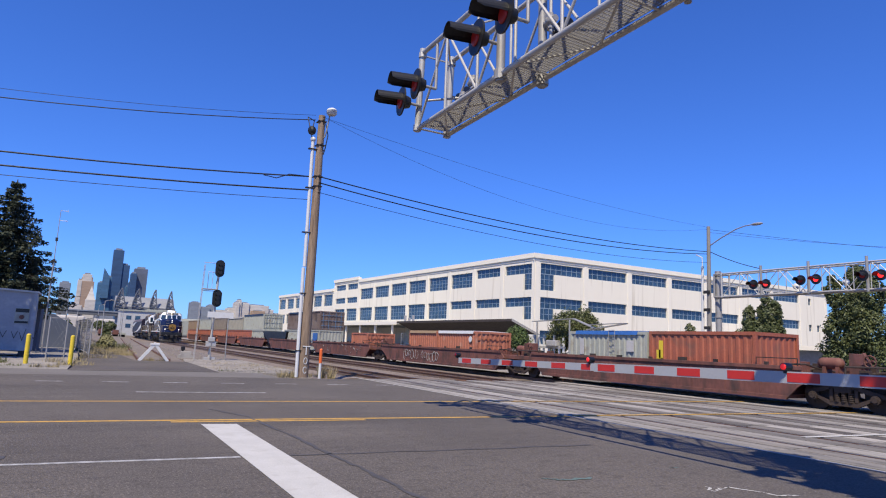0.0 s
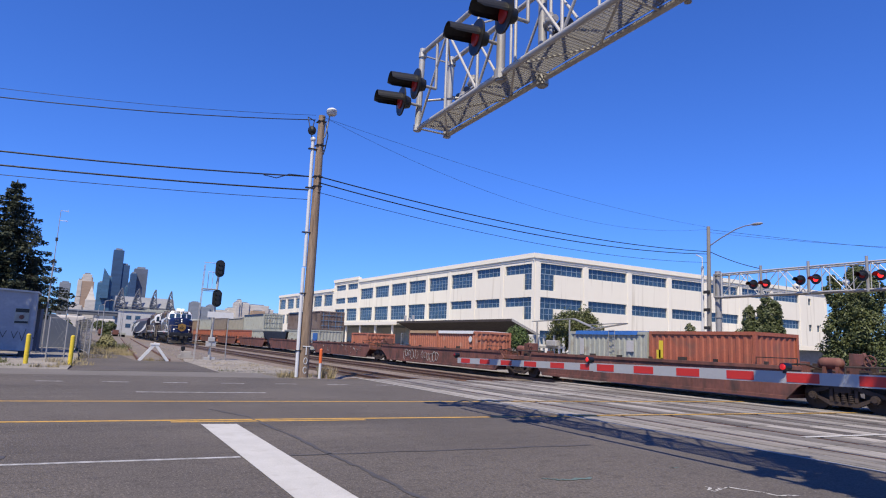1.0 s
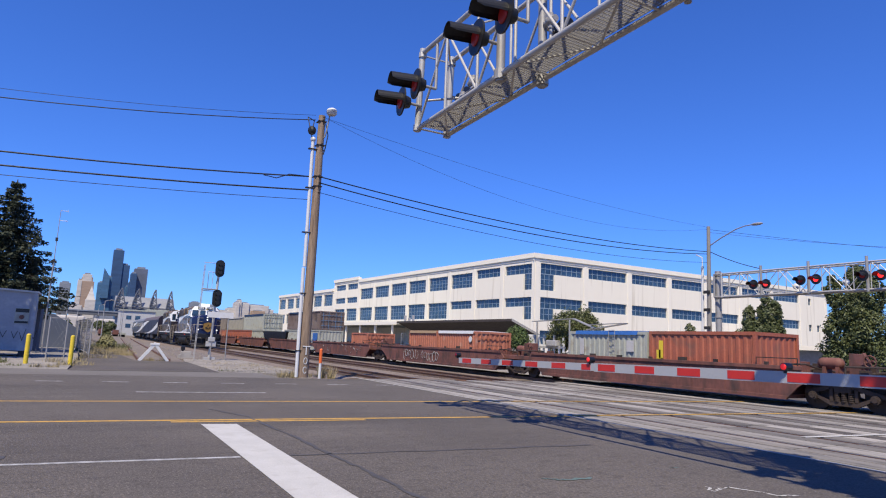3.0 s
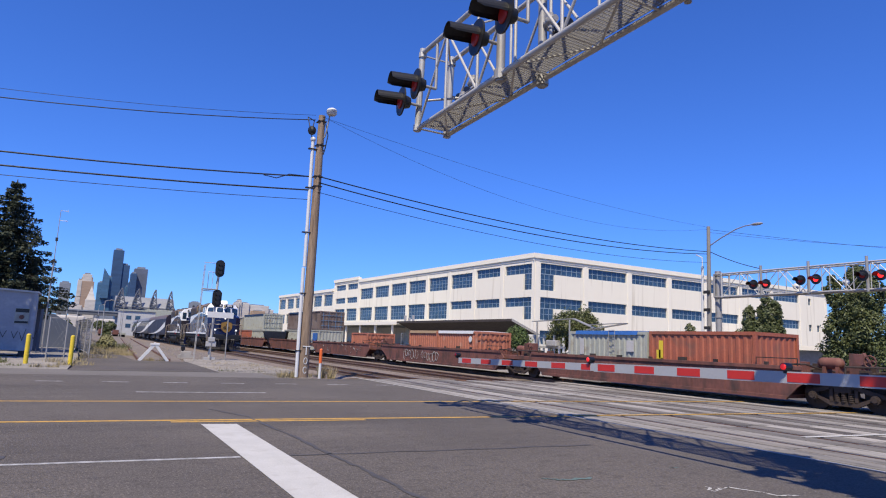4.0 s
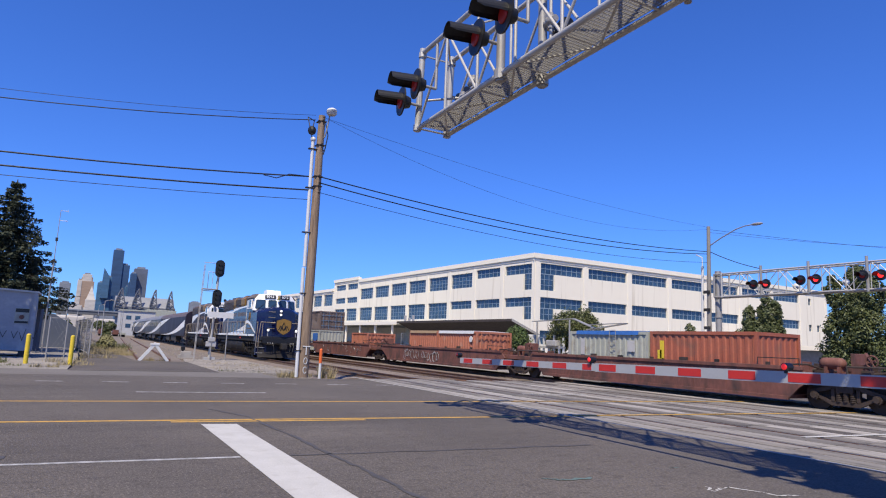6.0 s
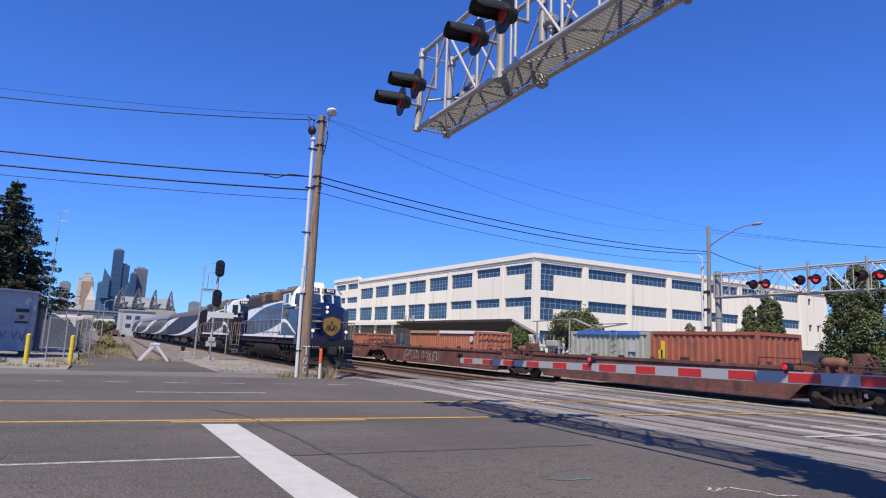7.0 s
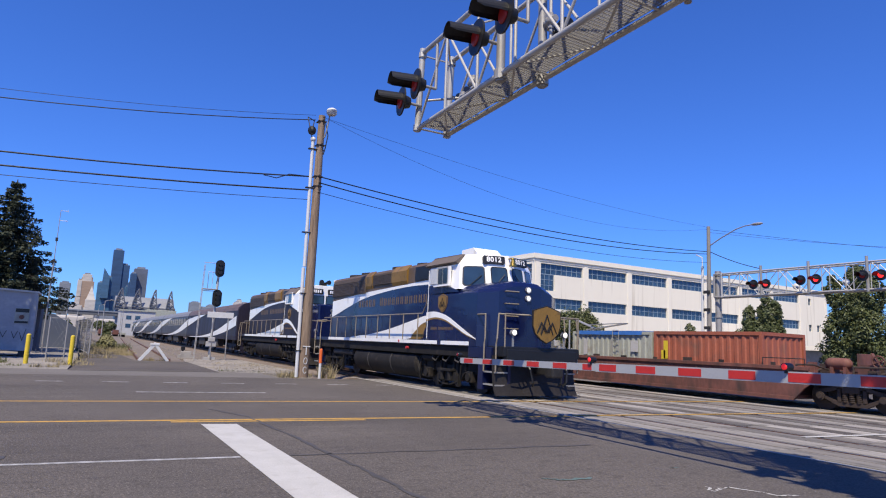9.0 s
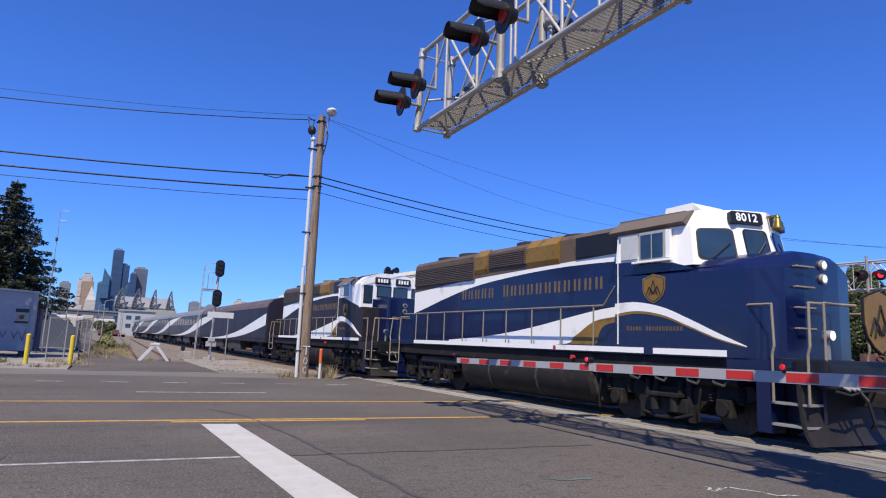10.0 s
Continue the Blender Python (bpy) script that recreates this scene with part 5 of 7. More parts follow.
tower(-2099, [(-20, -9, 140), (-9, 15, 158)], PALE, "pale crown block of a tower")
tower(-1900, [(4, 28, 78)], PALE, "old pale stone tower with a pointed roof")
bm = bmesh.new()
bmesh.ops.create_cone(bm, cap_ends=True, segments=4, radius1=15, radius2=0.5, depth=36, matrix=Matrix.Translation((-1915, 16, 95)) @ Matrix.Rotation(radians(45), 4, "Z"))
tagged(part("tower_spire", bm, PALE), "pale pyramid roof of the old stone tower", "spire")
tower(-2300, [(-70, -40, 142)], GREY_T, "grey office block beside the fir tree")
tower(-1900, [(-30, -2, 62), (-2, 30, 56), (20, 70, 48)], PALE, "low pale city blocks")
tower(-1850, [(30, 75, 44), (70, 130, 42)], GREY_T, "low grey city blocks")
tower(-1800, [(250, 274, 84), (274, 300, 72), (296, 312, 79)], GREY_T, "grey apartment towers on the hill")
tower(-1790, [(310, 350, 66), (345, 366, 74)], PALE, "pale hillside apartment blocks")
tower(-1780, [(362, 372, 90), (370, 378, 97), (378, 400, 90), (395, 455, 86), (440, 470, 76), (460, 500, 66), (330, 520, 52)], PALE, "pale hillside hospital buildings in steps")
tower(-1770, [(405, 440, 70), (470, 500, 60)], TAN, "low tan hillside apartment buildings")

# arena with a vaulted roof hung under curved, peaked trusses
arena = empty("arena", "grey arena with a rounded roof and pointed roof trusses", "arena", pose(-1300, 0, -0.4))
ARENA_METAL = material("arena_metal", (0.29, 0.30, 0.33), 0.6, var=0.1, scale=0.05, fine=0.3, bump=0)
ARENA_TRUSS = material("arena_truss_paint", (0.16, 0.175, 0.21), 0.6)
bm = bmesh.new()
box(bm, -60, 0, 52, 152, 0, 44)
part("hall", bm, GLASS_NAVY, arena)
bm = bmesh.new()
VAULT = [(2 - 62 * k / 8, 44 + 21 * math.sin(math.pi * (0.02 + 0.96 * k / 8))) for k in range(9)]
prism(bm, VAULT, "y", 51, 151)
part("roof", bm, ARENA_METAL, arena)
bm = bmesh.new()
box(bm, 2.5, 4, 50, 153, 41, 45)
part("girder", bm, ARENA_TRUSS, arena)
for y, z, foot, back in ((60.3, 78.5, 50.0, 70.5), (88.3, 79.0, 78.0, 97.0), (116.3, 79.5, 108.0, 121.5), (143.5, 78.5, 136.5, 152.0)):
    bm = bmesh.new()
    outer, inner = [], []
    for k in range(9):
        u = k / 8
        outer.append((5, foot + (y - foot) * (1 - math.cos(u * math.pi / 2)) ** 0.9, 38 + (z - 38) * math.sin(u * math.pi / 2) ** 0.8 * (0.55 + 0.45 * u)))
        inner.append((5, back + (y - back) * u ** 0.8, 44 + (z - 44) * u ** 1.3))
    pipe(bm, outer, 1.0, 6)
    pipe(bm, inner, 1.0, 6)
    for k in range(8):
        tube(bm, outer[k], inner[k + 1] if k % 2 else inner[k], 0.55, 5)
        tube(bm, outer[k + 1], inner[k], 0.55, 5)
    fin = part("roof_truss", bm, ARENA_TRUSS, arena)
    bm = bmesh.new()
    prism(bm, [(p[1], p[2]) for p in outer[:6]] + [(p[1] * 0.5 + q[1] * 0.5, q[2]) for p, q in zip(outer[5::-1], inner[5::-1])], "x", 3.2, 3.9)
    part("infill", bm, GREY_T, fin)

# viaduct
via = empty("viaduct", "long grey concrete viaduct crossing before the city", "viaduct", pose(-700, 0, -0.4))
# The deck is darkened to hold the shade of its underside.
bm = bmesh.new()
box(bm, -12, 0, -140, 64, 15.3, 18.6)
part("deck", bm, material("shaded_viaduct_concrete", (0.13, 0.14, 0.16), 0.8), via)
bm = bmesh.new()
box(bm, -12, 0.6, -140, 64, 18.6, 19.8)
part("parapet", bm, GREY_T, via)
for y in range(-130, 65, 16):
    bm = bmesh.new()
    box(bm, -6, -3, y - 1.1, y + 1.1, 0, 15.3)
    part("pier", bm, GREY_T, via)

# white low building before the arena
office = empty("low_office_building", "white low industrial building with a flat roof", "building", pose(-260, 0, -0.4))
bm = bmesh.new()
box(bm, -14, 0, 12.2, 24, 0, 9.0)
part("wall", bm, material("dull_white_wall", (0.55, 0.55, 0.56), 0.8, var=0.1), office)
for y in (14.3, 17.3):
    for z in (2.9, 5.9):
        bm = bmesh.new()
        box(bm, -0.05, 0.06, y, y + 1.7, z, z + 1.4)
        part("window", bm, WINDOW, office)
bm = bmesh.new()
box(bm, -14.4, 0.4, 12.0, 24.2, 9.0, 9.5)
part("roof", bm, GREY_BOX, office)
yardbox = empty("rail_shed", "long grey rail shed behind the track curve", "building", pose(-330, 0, -0.4))
bm = bmesh.new()
box(bm, -10, 0, 26.7, 39.6, 0, 12.1, 0.2)
part("wall", bm, GREY_BOX, yardbox)
# low trees and buildings along the horizon
for i, (x, y, h) in enumerate(((-330, 2, 5), (-350, 8, 6), (-240, -4, 4), (-300, -10, 6), (-380, 14, 6))):
    leafy("distant_tree", "distant dark green tree by the rail yard", "tree", pose(x, y, -0.3), [((0, 0, h * 0.6), (h * 0.5, h * 0.5, h * 0.45))], 900, 0.5, LEAF_DARK, 60 + i, h * 0.5)
tower(-420, [(-60, -24, 10), (-20, 2, 9), (4, 18, 8)], PALE, "low pale sheds by the rail yard", 20)
tower(-300, [(36, 60, 8), (66, 110, 9)], GREY_BOX, "low grey sheds across the rail yard", 20)

# rail-yard clutter near the curve
leafy("bush", "dark green bush at the end of the fence", "bush", pose(-150, 4.8, -0.3), [((0, 0, 1.5), (0.75, 0.7, 1.2)), ((0, 0.2, 0.9), (0.95, 0.9, 0.9))], 900, 0.2, LEAF_DARK, 71, 1.0)
leafy("bush", "straggling yellow-green weeds along the fence", "bush", pose(-62, 2.2, -0.2), [((0, 0, 0.5), (3.0, 0.7, 0.6)), ((5, -0.2, 0.5), (2.5, 0.6, 0.55)), ((-5, 0.1, 0.6), (3.0, 0.7, 0.7))], 3500, 0.13, material("weed_leaf", (0.21, 0.2, 0.085), 0.8, var=0.3), 72)
for i, (y, h, m) in enumerate(((4.6, 1.9, RUST), (6.0, 1.5, ORANGE_BOX), (7.6, 1.8, RUST), (9.0, 1.2, GREY_BOX))):
    w = empty("maintenance_wagon", "low rusty maintenance wagon on a far siding", "wagon", pose(-178 + 2 * i, y, -0.3), group="far wagons")
    bm = bmesh.new()
    box(bm, -3, 3, -0.6, 0.6, 0.7, h, 0.05)
    part("body", bm, m, w)
    bm = bmesh.new()
    box(bm, -2.4, 2.4, -0.5, 0.5, 0.0, 0.7)
    part("underframe", bm, UNDER, w)
for x, y, h in ((-120, 3.2, 6.5), (-150, 7.6, 7.0), (-190, 3.8, 8), (-230, 11.2, 8), (-210, -1, 7), (-90, -1.6, 5.5)):
    p = empty("lamp_mast", "thin grey lamp mast in the rail yard", "lamp mast", pose(x, y, -0.3), group="yard masts")
    bm = bmesh.new()
    tube(bm, (0, 0, 0), (0, 0, h), 0.09, 8, 0.06)
    part("pole", bm, GALV, p)
    bm = bmesh.new()
    tube(bm, (0, 0, h), (0, 0.9, h + 0.2), 0.04, 6)
    ball(bm, (0, 1.0, h + 0.2), 0.18, 1, 1.6, 0.5)
    part("lamp_head", bm, GALV, p)
stones = random.Random(77)
bm = bmesh.new()
for _ in range(260):
    x, y = stones.uniform(-46, -26.5), stones.uniform(5.2, 8.9)
    r = stones.choice((0.015, 0.02, 0.025, 0.04))
    bmesh.ops.create_icosphere(bm, subdivisions=1, radius=r, matrix=Matrix.Translation((x, y, -0.02)) @ Matrix.Diagonal((1, stones.uniform(0.6, 1.3), 0.7, 1)))
for _ in range(420):
    x, y = stones.uniform(-80, -41), stones.uniform(3.4, 8.6)
    r = stones.choice((0.03, 0.04, 0.05, 0.08))
    bmesh.ops.create_icosphere(bm, subdivisions=1, radius=r, matrix=Matrix.Translation((x, y, -0.04)) @ Matrix.Diagonal((1, stones.uniform(0.6, 1.3), 0.7, 1)))
tagged(part("loose_stones", bm, GRAVEL), "scattered pale stones on the gravel verge", "stones", kind="stuff")

# ---- trains ----
def sheet(bm, top, bottom, y, d=0.006, x0=None):
    """A flat painted band between an upper and a lower edge of (x, z) points, standing d proud of a side at y."""
    prism(bm, list(top) + list(bottom)[::-1], "y", y, y - d if y < 0 else y + d)


def curve_pts(ctrl, n=14):
    """A smooth run of (x, z) through control points."""
    out = []
    for i in range(len(ctrl) - 1):
        p0, p1, p2, p3 = ctrl[max(0, i - 1)], ctrl[i], ctrl[i + 1], ctrl[min(len(ctrl) - 1, i + 2)]
        for k in range(n):
            t = k / n
            out.append(tuple(0.5 * (2 * b + (c - a) * t + (2 * a - 5 * b + 4 * c - d) * t * t + (3 * b - a - 3 * c + d) * t ** 3) for a, b, c, d in zip(p0, p1, p2, p3)))
    return out + [tuple(ctrl[-1])]


WHEELS = []
def wheelset_mesh(r, name="wheelset"):
    bm = bmesh.new()
    for s in (-1, 1):
        tube(bm, (0, s * 0.69, 0), (0, s * 0.80, 0), r, 24)
        tube(bm, (0, s * 0.66, 0), (0, s * 0.69, 0), r + 0.03, 24)
        tube(bm, (0, s * 0.80, 0), (0, s * 0.815, 0), r * 0.86, 24, r * 0.5)
        for k in range(6):
            a = k * math.pi / 3
            tube(bm, (r * 0.55 * math.cos(a), s * 0.81, r * 0.55 * math.sin(a)), (r * 0.55 * math.cos(a), s * 0.83, r * 0.55 * math.sin(a)), 0.04, 6)
    tube(bm, (0, -1.0, 0), (0, 1.0, 0), 0.09, 10)
    return mesh(name, bm, STEEL_DARK)


LOCO_WHEEL, CAR_WHEEL = wheelset_mesh(0.5), wheelset_mesh(0.42)

def loco_truck(parent, cx, fuel_side=1):
    bm = bmesh.new()
    for s in (-1, 1):
        y = s * 1.08
        a, b = (y - 0.09, y + 0.09)
        prism(bm, [(cx - 2.0, 0.75), (cx - 1.9, 0.95), (cx - 0.9, 0.98), (cx - 0.6, 0.82), (cx + 0.6, 0.82), (cx + 0.9, 0.98), (cx + 1.9, 0.95), (cx + 2.0, 0.75), (cx + 1.75, 0.62), (cx + 0.95, 0.62), (cx + 0.7, 0.38), (cx - 0.7, 0.38), (cx - 0.95, 0.62), (cx - 1.75, 0.62)], "y", a, b)
        box(bm, cx - 0.55, cx + 0.55, y - 0.2 if s < 0 else y, y if s < 0 else y + 0.2, 0.3, 0.6, 0.04)
        for k in (-1, 1):
            for dx in (-0.28, 0.28):
                tube(bm, (cx + k * 0.42 + dx * 0.4, s * 1.18, 0.5), (cx + k * 0.42 + dx * 0.4, s * 1.18, 0.95), 0.07, 8)
        tube(bm, (cx - 1.7, s * 1.22, 1.02), (cx - 0.8, s * 1.22, 1.02), 0.12, 10)
        tube(bm, (cx + 0.8, s * 1.22, 1.02), (cx + 1.7, s * 1.22, 1.02), 0.12, 10)
    box(bm, cx - 0.5, cx + 0.5, -1.0, 1.0, 0.55, 1.1)
    # Dark block between the wheels stands in for the underframe's shadow.
    box(bm, cx - 2.1, cx + 2.1, -0.62, 0.62, 0.3, 1.12)
    truck = part("truck", bm, UNDER, parent, "grimy steel truck frame with springs and a shade block", smooth=False)
    for s in (-1, 1):
        for k in (-1.37, 1.37):
            for dx in (-0.32, 0.32):
                bm = bmesh.new()
                loft(bm, [[(cx + k + dx + r * math.cos(a), s * 1.16 + r * math.sin(a), 0.6 + 0.0275 * q) for a in [j * math.pi / 5 for j in range(10)]] for q in range(12) for r in [(0.06, 0.09)[q % 2]]])
                part("coil_spring", bm, UNDER, truck)
            bm = bmesh.new()
            x = cx + k
            pipe(bm, [(x - 0.5, s * 1.2, 1.1), (x - 0.52, s * 1.27, 0.8), (x - 0.6, s * 1.25, 0.45), (x - 0.62, s * 1.2, 0.2)], 0.028, 6)
            part("sand_hose", bm, UNDER, truck)
        bm = bmesh.new()
        pipe(bm, [(cx - 0.62, s * 1.26, 0.28), (cx - 0.2, s * 1.3, 0.2), (cx + 0.3, s * 1.3, 0.22), (cx + 0.66, s * 1.26, 0.32)], 0.03, 6)
        for dx in (-0.62, 0.62):
            box(bm, cx + dx - 0.06, cx + dx + 0.06, s * 1.2 - 0.07, s * 1.2 + 0.07, 0.16, 0.5)
        part("brake_rigging", bm, UNDER, truck)
        bm = bmesh.new()
        for dx in (-0.25, 0.25):
            tube(bm, (cx + dx, s * 1.3, 0.34), (cx + dx, s * 1.3, 0.62), 0.1, 12)
        box(bm, cx - 0.42, cx + 0.42, s * 1.3 - 0.12, s * 1.3 + 0.12, 0.62, 0.7, 0.015)
        part("bolster_spring", bm, UNDER, truck)
    for k in (-1.37, 1.37):
        w = new("wheelset", LOCO_WHEEL)
        w.parent = truck
        w.location = (cx + k, 0, 0.5)
        WHEELS.append((w, Vector((cx + k, 0, 0.5)), 0.5))
        for s in (-1, 1):
            bm = bmesh.new()
            box(bm, cx + k - 0.17, cx + k + 0.17, s * 1.2 - 0.1, s * 1.2 + 0.1, 0.34, 0.68, 0.03)
            tube(bm, (cx + k, s * 1.12, 0.5), (cx + k, s * 1.36, 0.5), 0.13, 12)
            part("axle_box", bm, UNDER, truck)


def handrail(bm, pts, r=0.022):
    pipe(bm, pts, r, 8)


def shield(bm, x, y, z, w, h, thick, axis):
    """A shield outline: flat top with a small peak, sides drawn in to a point."""
    pts = [(-0.5, 0.36), (-0.3, 0.42), (0, 0.5), (0.3, 0.42), (0.5, 0.36), (0.5, -0.05), (0.42, -0.24), (0.22, -0.4), (0, -0.5), (-0.22, -0.4), (-0.42, -0.24), (-0.5, -0.05)]
    if axis == "x":
        prism(bm, [(y + p[0] * w, z + p[1] * h) for p in pts], "x", x, x + thick)
    else:
        prism(bm, [(x + p[0] * w, z + p[1] * h) for p in pts], "y", y, y + thick)


def peaks(bm, x, y, z, w, h, axis, r):
    """Zigzag lines of the emblem."""
    runs = [[(-0.36, -0.22), (-0.2, 0.08), (-0.06, -0.2)], [(-0.22, -0.26), (0, 0.3), (0.22, -0.26)], [(0.36, -0.22), (0.2, 0.08), (0.06, -0.2)], [(-0.1, -0.02), (0, -0.2), (0.1, -0.02)]]
    for run in runs:
        p = [(x, y + a * w, z + b * h) if axis == "x" else (x + a * w, y, z + b * h) for a, b in run]
        pipe(bm, p, r, 5)


DULL_GOLD = material("dull_gold_paint", (0.19, 0.125, 0.065), 0.5, var=0.15, scale=1.5, fine=15)


def lettering(x0, x1, z0, z1, y, n, parent, rise=0.0, gaps=()):
    """A run of plain upright bars in place of lettering."""
    w = (x1 - x0) / n
    s = -1 if y < 0 else 1
    a, b = sorted((y, y + s * 0.006))
    for i in range(n):
        if i in gaps:
            continue
        x, dz = x0 + w * i, rise * (i / n)
        top = z0 + dz + (z1 - z0) * (1.14 if i in (0, *[g + 1 for g in gaps]) else 1.0)
        bm = bmesh.new()
        for f in (0.06, 0.48):
            prism(bm, [(x + w * f, z0 + dz), (x + w * (f + 0.2), z0 + dz), (x + w * (f + 0.2), top), (x + w * f, top)], "y", a, b)
        part("letter_bar", bm, DULL_GOLD, parent, "gold bars in place of a letter")


DARK_GRILLE = material("radiator_grille", (0.12, 0.087, 0.06), 0.6, var=0.2, scale=1.5, fine=12, bump=0.4, stretch=(1, 1, 14))
ROOF_DARK = material("sooty_roof", (0.045, 0.042, 0.042), 0.8, var=0.3)
CAB_ROOF = material("cab_roof_paint", (0.17, 0.135, 0.11), 0.6, var=0.12)
PLOW = material("plow_steel", (0.028, 0.025, 0.024), 0.42, metal=0.0, var=0.3, scale=1.2, fine=14, bump=0.15, col2=(0.04, 0.035, 0.033), spec=0.2)
RED_BUTTON = material("red_button", (0.6, 0.04, 0.05), 0.5)
EMBLEM_DARK = material("dark_emblem", (0.03, 0.03, 0.035), 0.8, spec=0.1)
PALE_PANEL = material("pale_window_panel", (0.62, 0.64, 0.66), 0.25, var=0.05)
RAIL_PAINT = material("grab_rail_paint", (0.40, 0.33, 0.24), 0.45, metal=0.3, var=0.15)


def figures(m, text, size, parent):
    """White figures, centred on a pose whose x runs along the writing and whose z points out."""
    cu = bpy.data.curves.new("figures", "FONT")
    cu.body, cu.size, cu.extrude, cu.offset = text, size, 0.002, 0.006
    cu.align_x, cu.align_y, cu.space_character = "CENTER", "CENTER", 1.1
    ob = new("figures", cu)
    me = bpy.data.meshes.new_from_object(ob)
    bpy.data.objects.remove(ob)
    me.materials.append(LIVERY_WHITE)
    me.transform(m)
    fig = new("figures", me)
    fig.parent = parent
    return tagged(fig, "white painted figures")


def locomotive(wide_cab, label, BLUE):
    lo = empty("locomotive", label, "locomotive", group="passenger train")
    # frame and walkway
    bm = bmesh.new()
    box(bm, 1.35, 2.6, -1.49, 1.49, 1.12, 1.45, 0.02)
    box(bm, -13.3, 1.5, -1.49, 1.49, 1.44, 1.59, 0.01)
    part("frame", bm, BLUE, lo)
    # Lower frame side in black: the shadow under the walkway put into its colour.
    bm = bmesh.new()
    box(bm, -13.3, 1.34, -1.42, 1.42, 1.12, 1.435, 0.02)
    part("side_sill", bm, UNDER, lo, "side sill blackened for the walkway's shade")
    for s in (-1, 1):
        bm = bmesh.new()
        for x0, x1 in ((-11.3, -0.62), (-0.36, 1.38)):
            sheet(bm, [(x0, 1.595), (x1, 1.595)], [(x0, 1.475), (x1, 1.475)], s * 1.5, 0.012)
        part("sill_stripe", bm, LIVERY_WHITE, lo, "white stripe along the walkway edge")
    # long hood
    bm = bmesh.new()
    prof = [(-1.05, 1.6), (-1.05, 4.32), (-0.94, 4.43), (-0.4, 4.48), (0.4, 4.48), (0.94, 4.43), (1.05, 4.32), (1.05, 1.6)]
    loft(bm, [[(-12.4, y * 0.93, z - (0.04 if z > 4 else 0)) for y, z in prof], [(-12.25, y, z) for y, z in prof], [(-1.45, y, z) for y, z in prof]])
    hood = part("hood", bm, BLUE, lo)
    # roof in bronze, laid over the hood
    bm = bmesh.new()
    up = [(-1.062, 3.86), (-1.062, 4.33), (-0.945, 4.445), (-0.4, 4.495), (0.4, 4.495), (0.945, 4.445), (1.062, 4.33), (1.062, 3.86)]
    loft(bm, [[(-12.26, y, z if z > 3.9 else 3.36) for y, z in up], [(-8.2, y, z if z > 3.9 else 3.60) for y, z in up], [(-1.5, y, z if z > 3.9 else 3.80) for y, z in up]])
    part("roof_panel", bm, BRONZE, hood, "bronze painted hood roof")
    for s in (-1, 1):
        y = s * 1.05
        bm = bmesh.new()
        top = curve_pts([(-12.26, 3.35), (-8.17, 3.60), (-3.7, 3.81), (-1.46, 3.79)])
        bot = curve_pts([(-12.26, 2.58), (-11.3, 2.76), (-10.0, 3.03), (-8.17, 3.34), (-6.0, 3.53), (-3.7, 3.62), (-1.46, 3.59)])
        sheet(bm, top, bot, y, 0.008)
        part("white_band", bm, LIVERY_WHITE, hood, "white curved band")
        bm = bmesh.new()
        top = curve_pts([(-9.6, 1.64), (-7.6, 1.76), (-6.16, 1.90), (-4.9, 2.07), (-3.68, 2.27), (-2.4, 2.47), (-1.46, 2.55)])
        bot = curve_pts([(-9.6, 1.60), (-7.0, 1.60), (-3.85, 1.61), (-3.3, 1.82), (-2.64, 2.17), (-2.0, 2.28), (-1.46, 2.32)])
        sheet(bm, top, bot, y, 0.008)
        part("white_swoosh", bm, LIVERY_WHITE, hood, "white curved band")
        bm = bmesh.new()
        sheet(bm, curve_pts([(-3.75, 1.65), (-3.3, 1.815), (-2.64, 2.165), (-2.0, 2.275), (-1.46, 2.315)]), curve_pts([(-3.75, 1.645), (-2.6, 1.64), (-2.42, 1.9), (-2.2, 2.1), (-1.46, 2.22)]), y, 0.007)
        part("gold_band", bm, GOLD, hood, "gold curved band")
        lettering(-8.85, -2.2, 2.95, 3.25, y, 17, hood, 0.02, gaps=(5,))
        # grilles and openings
        for a, b, z0, z1 in ((-12.2, -8.05, 3.56, 4.22), (-7.25, -5.35, 3.84, 4.29)):
            bm = bmesh.new()
            o = s * 1.066
            c, d = sorted((o, o + s * 0.05))
            box(bm, a, b, c, d, z0, z1, 0.01)
            g = part("radiator_grille", bm, DARK_GRILLE, hood, "dark slatted radiator grille")
            for k in range(int((z1 - z0) / 0.06)):
                bm = bmesh.new()
                c, d = sorted((o + s * 0.05, o + s * 0.065))
                box(bm, a + 0.05, b - 0.05, c, d, z0 + 0.03 + 0.06 * k, z0 + 0.05 + 0.06 * k)
                part("slat", bm, DARK_GRILLE, g)
        for a, b in ((-8.02, -7.3), (-5.3, -3.9)):
            bm = bmesh.new()
            prism(bm, [(s * 1.066, 3.72), (s * 1.12, 3.86), (s * 1.15, 4.26), (s * 0.94, 4.5), (s * 0.9, 3.72)], "x", a, b)
            part("blister", bm, GOLD, hood, "gold painted roof blister")
        bm = bmesh.new()
        c, d = sorted((s * 1.06, s * 1.10))
        box(bm, -3.25, -1.55, c, d, 3.80, 4.32)
        part("air_intake", bm, BLACK, hood, "dark air intake screen")
        # hood doors, slightly proud
        for k in range(9):
            x = -11.8 + 1.08 * k
            bm = bmesh.new()
            c, d = sorted((s * 1.05, s * 1.054))
            box(bm, x, x + 1.0, c, d, 1.75, 2.5)
            part("hood_door", bm, BLUE, hood)
    for x, r in ((-11.2, 0.62), (-9.7, 0.62), (-6.3, 0.6), (-4.3, 0.45)):
        bm = bmesh.new()
        tube(bm, (x, 0, 4.46), (x, 0, 4.64), r, 24)
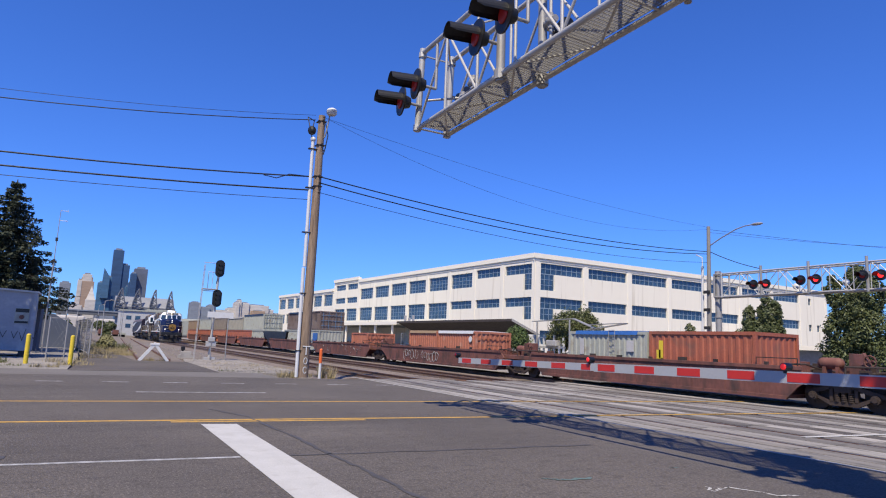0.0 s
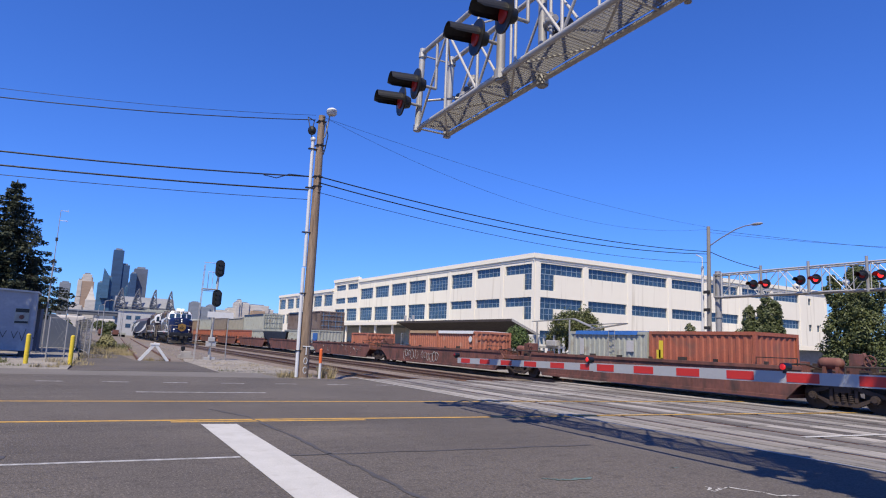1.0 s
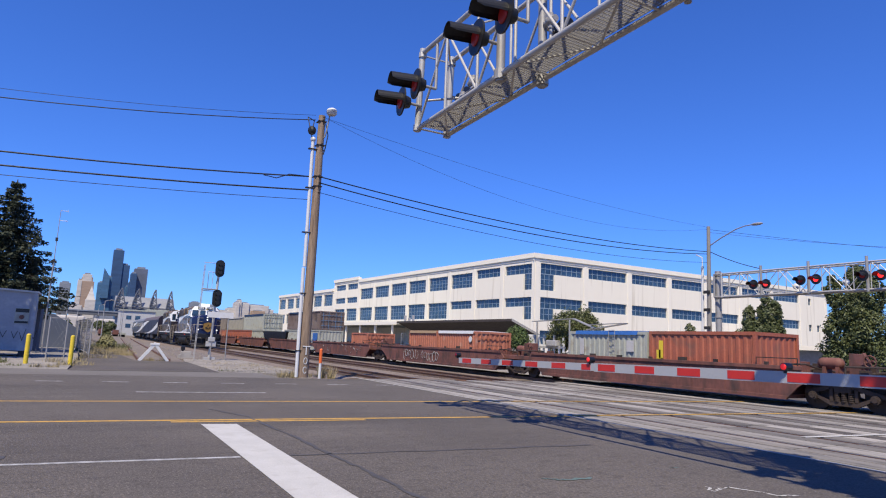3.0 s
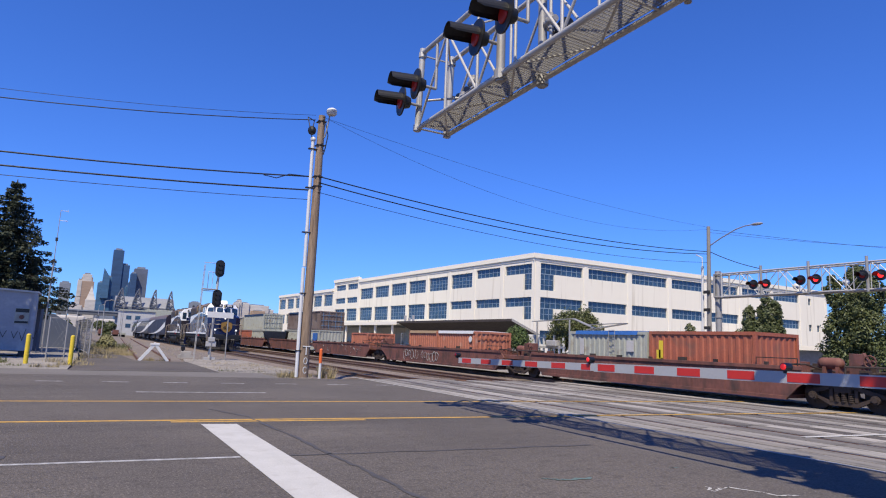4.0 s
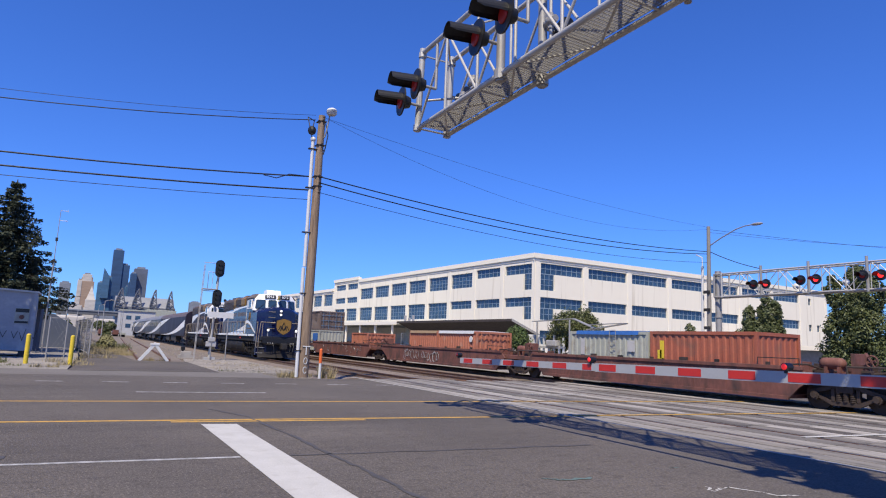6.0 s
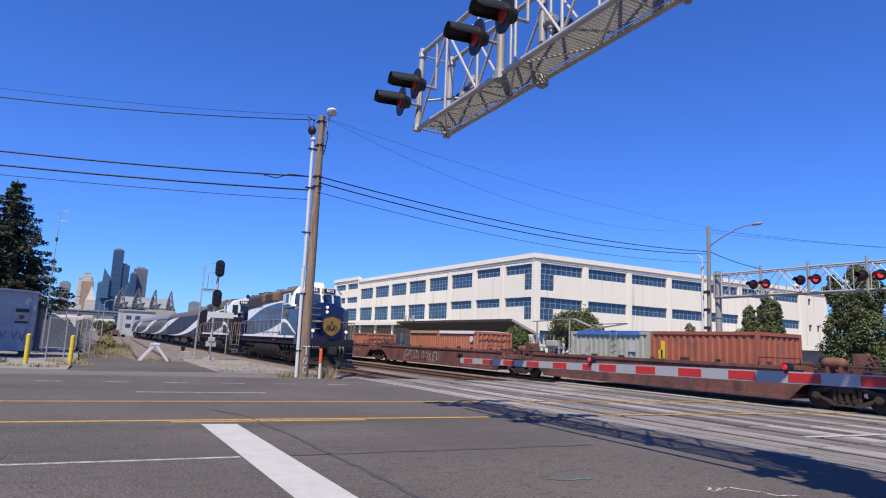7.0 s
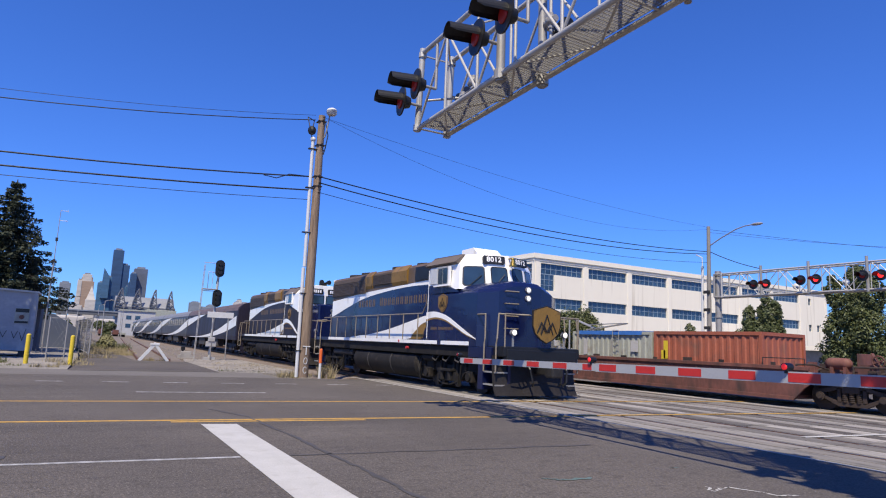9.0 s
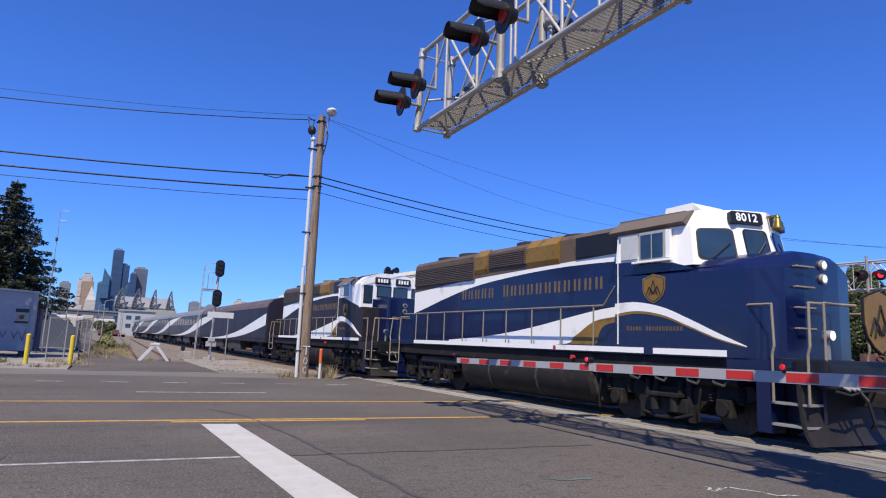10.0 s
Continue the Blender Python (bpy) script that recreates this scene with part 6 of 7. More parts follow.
        tube(bm, (x, 0, 4.64), (x, 0, 4.66), r * 0.8, 24)
        part("roof_fan", bm, ROOF_DARK, lo, "dark round roof fan", smooth=True)
    bm = bmesh.new()
    box(bm, -3.6, -2.6, -0.35, 0.35, 4.42, 4.62, 0.04)
    part("exhaust", bm, ROOF_DARK, lo)
    # cab and nose
    if wide_cab:
        plan = [(-1.45, -1.5), (1.80, -1.5), (2.24, -1.02), (2.31, -0.55), (2.33, 0), (2.31, 0.55), (2.24, 1.02), (1.80, 1.5), (-1.45, 1.5)]
        top = [3.27, 3.20, 3.26, 3.44, 3.46, 3.44, 3.26, 3.20, 3.27]
        bm = bmesh.new()
        loft(bm, [[(x, y, 1.46) for x, y in plan], [(x, y, z - 0.12) for (x, y), z in zip(plan, top)], [(x - (0.12 if x > 1.5 else 0), y * (0.94 if x > 1.5 else 1), z) for (x, y), z in zip(plan, top)]])
        cab = part("cab", bm, BLUE, lo, "navy painted cab and nose")
        bm = bmesh.new()
        def both(half):
            """Mirrors the outline of one side, which ends on the centre line."""
            return half + [(x, -y, z) for x, y, z in half[-2::-1]]
        loft(bm, [both([(0.45, -1.47, 3.22), (1.68, -1.42, 3.16), (2.14, -0.95, 3.22), (2.20, -0.52, 3.39), (2.22, 0, 3.41)]),
                  both([(0.45, -1.36, 3.34), (1.60, -1.26, 3.30), (2.06, -0.90, 3.34), (2.14, -0.50, 3.465), (2.17, 0, 3.48)]),
                  both([(0.45, -1.1, 3.42), (1.45, -0.98, 3.43), (1.92, -0.72, 3.46), (2.02, -0.40, 3.505), (2.05, 0, 3.515)]),
                  both([(0.45, -0.6, 3.46), (1.3, -0.55, 3.51), (1.65, -0.45, 3.53), (1.75, -0.26, 3.54), (1.78, 0, 3.54)])])
        part("nose_top", bm, BLUE, cab, smooth=True)
        # upper cab: side corners swept back to a centre ridge
        low = [(-1.45, -1.5), (0.68, -1.5), (1.28, -0.72), (1.5, 0), (1.28, 0.72), (0.68, 1.5), (-1.45, 1.5)]
        high = [(-1.45, -1.42), (0.55, -1.42), (1.1, -0.7), (1.3, 0), (1.1, 0.7), (0.55, 1.42), (-1.45, 1.42)]
        bm = bmesh.new()
        loft(bm, [[(x, y, 3.26) for x, y in low], [(x, y, 4.08) for x, y in high], [(x * 0.97, y * 0.82, 4.42) for x, y in high]])
        upper = part("upper_cab", bm, LIVERY_WHITE, lo, "white upper cab")
        bm = bmesh.new()
        prism(bm, [(-1.6, 4.36), (0.35, 4.36), (0.25, 4.46), (-1.6, 4.48)], "y", -1.2, 1.2)
        prism(bm, [(-1.42, 4.1), (-1.55, 4.16), (-1.2, 4.44), (-1.1, 4.36)], "x", -1.62, 0.45)
        prism(bm, [(1.42, 4.1), (1.55, 4.16), (1.2, 4.44), (1.1, 4.36)], "x", -1.62, 0.45)
        part("cab_roof", bm, CAB_ROOF, lo, "grey brown cab roof")
        bm = bmesh.new()
        prism(bm, [(-0.95, 4.42), (0.12, 4.40), (0.08, 4.62), (-0.15, 4.80), (-0.86, 4.78)], "y", -0.5, 0.5)
        part("air_conditioner", bm, LIVERY_WHITE, lo, "white roof air conditioner")
        # windscreen: four panes on the swept faces
        def pane_on(p, q, pt, qt, f0, f1, g0, g1, name, mat, out=0.02, par=upper, r=0.12):
            p, q, pt, qt = (Vector(v) for v in (p, q, pt, qt))
            def at(f, g):
                return p.lerp(q, f).lerp(pt.lerp(qt, f), g)
            n = (q - p).cross(pt - p).normalized()
            if n.x < 0:
                n = -n
            loop = []
            for cf, cg, a0 in ((f1, g1, 0), (f0, g1, 90), (f0, g0, 180), (f1, g0, 270)):
                for k in range(5):
                    a = radians(a0 + 22.5 * k)
                    loop.append((cf + (math.cos(a) - (1 if a0 in (0, 270) else -1)) * r, cg + (math.sin(a) - (1 if a0 in (0, 90) else -1)) * r))
            bm = bmesh.new()
            loft(bm, [[at(*u) + n * 0.003 for u in loop], [at(*u) + n * out for u in loop]])
            return part(name, bm, mat, par)
        for s in (-1, 1):
            faces = (((0.68, s * 1.5), (1.28, s * 0.72), (0.55, s * 1.42), (1.1, s * 0.7)), ((1.28, s * 0.72), (1.5, 0), (1.1, s * 0.7), (1.3, 0)))
            for i, (a, b, c, d) in enumerate(faces):
                A, Bq, Cq, Dq = (*a, 3.26), (*b, 3.26), (*c, 4.08), (*d, 4.08)
                g0 = 0.16 if i == 0 else 0.24
                pane_on(A, Bq, Cq, Dq, 0.10, 0.88, g0 - 0.04, 0.93, "window_seal", BLACK, 0.008)
                pane_on(A, Bq, Cq, Dq, 0.14, 0.84, g0, 0.89, "windscreen_pane", CAB_GLASS, 0.016)
                bm = bmesh.new()
                pv = Vector(A).lerp(Vector(Bq), 0.75).lerp(Vector(Cq).lerp(Vector(Dq), 0.75), g0 + 0.4)
                p0 = Vector(A).lerp(Vector(Bq), 0.35).lerp(Vector(Cq).lerp(Vector(Dq), 0.35), g0)
                n = Vector((0.05, s * 0.02, 0))
                tube(bm, p0 + n, pv + n, 0.012, 5)
                part("wiper", bm, STEEL_DARK, upper)
            a, b = Vector((1.1, s * 0.7, 4.08)), Vector((1.3, 0, 4.08))
            at_, bt = Vector((1.067, s * 0.574, 4.42)), Vector((1.261, 0, 4.42))
            n = (b - a).cross(at_ - a).normalized()
            n = n if n.x > 0 else -n
            right = (b - a).normalized() * (1 if s < 0 else -1)
            mid = a.lerp(b, 0.21).lerp(at_.lerp(bt, 0.21), 0.47) + n * 0.061
            turn = Matrix((right, n.cross(right), n)).transposed().to_4x4()
            bm = bmesh.new()
            outline = [(px * (0.37 - 0.05) + 0.05 * math.cos(q), pz * (0.13 - 0.05) + 0.05 * math.sin(q)) for px, pz, q0 in ((1, 1, 0), (-1, 1, 90), (-1, -1, 180), (1, -1, 270)) for q in [radians(q0 + 22.5 * k) for k in range(5)]]
            prism(bm, outline, "z", -0.10, 0.0)
            bmesh.ops.transform(bm, matrix=Matrix.Translation(mid) @ turn, verts=bm.verts)
            board = part("number_board", bm, BLACK, upper)
            figures(Matrix.Translation(mid) @ turn, "8012", 0.235, board)
        bm = bmesh.new()
        tube(bm, (1.5, 0, 4.08), (1.5, 0, 4.27), 0.10, 16, 0.05)
        ball(bm, (1.5, 0, 4.28), 0.055)
        tube(bm, (1.5, 0, 4.05), (1.5, 0, 4.08), 0.125, 16)
        box(bm, 1.2, 1.52, -0.02, 0.02, 4.30, 4.34)
        tube(bm, (1.5, 0, 4.26), (1.5, 0, 4.34), 0.02, 6)
        part("bell", bm, material("bell_brass", (0.6, 0.4, 0.1), 0.3, metal=0.9), lo, "brass bell", smooth=True)
        nose_x = 2.33
    else:
        bm = bmesh.new()
        box(bm, -1.45, 1.7, -1.5, 1.5, 1.46, 2.92, 0.03)
        cab = part("cab", bm, BLUE, lo, "navy painted lower cab")
        bm = bmesh.new()
        prof = [(-1.5, 2.9), (-1.5, 3.95), (-1.2, 4.28), (-0.5, 4.48), (0.5, 4.48), (1.2, 4.28), (1.5, 3.95), (1.5, 2.9)]
        loft(bm, [[(x, y * k, 2.9 + (z - 2.9) * k) for y, z in prof] for x, k in ((-1.44, 1), (1.22, 1), (1.3, 0.985))])
        upper = part("upper_cab", bm, LIVERY_WHITE, lo, "white upper cab")
        bm = bmesh.new()
        prism(bm, [(-1.56, 3.98), (-1.22, 4.32), (-0.5, 4.52), (0.5, 4.52), (1.22, 4.32), (1.56, 3.98), (1.42, 3.94), (1.1, 4.24), (0, 4.42), (-1.1, 4.24), (-1.42, 3.94)], "x", -1.6, 0.55)
        part("cab_roof", bm, CAB_ROOF, lo, "grey brown cab roof")
        for sd in (-1, 1):
            bm = bmesh.new()
            sheet(bm, [(-1.44, 3.45), (-0.6, 3.38), (0.5, 3.12), (1.2, 2.96)], [(-1.44, 2.88), (-0.6, 2.88), (0.5, 2.88), (1.2, 2.88)], sd * 1.5, 0.006)
            part("blue_band", bm, BLUE, cab, "navy paint below the side window")
        bm = bmesh.new()
        box(bm, 1.3, 2.65, -0.78, 0.78, 1.46, 3.36, 0.1)
        part("nose", bm, NAVY, lo, "short navy nose")
        for y0, y1, z0, z1 in ((-1.37, -0.95, 3.12, 3.90), (0.95, 1.37, 3.12, 3.90), (-0.75, -0.05, 3.40, 3.90), (0.05, 0.75, 3.40, 3.90)):
            bm = bmesh.new()
            box(bm, 1.29, 1.325, y0, y1, z0, z1, 0.012)
            part("window_seal", bm, BLACK, upper)
            bm = bmesh.new()
            box(bm, 1.30, 1.335, y0 + 0.04, y1 - 0.04, z0 + 0.04, z1 - 0.04, 0.01)
            part("windscreen_pane", bm, CAB_GLASS, upper)
        bm = bmesh.new()
        box(bm, 1.3, 1.36, -0.92, -0.42, 2.96, 3.3, 0.02)
        part("headlight_box", bm, NAVY, upper, "small navy lamp box under the windscreen")
        for sd in (-1, 1):
            bm = bmesh.new()
            y0, y1 = sorted((sd * 0.14, sd * 0.86))
            box(bm, 1.28, 1.40, y0, y1, 3.98, 4.28, 0.05)
            nb = part("number_board", bm, BLACK, upper)
            bm = bmesh.new()
            for k in range(4):
                y = y0 + 0.10 + 0.135 * k
                box(bm, 1.40, 1.406, y, y + 0.09, 4.05, 4.21, 0.0)
            part("figures", bm, LIVERY_WHITE, nb, "white figures as plain bars")
            bm = bmesh.new()
            tube(bm, (0.75, sd * 0.17, 4.68), (1.2, sd * 0.22, 4.68), 0.05, 12, 0.14)
            part("horn", bm, BLACK, lo, smooth=True)
        bm = bmesh.new()
        box(bm, 0.7, 0.9, -0.2, 0.2, 4.44, 4.7)
        part("horn_base", bm, BLACK, lo)
        nose_x = 2.65
    # cab side window, sun shade and door edge
    for s in (-1, 1):
        tilt = (lambda z: 1.5 - 0.08 * max(0, z - 3.26) / 0.82) if wide_cab else (lambda z: 1.5)
        bm = bmesh.new()
        a, b = sorted((s * (tilt(3.9) - 0.01), s * 1.53))
        box(bm, -0.72, 0.0, a, b, 3.42, 4.06, 0.012)
        seal = part("window_frame", bm, ALU, upper, "silver sliding window frame")
        for x0, x1 in ((-0.66, -0.38), (-0.34, -0.06)):
            bm = bmesh.new()
            c, d = sorted((s * 1.525, s * 1.542))
            box(bm, x0, x1, c, d, 3.48, 4.0)
            part("pane", bm, CAB_GLASS, seal)
        bm = bmesh.new()
        c, d = sorted((s * 1.44, s * 1.516))
        box(bm, -1.27, -0.78, c, d, 3.5, 4.03, 0.01)
        part("sliding_panel", bm, PALE_PANEL, upper, "pale sliding window panel")
        bm = bmesh.new()
        c, d = sorted((s * 1.52, s * 1.62))
        box(bm, -0.85, 0.2, c, d, 3.38, 3.43, 0.01)
        part("arm_rest", bm, LIVERY_WHITE, upper)
        bm = bmesh.new()
        c, d = sorted((s * 1.5, s * 1.56))
        box(bm, 0.03, 0.15, c, d, 3.45, 4.04, 0.01)
        part("wind_deflector", bm, LIVERY_WHITE, upper)
        # swoosh on the cab side
        bm = bmesh.new()
        if wide_cab:
            top = curve_pts([(-1.45, 2.55), (-0.8, 2.56), (-0.1, 2.43), (0.56, 2.18), (1.2, 1.91), (1.79, 1.68)])
            bot = curve_pts([(-1.45, 2.31), (-0.8, 2.37), (-0.1, 2.27), (0.56, 2.04), (1.2, 1.81), (1.79, 1.665)])
        else:
            top = curve_pts([(-1.45, 2.5), (-0.9, 2.55), (-0.2, 2.45), (0.6, 2.17), (1.2, 1.88), (1.68, 1.66)])
            bot = curve_pts([(-1.45, 2.2), (-0.9, 2.33), (-0.2, 2.27), (0.6, 2.02), (1.2, 1.76), (1.68, 1.645)])
        sheet(bm, top, bot, s * 1.5, 0.008)
        part("white_swoosh", bm, LIVERY_WHITE, cab, "white curved band")
        bm = bmesh.new()
        sheet(bm, [(p[0], p[1] - 0.005) for p in bot], [(p[0], p[1] - 0.07 * (1 - 0.8 * i / len(bot))) for i, p in enumerate(bot)], s * 1.5, 0.007)
        part("gold_band", bm, GOLD, cab, "gold curved band")
        bm = bmesh.new()
        shield(bm, -0.33, s * 1.5 if s > 0 else s * 1.515, 2.83, 0.60, 0.62, 0.015, "y")
        em = part("emblem", bm, GOLD, cab, "gold shield emblem")
        bm = bmesh.new()
        shield(bm, -0.33, s * 1.514 if s > 0 else s * 1.519, 2.83, 0.54, 0.56, 0.005, "y")
        part("border", bm, BLUE, em)
        bm = bmesh.new()
        shield(bm, -0.33, s * 1.518 if s > 0 else s * 1.524, 2.83, 0.51, 0.53, 0.006, "y")
        part("field", bm, GOLD, em)
        bm = bmesh.new()
        peaks(bm, -0.33, s * 1.524, 2.83, 0.52, 0.56, "y", 0.012)
        part("peaks", bm, EMBLEM_DARK, em)
        lettering(-1.1, 0.42, 1.95, 2.04, s * 1.5, 17, cab, 0, gaps=(5,))
        if wide_cab:
            bm = bmesh.new()
            sheet(bm, [(-1.44, 3.46), (-0.8, 3.44), (0.2, 3.33), (0.66, 3.2)], [(-1.44, 3.17), (-0.8, 3.17), (0.2, 3.17), (0.66, 3.17)], s * 1.5, 0.006)
            part("blue_band", bm, BLUE, cab, "navy paint below the side window")
        bm = bmesh.new()
        box(bm, -1.37, -1.345, *sorted((s * 1.5, s * 1.515)), 1.65, 4.0)
        part("door_edge", bm, LIVERY_WHITE, cab)
        # steps at both ends
        for x0, x1 in ((2.15, 2.85), (-13.3, -12.5)):
            bm = bmesh.new()
            a, b = sorted((s * 1.5, s * 1.1))
            side = x0 - 0.2 if x0 > 0 else x1 - 0.06
            box(bm, side, side + (0.26 if x0 > 0 else 0.06), a, b, 0.22, 1.46)
            box(bm, x0 + 0.05, x1, *sorted((s * 0.95, s * 1.05)), 0.3, 1.3)
            st = part("step_well", bm, BLUE, lo, "navy step well")
            for z in (0.36, 0.72, 1.08):
                bm = bmesh.new()
                box(bm, x0 + 0.06, x1, *sorted((s * 1.05, s * 1.48)), z, z + 0.04)
                part("step", bm, GALV, st, "step with pale edge")
        # walkway handrail
        posts = [-10.5 + 1.181 * i for i in range(8)]
        for x in posts + [-11.35]:
            bm = bmesh.new()
            tube(bm, (x, s * 1.42, 1.6), (x, s * 1.42, 2.53), 0.02, 8)
            part("stanchion", bm, RAIL_PAINT, lo)
        bm = bmesh.new()
        handrail(bm, [(-12.3, s * 1.42, 2.53), (-1.9, s * 1.42, 2.53), (-1.5, s * 1.45, 2.95)])
        part("handrail", bm, RAIL_PAINT, lo, "tan steel handrail")
        for x0, x1 in ((2.28, 2.9), (-12.45, -13.25)):
            d = 1 if x1 > x0 else -1
            for x in (x0, x1):
                bm = bmesh.new()
                pipe(bm, [(x - (0.62 if x == x0 else -0.3) * d, s * (1.47 if x == x0 else 0.6), 2.42), (x, s * 1.5 if x == x0 else s * 1.45, 2.42), (x + 0.04 * d, s * 1.52, 1.7), (x, s * 1.52, 1.55), (x, s * 1.52, 0.75)], 0.024, 8)
                part("grab_rail", bm, RAIL_PAINT, lo, "tan grab rail beside the steps")
    for s in (-1, 1):
        for x, z in ((-3.52, 1.53), (-2.87, 1.31)):
            bm = bmesh.new()
            tube(bm, (x, s * 1.4, z), (x, s * 1.53, z), 0.05, 10)
            part("fuel_cutoff_button", bm, RED_BUTTON, lo, "small red button on the sill")
    # nose fittings
    for z in ((3.24, 2.98) if wide_cab else (3.02, 2.78)):
        bm = bmesh.new()
        tube(bm, (nose_x - 0.05, 0, z), (nose_x + 0.05, 0, z), 0.10, 16)
        h = part("headlight", bm, GALV, lo, "round headlight", smooth=True)
        bm = bmesh.new()
        ball(bm, (nose_x + 0.05, 0, z), 0.07, 0.3, 1, 1)
        part("lens", bm, LAMP_GLOW if wide_cab else CAB_GLASS, h, smooth=True)
    for s in (-1, 1):
        bm = bmesh.new()
        tube(bm, (2.86, s * 0.95, 1.90), (3.0, s * 0.95, 1.90), 0.09, 16)
        box(bm, 2.90, 2.94, s * 0.95 - 0.025, s * 0.95 + 0.025, 1.48, 1.86)
        h = part("ditch_light", bm, GALV, lo, "low round ditch light", smooth=False)
        bm = bmesh.new()
        ball(bm, (3.0, s * 0.95, 1.90), 0.08, 0.3, 1, 1)
        part("lens", bm, LAMP_GLOW if wide_cab else CAB_GLASS, h, smooth=True)
    if wide_cab:
        for k in range(4):
            bm = bmesh.new()
            z = 2.03 + 0.375 * k
            pipe(bm, [(2.2, -0.80, z), (2.35, -0.82, z), (2.41, -0.40, z), (2.28, -0.38, z)], 0.018, 6)
            part("grab_iron", bm, RAIL_PAINT, lo)
        bm = bmesh.new()
        shield(bm, 3.24, 0, 2.17, 1.04, 1.12, 0.04, "x")
        em = part("nose_emblem", bm, EMBLEM_DARK, lo, "gold shield emblem with mountain lines")
        bm = bmesh.new()
        shield(bm, 3.275, 0, 2.17, 0.98, 1.06, 0.012, "x")
        e2 = part("face", bm, GOLD, em)
        bm = bmesh.new()
        peaks(bm, 3.288, 0, 2.15, 1.0, 1.0, "x", 0.024)
        part("peaks", bm, EMBLEM_DARK, em)
    # front platform, plow, coupler
    bm = bmesh.new()
    box(bm, 2.3, 3.12, -1.4, 1.4, 1.2, 1.5, 0.03)
    box(bm, 2.9, 3.14, -1.3, 1.3, 1.02, 1.42, 0.03)
    part("front_platform", bm, BLACK, lo)
    for s in (-1, 1):
        bm = bmesh.new()
        pipe(bm, [(3.1, s * 1.36, 1.46), (3.1, s * 1.36, 2.42), (3.1, s * 0.45, 2.42)], 0.022)
        part("front_handrail", bm, RAIL_PAINT, lo, "tan pipe rail on the front platform")
    bm = bmesh.new()
    prof = [(2.72, 1.22), (2.74, 0.85), (2.78, 0.5), (2.85, 0.25), (2.94, 0.1)]
    rings = []
    for y in (-1.5, -1.2, -0.5, 0, 0.5, 1.2, 1.5):
        k = 0.12 * (1 - (abs(y) / 1.5) ** 1.5)
        rings.append([(x + k, y, z) for x, z in prof] + [(x + k - 0.06, y, z) for x, z in prof[::-1]])
    loft(bm, rings)
    part("snow_plow", bm, PLOW, lo, "scuffed dark steel snow plow", smooth=True)
    for x, d in ((3.1, 1), (-13.3, -1)):
        bm = bmesh.new()
        box(bm, *sorted((x - 0.4 * d, x + 0.45 * d)), -0.12, 0.12, 0.72, 1.0, 0.03)
        box(bm, *sorted((x + 0.35 * d, x + 0.72 * d)), -0.2, 0.2, 0.66, 1.06, 0.05)
        part("coupler", bm, STEEL_DARK, lo)
        for y in (-0.6, 0.55, 0.75):
            bm = bmesh.new()
            pipe(bm, [(x, y, 1.1), (x + 0.22 * d, y, 0.85), (x + 0.28 * d, y * 0.9, 0.5), (x + 0.2 * d, y * 0.8, 0.4)], 0.03, 6)
            part("air_hose", bm, BLACK, lo)
    bm = bmesh.new()
    half = [(1.18, 1.12), (1.34, 1.05), (1.42, 0.9), (1.43, 0.72), (1.36, 0.5), (1.22, 0.34), (1.0, 0.24), (0.7, 0.2)]
    section = [(y, z) for y, z in half] + [(-y, z) for y, z in half[::-1]]
    loft(bm, [[(x, y * k, 0.68 + (z - 0.68) * k) for y, z in section] for x, k in ((-8.14, 0.94), (-8.08, 1.0), (-2.36, 1.0), (-2.3, 0.94))])
    part("fuel_tank", bm, UNDER, lo, "dark round-edged fuel tank", smooth=True)
    # Tank ends get a lighter grey than the tank, sunlight put into the tone.
    for x in (-8.17, -2.3):
        bm = bmesh.new()
        loft(bm, [[(u, y * 0.92, 0.68 + (z - 0.68) * 0.92) for y, z in section] for u in (x, x + 0.03)])
        part("tank_end", bm, GRIME, lo, "grey tank end lightened as if sunlit")
    for x in (-6.6, -4.4):
        bm = bmesh.new()
        loft(bm, [[(u, y * 1.012, 0.68 + (z - 0.68) * 1.012) for y, z in section] for u in (x, x + 0.07)])
        part("tank_strap", bm, GRIME, lo)
    for s in (-1, 1):
        for k, x in enumerate((-1.2, -0.5, 0.3, 0.9)):
            bm = bmesh.new()
            pipe(bm, [(x, s * 1.3, 1.14), (x + 0.08, s * 1.36, 0.98), (x + 0.3, s * 1.36, 0.93), (x + 0.42, s * 1.3, 1.12)], 0.025, 6)
            part("air_pipe", bm, GRIME, lo)
    # light-coloured hose couplings and a cut lever on the front sill
    bm = bmesh.new()
    pipe(bm, [(3.18, -1.25, 1.0), (3.22, -0.9, 0.94), (3.2, -0.5, 1.0), (3.2, 0.5, 1.0), (3.22, 0.9, 0.94), (3.18, 1.25, 1.0)], 0.02, 6)
    part("cut_lever", bm, STEEL_DARK, lo)
    for y in (-0.95, -0.8, -0.66, 0.62, 0.78):
        bm = bmesh.new()
        tube(bm, (3.13, y, 1.06), (3.24, y, 1.02), 0.03, 8)
        part("hose_coupling", bm, GALV, lo)
    for s in (-1, 1):
        bm = bmesh.new()
        tube(bm, (-8.6, s * 1.2, 0.95), (-11, s * 1.2, 0.95), 0.13, 12)
        part("air_reservoir", bm, GRIME, lo, smooth=True)
    loco_truck(lo, -0.24)
    loco_truck(lo, -10.6)
    return lo


LOCO1 = locomotive(True, "navy, white and gold diesel locomotive with wide nose", NAVY)
LOCO2 = locomotive(False, "navy, white and gold diesel locomotive with short narrow nose", NAVY_GRIMY)

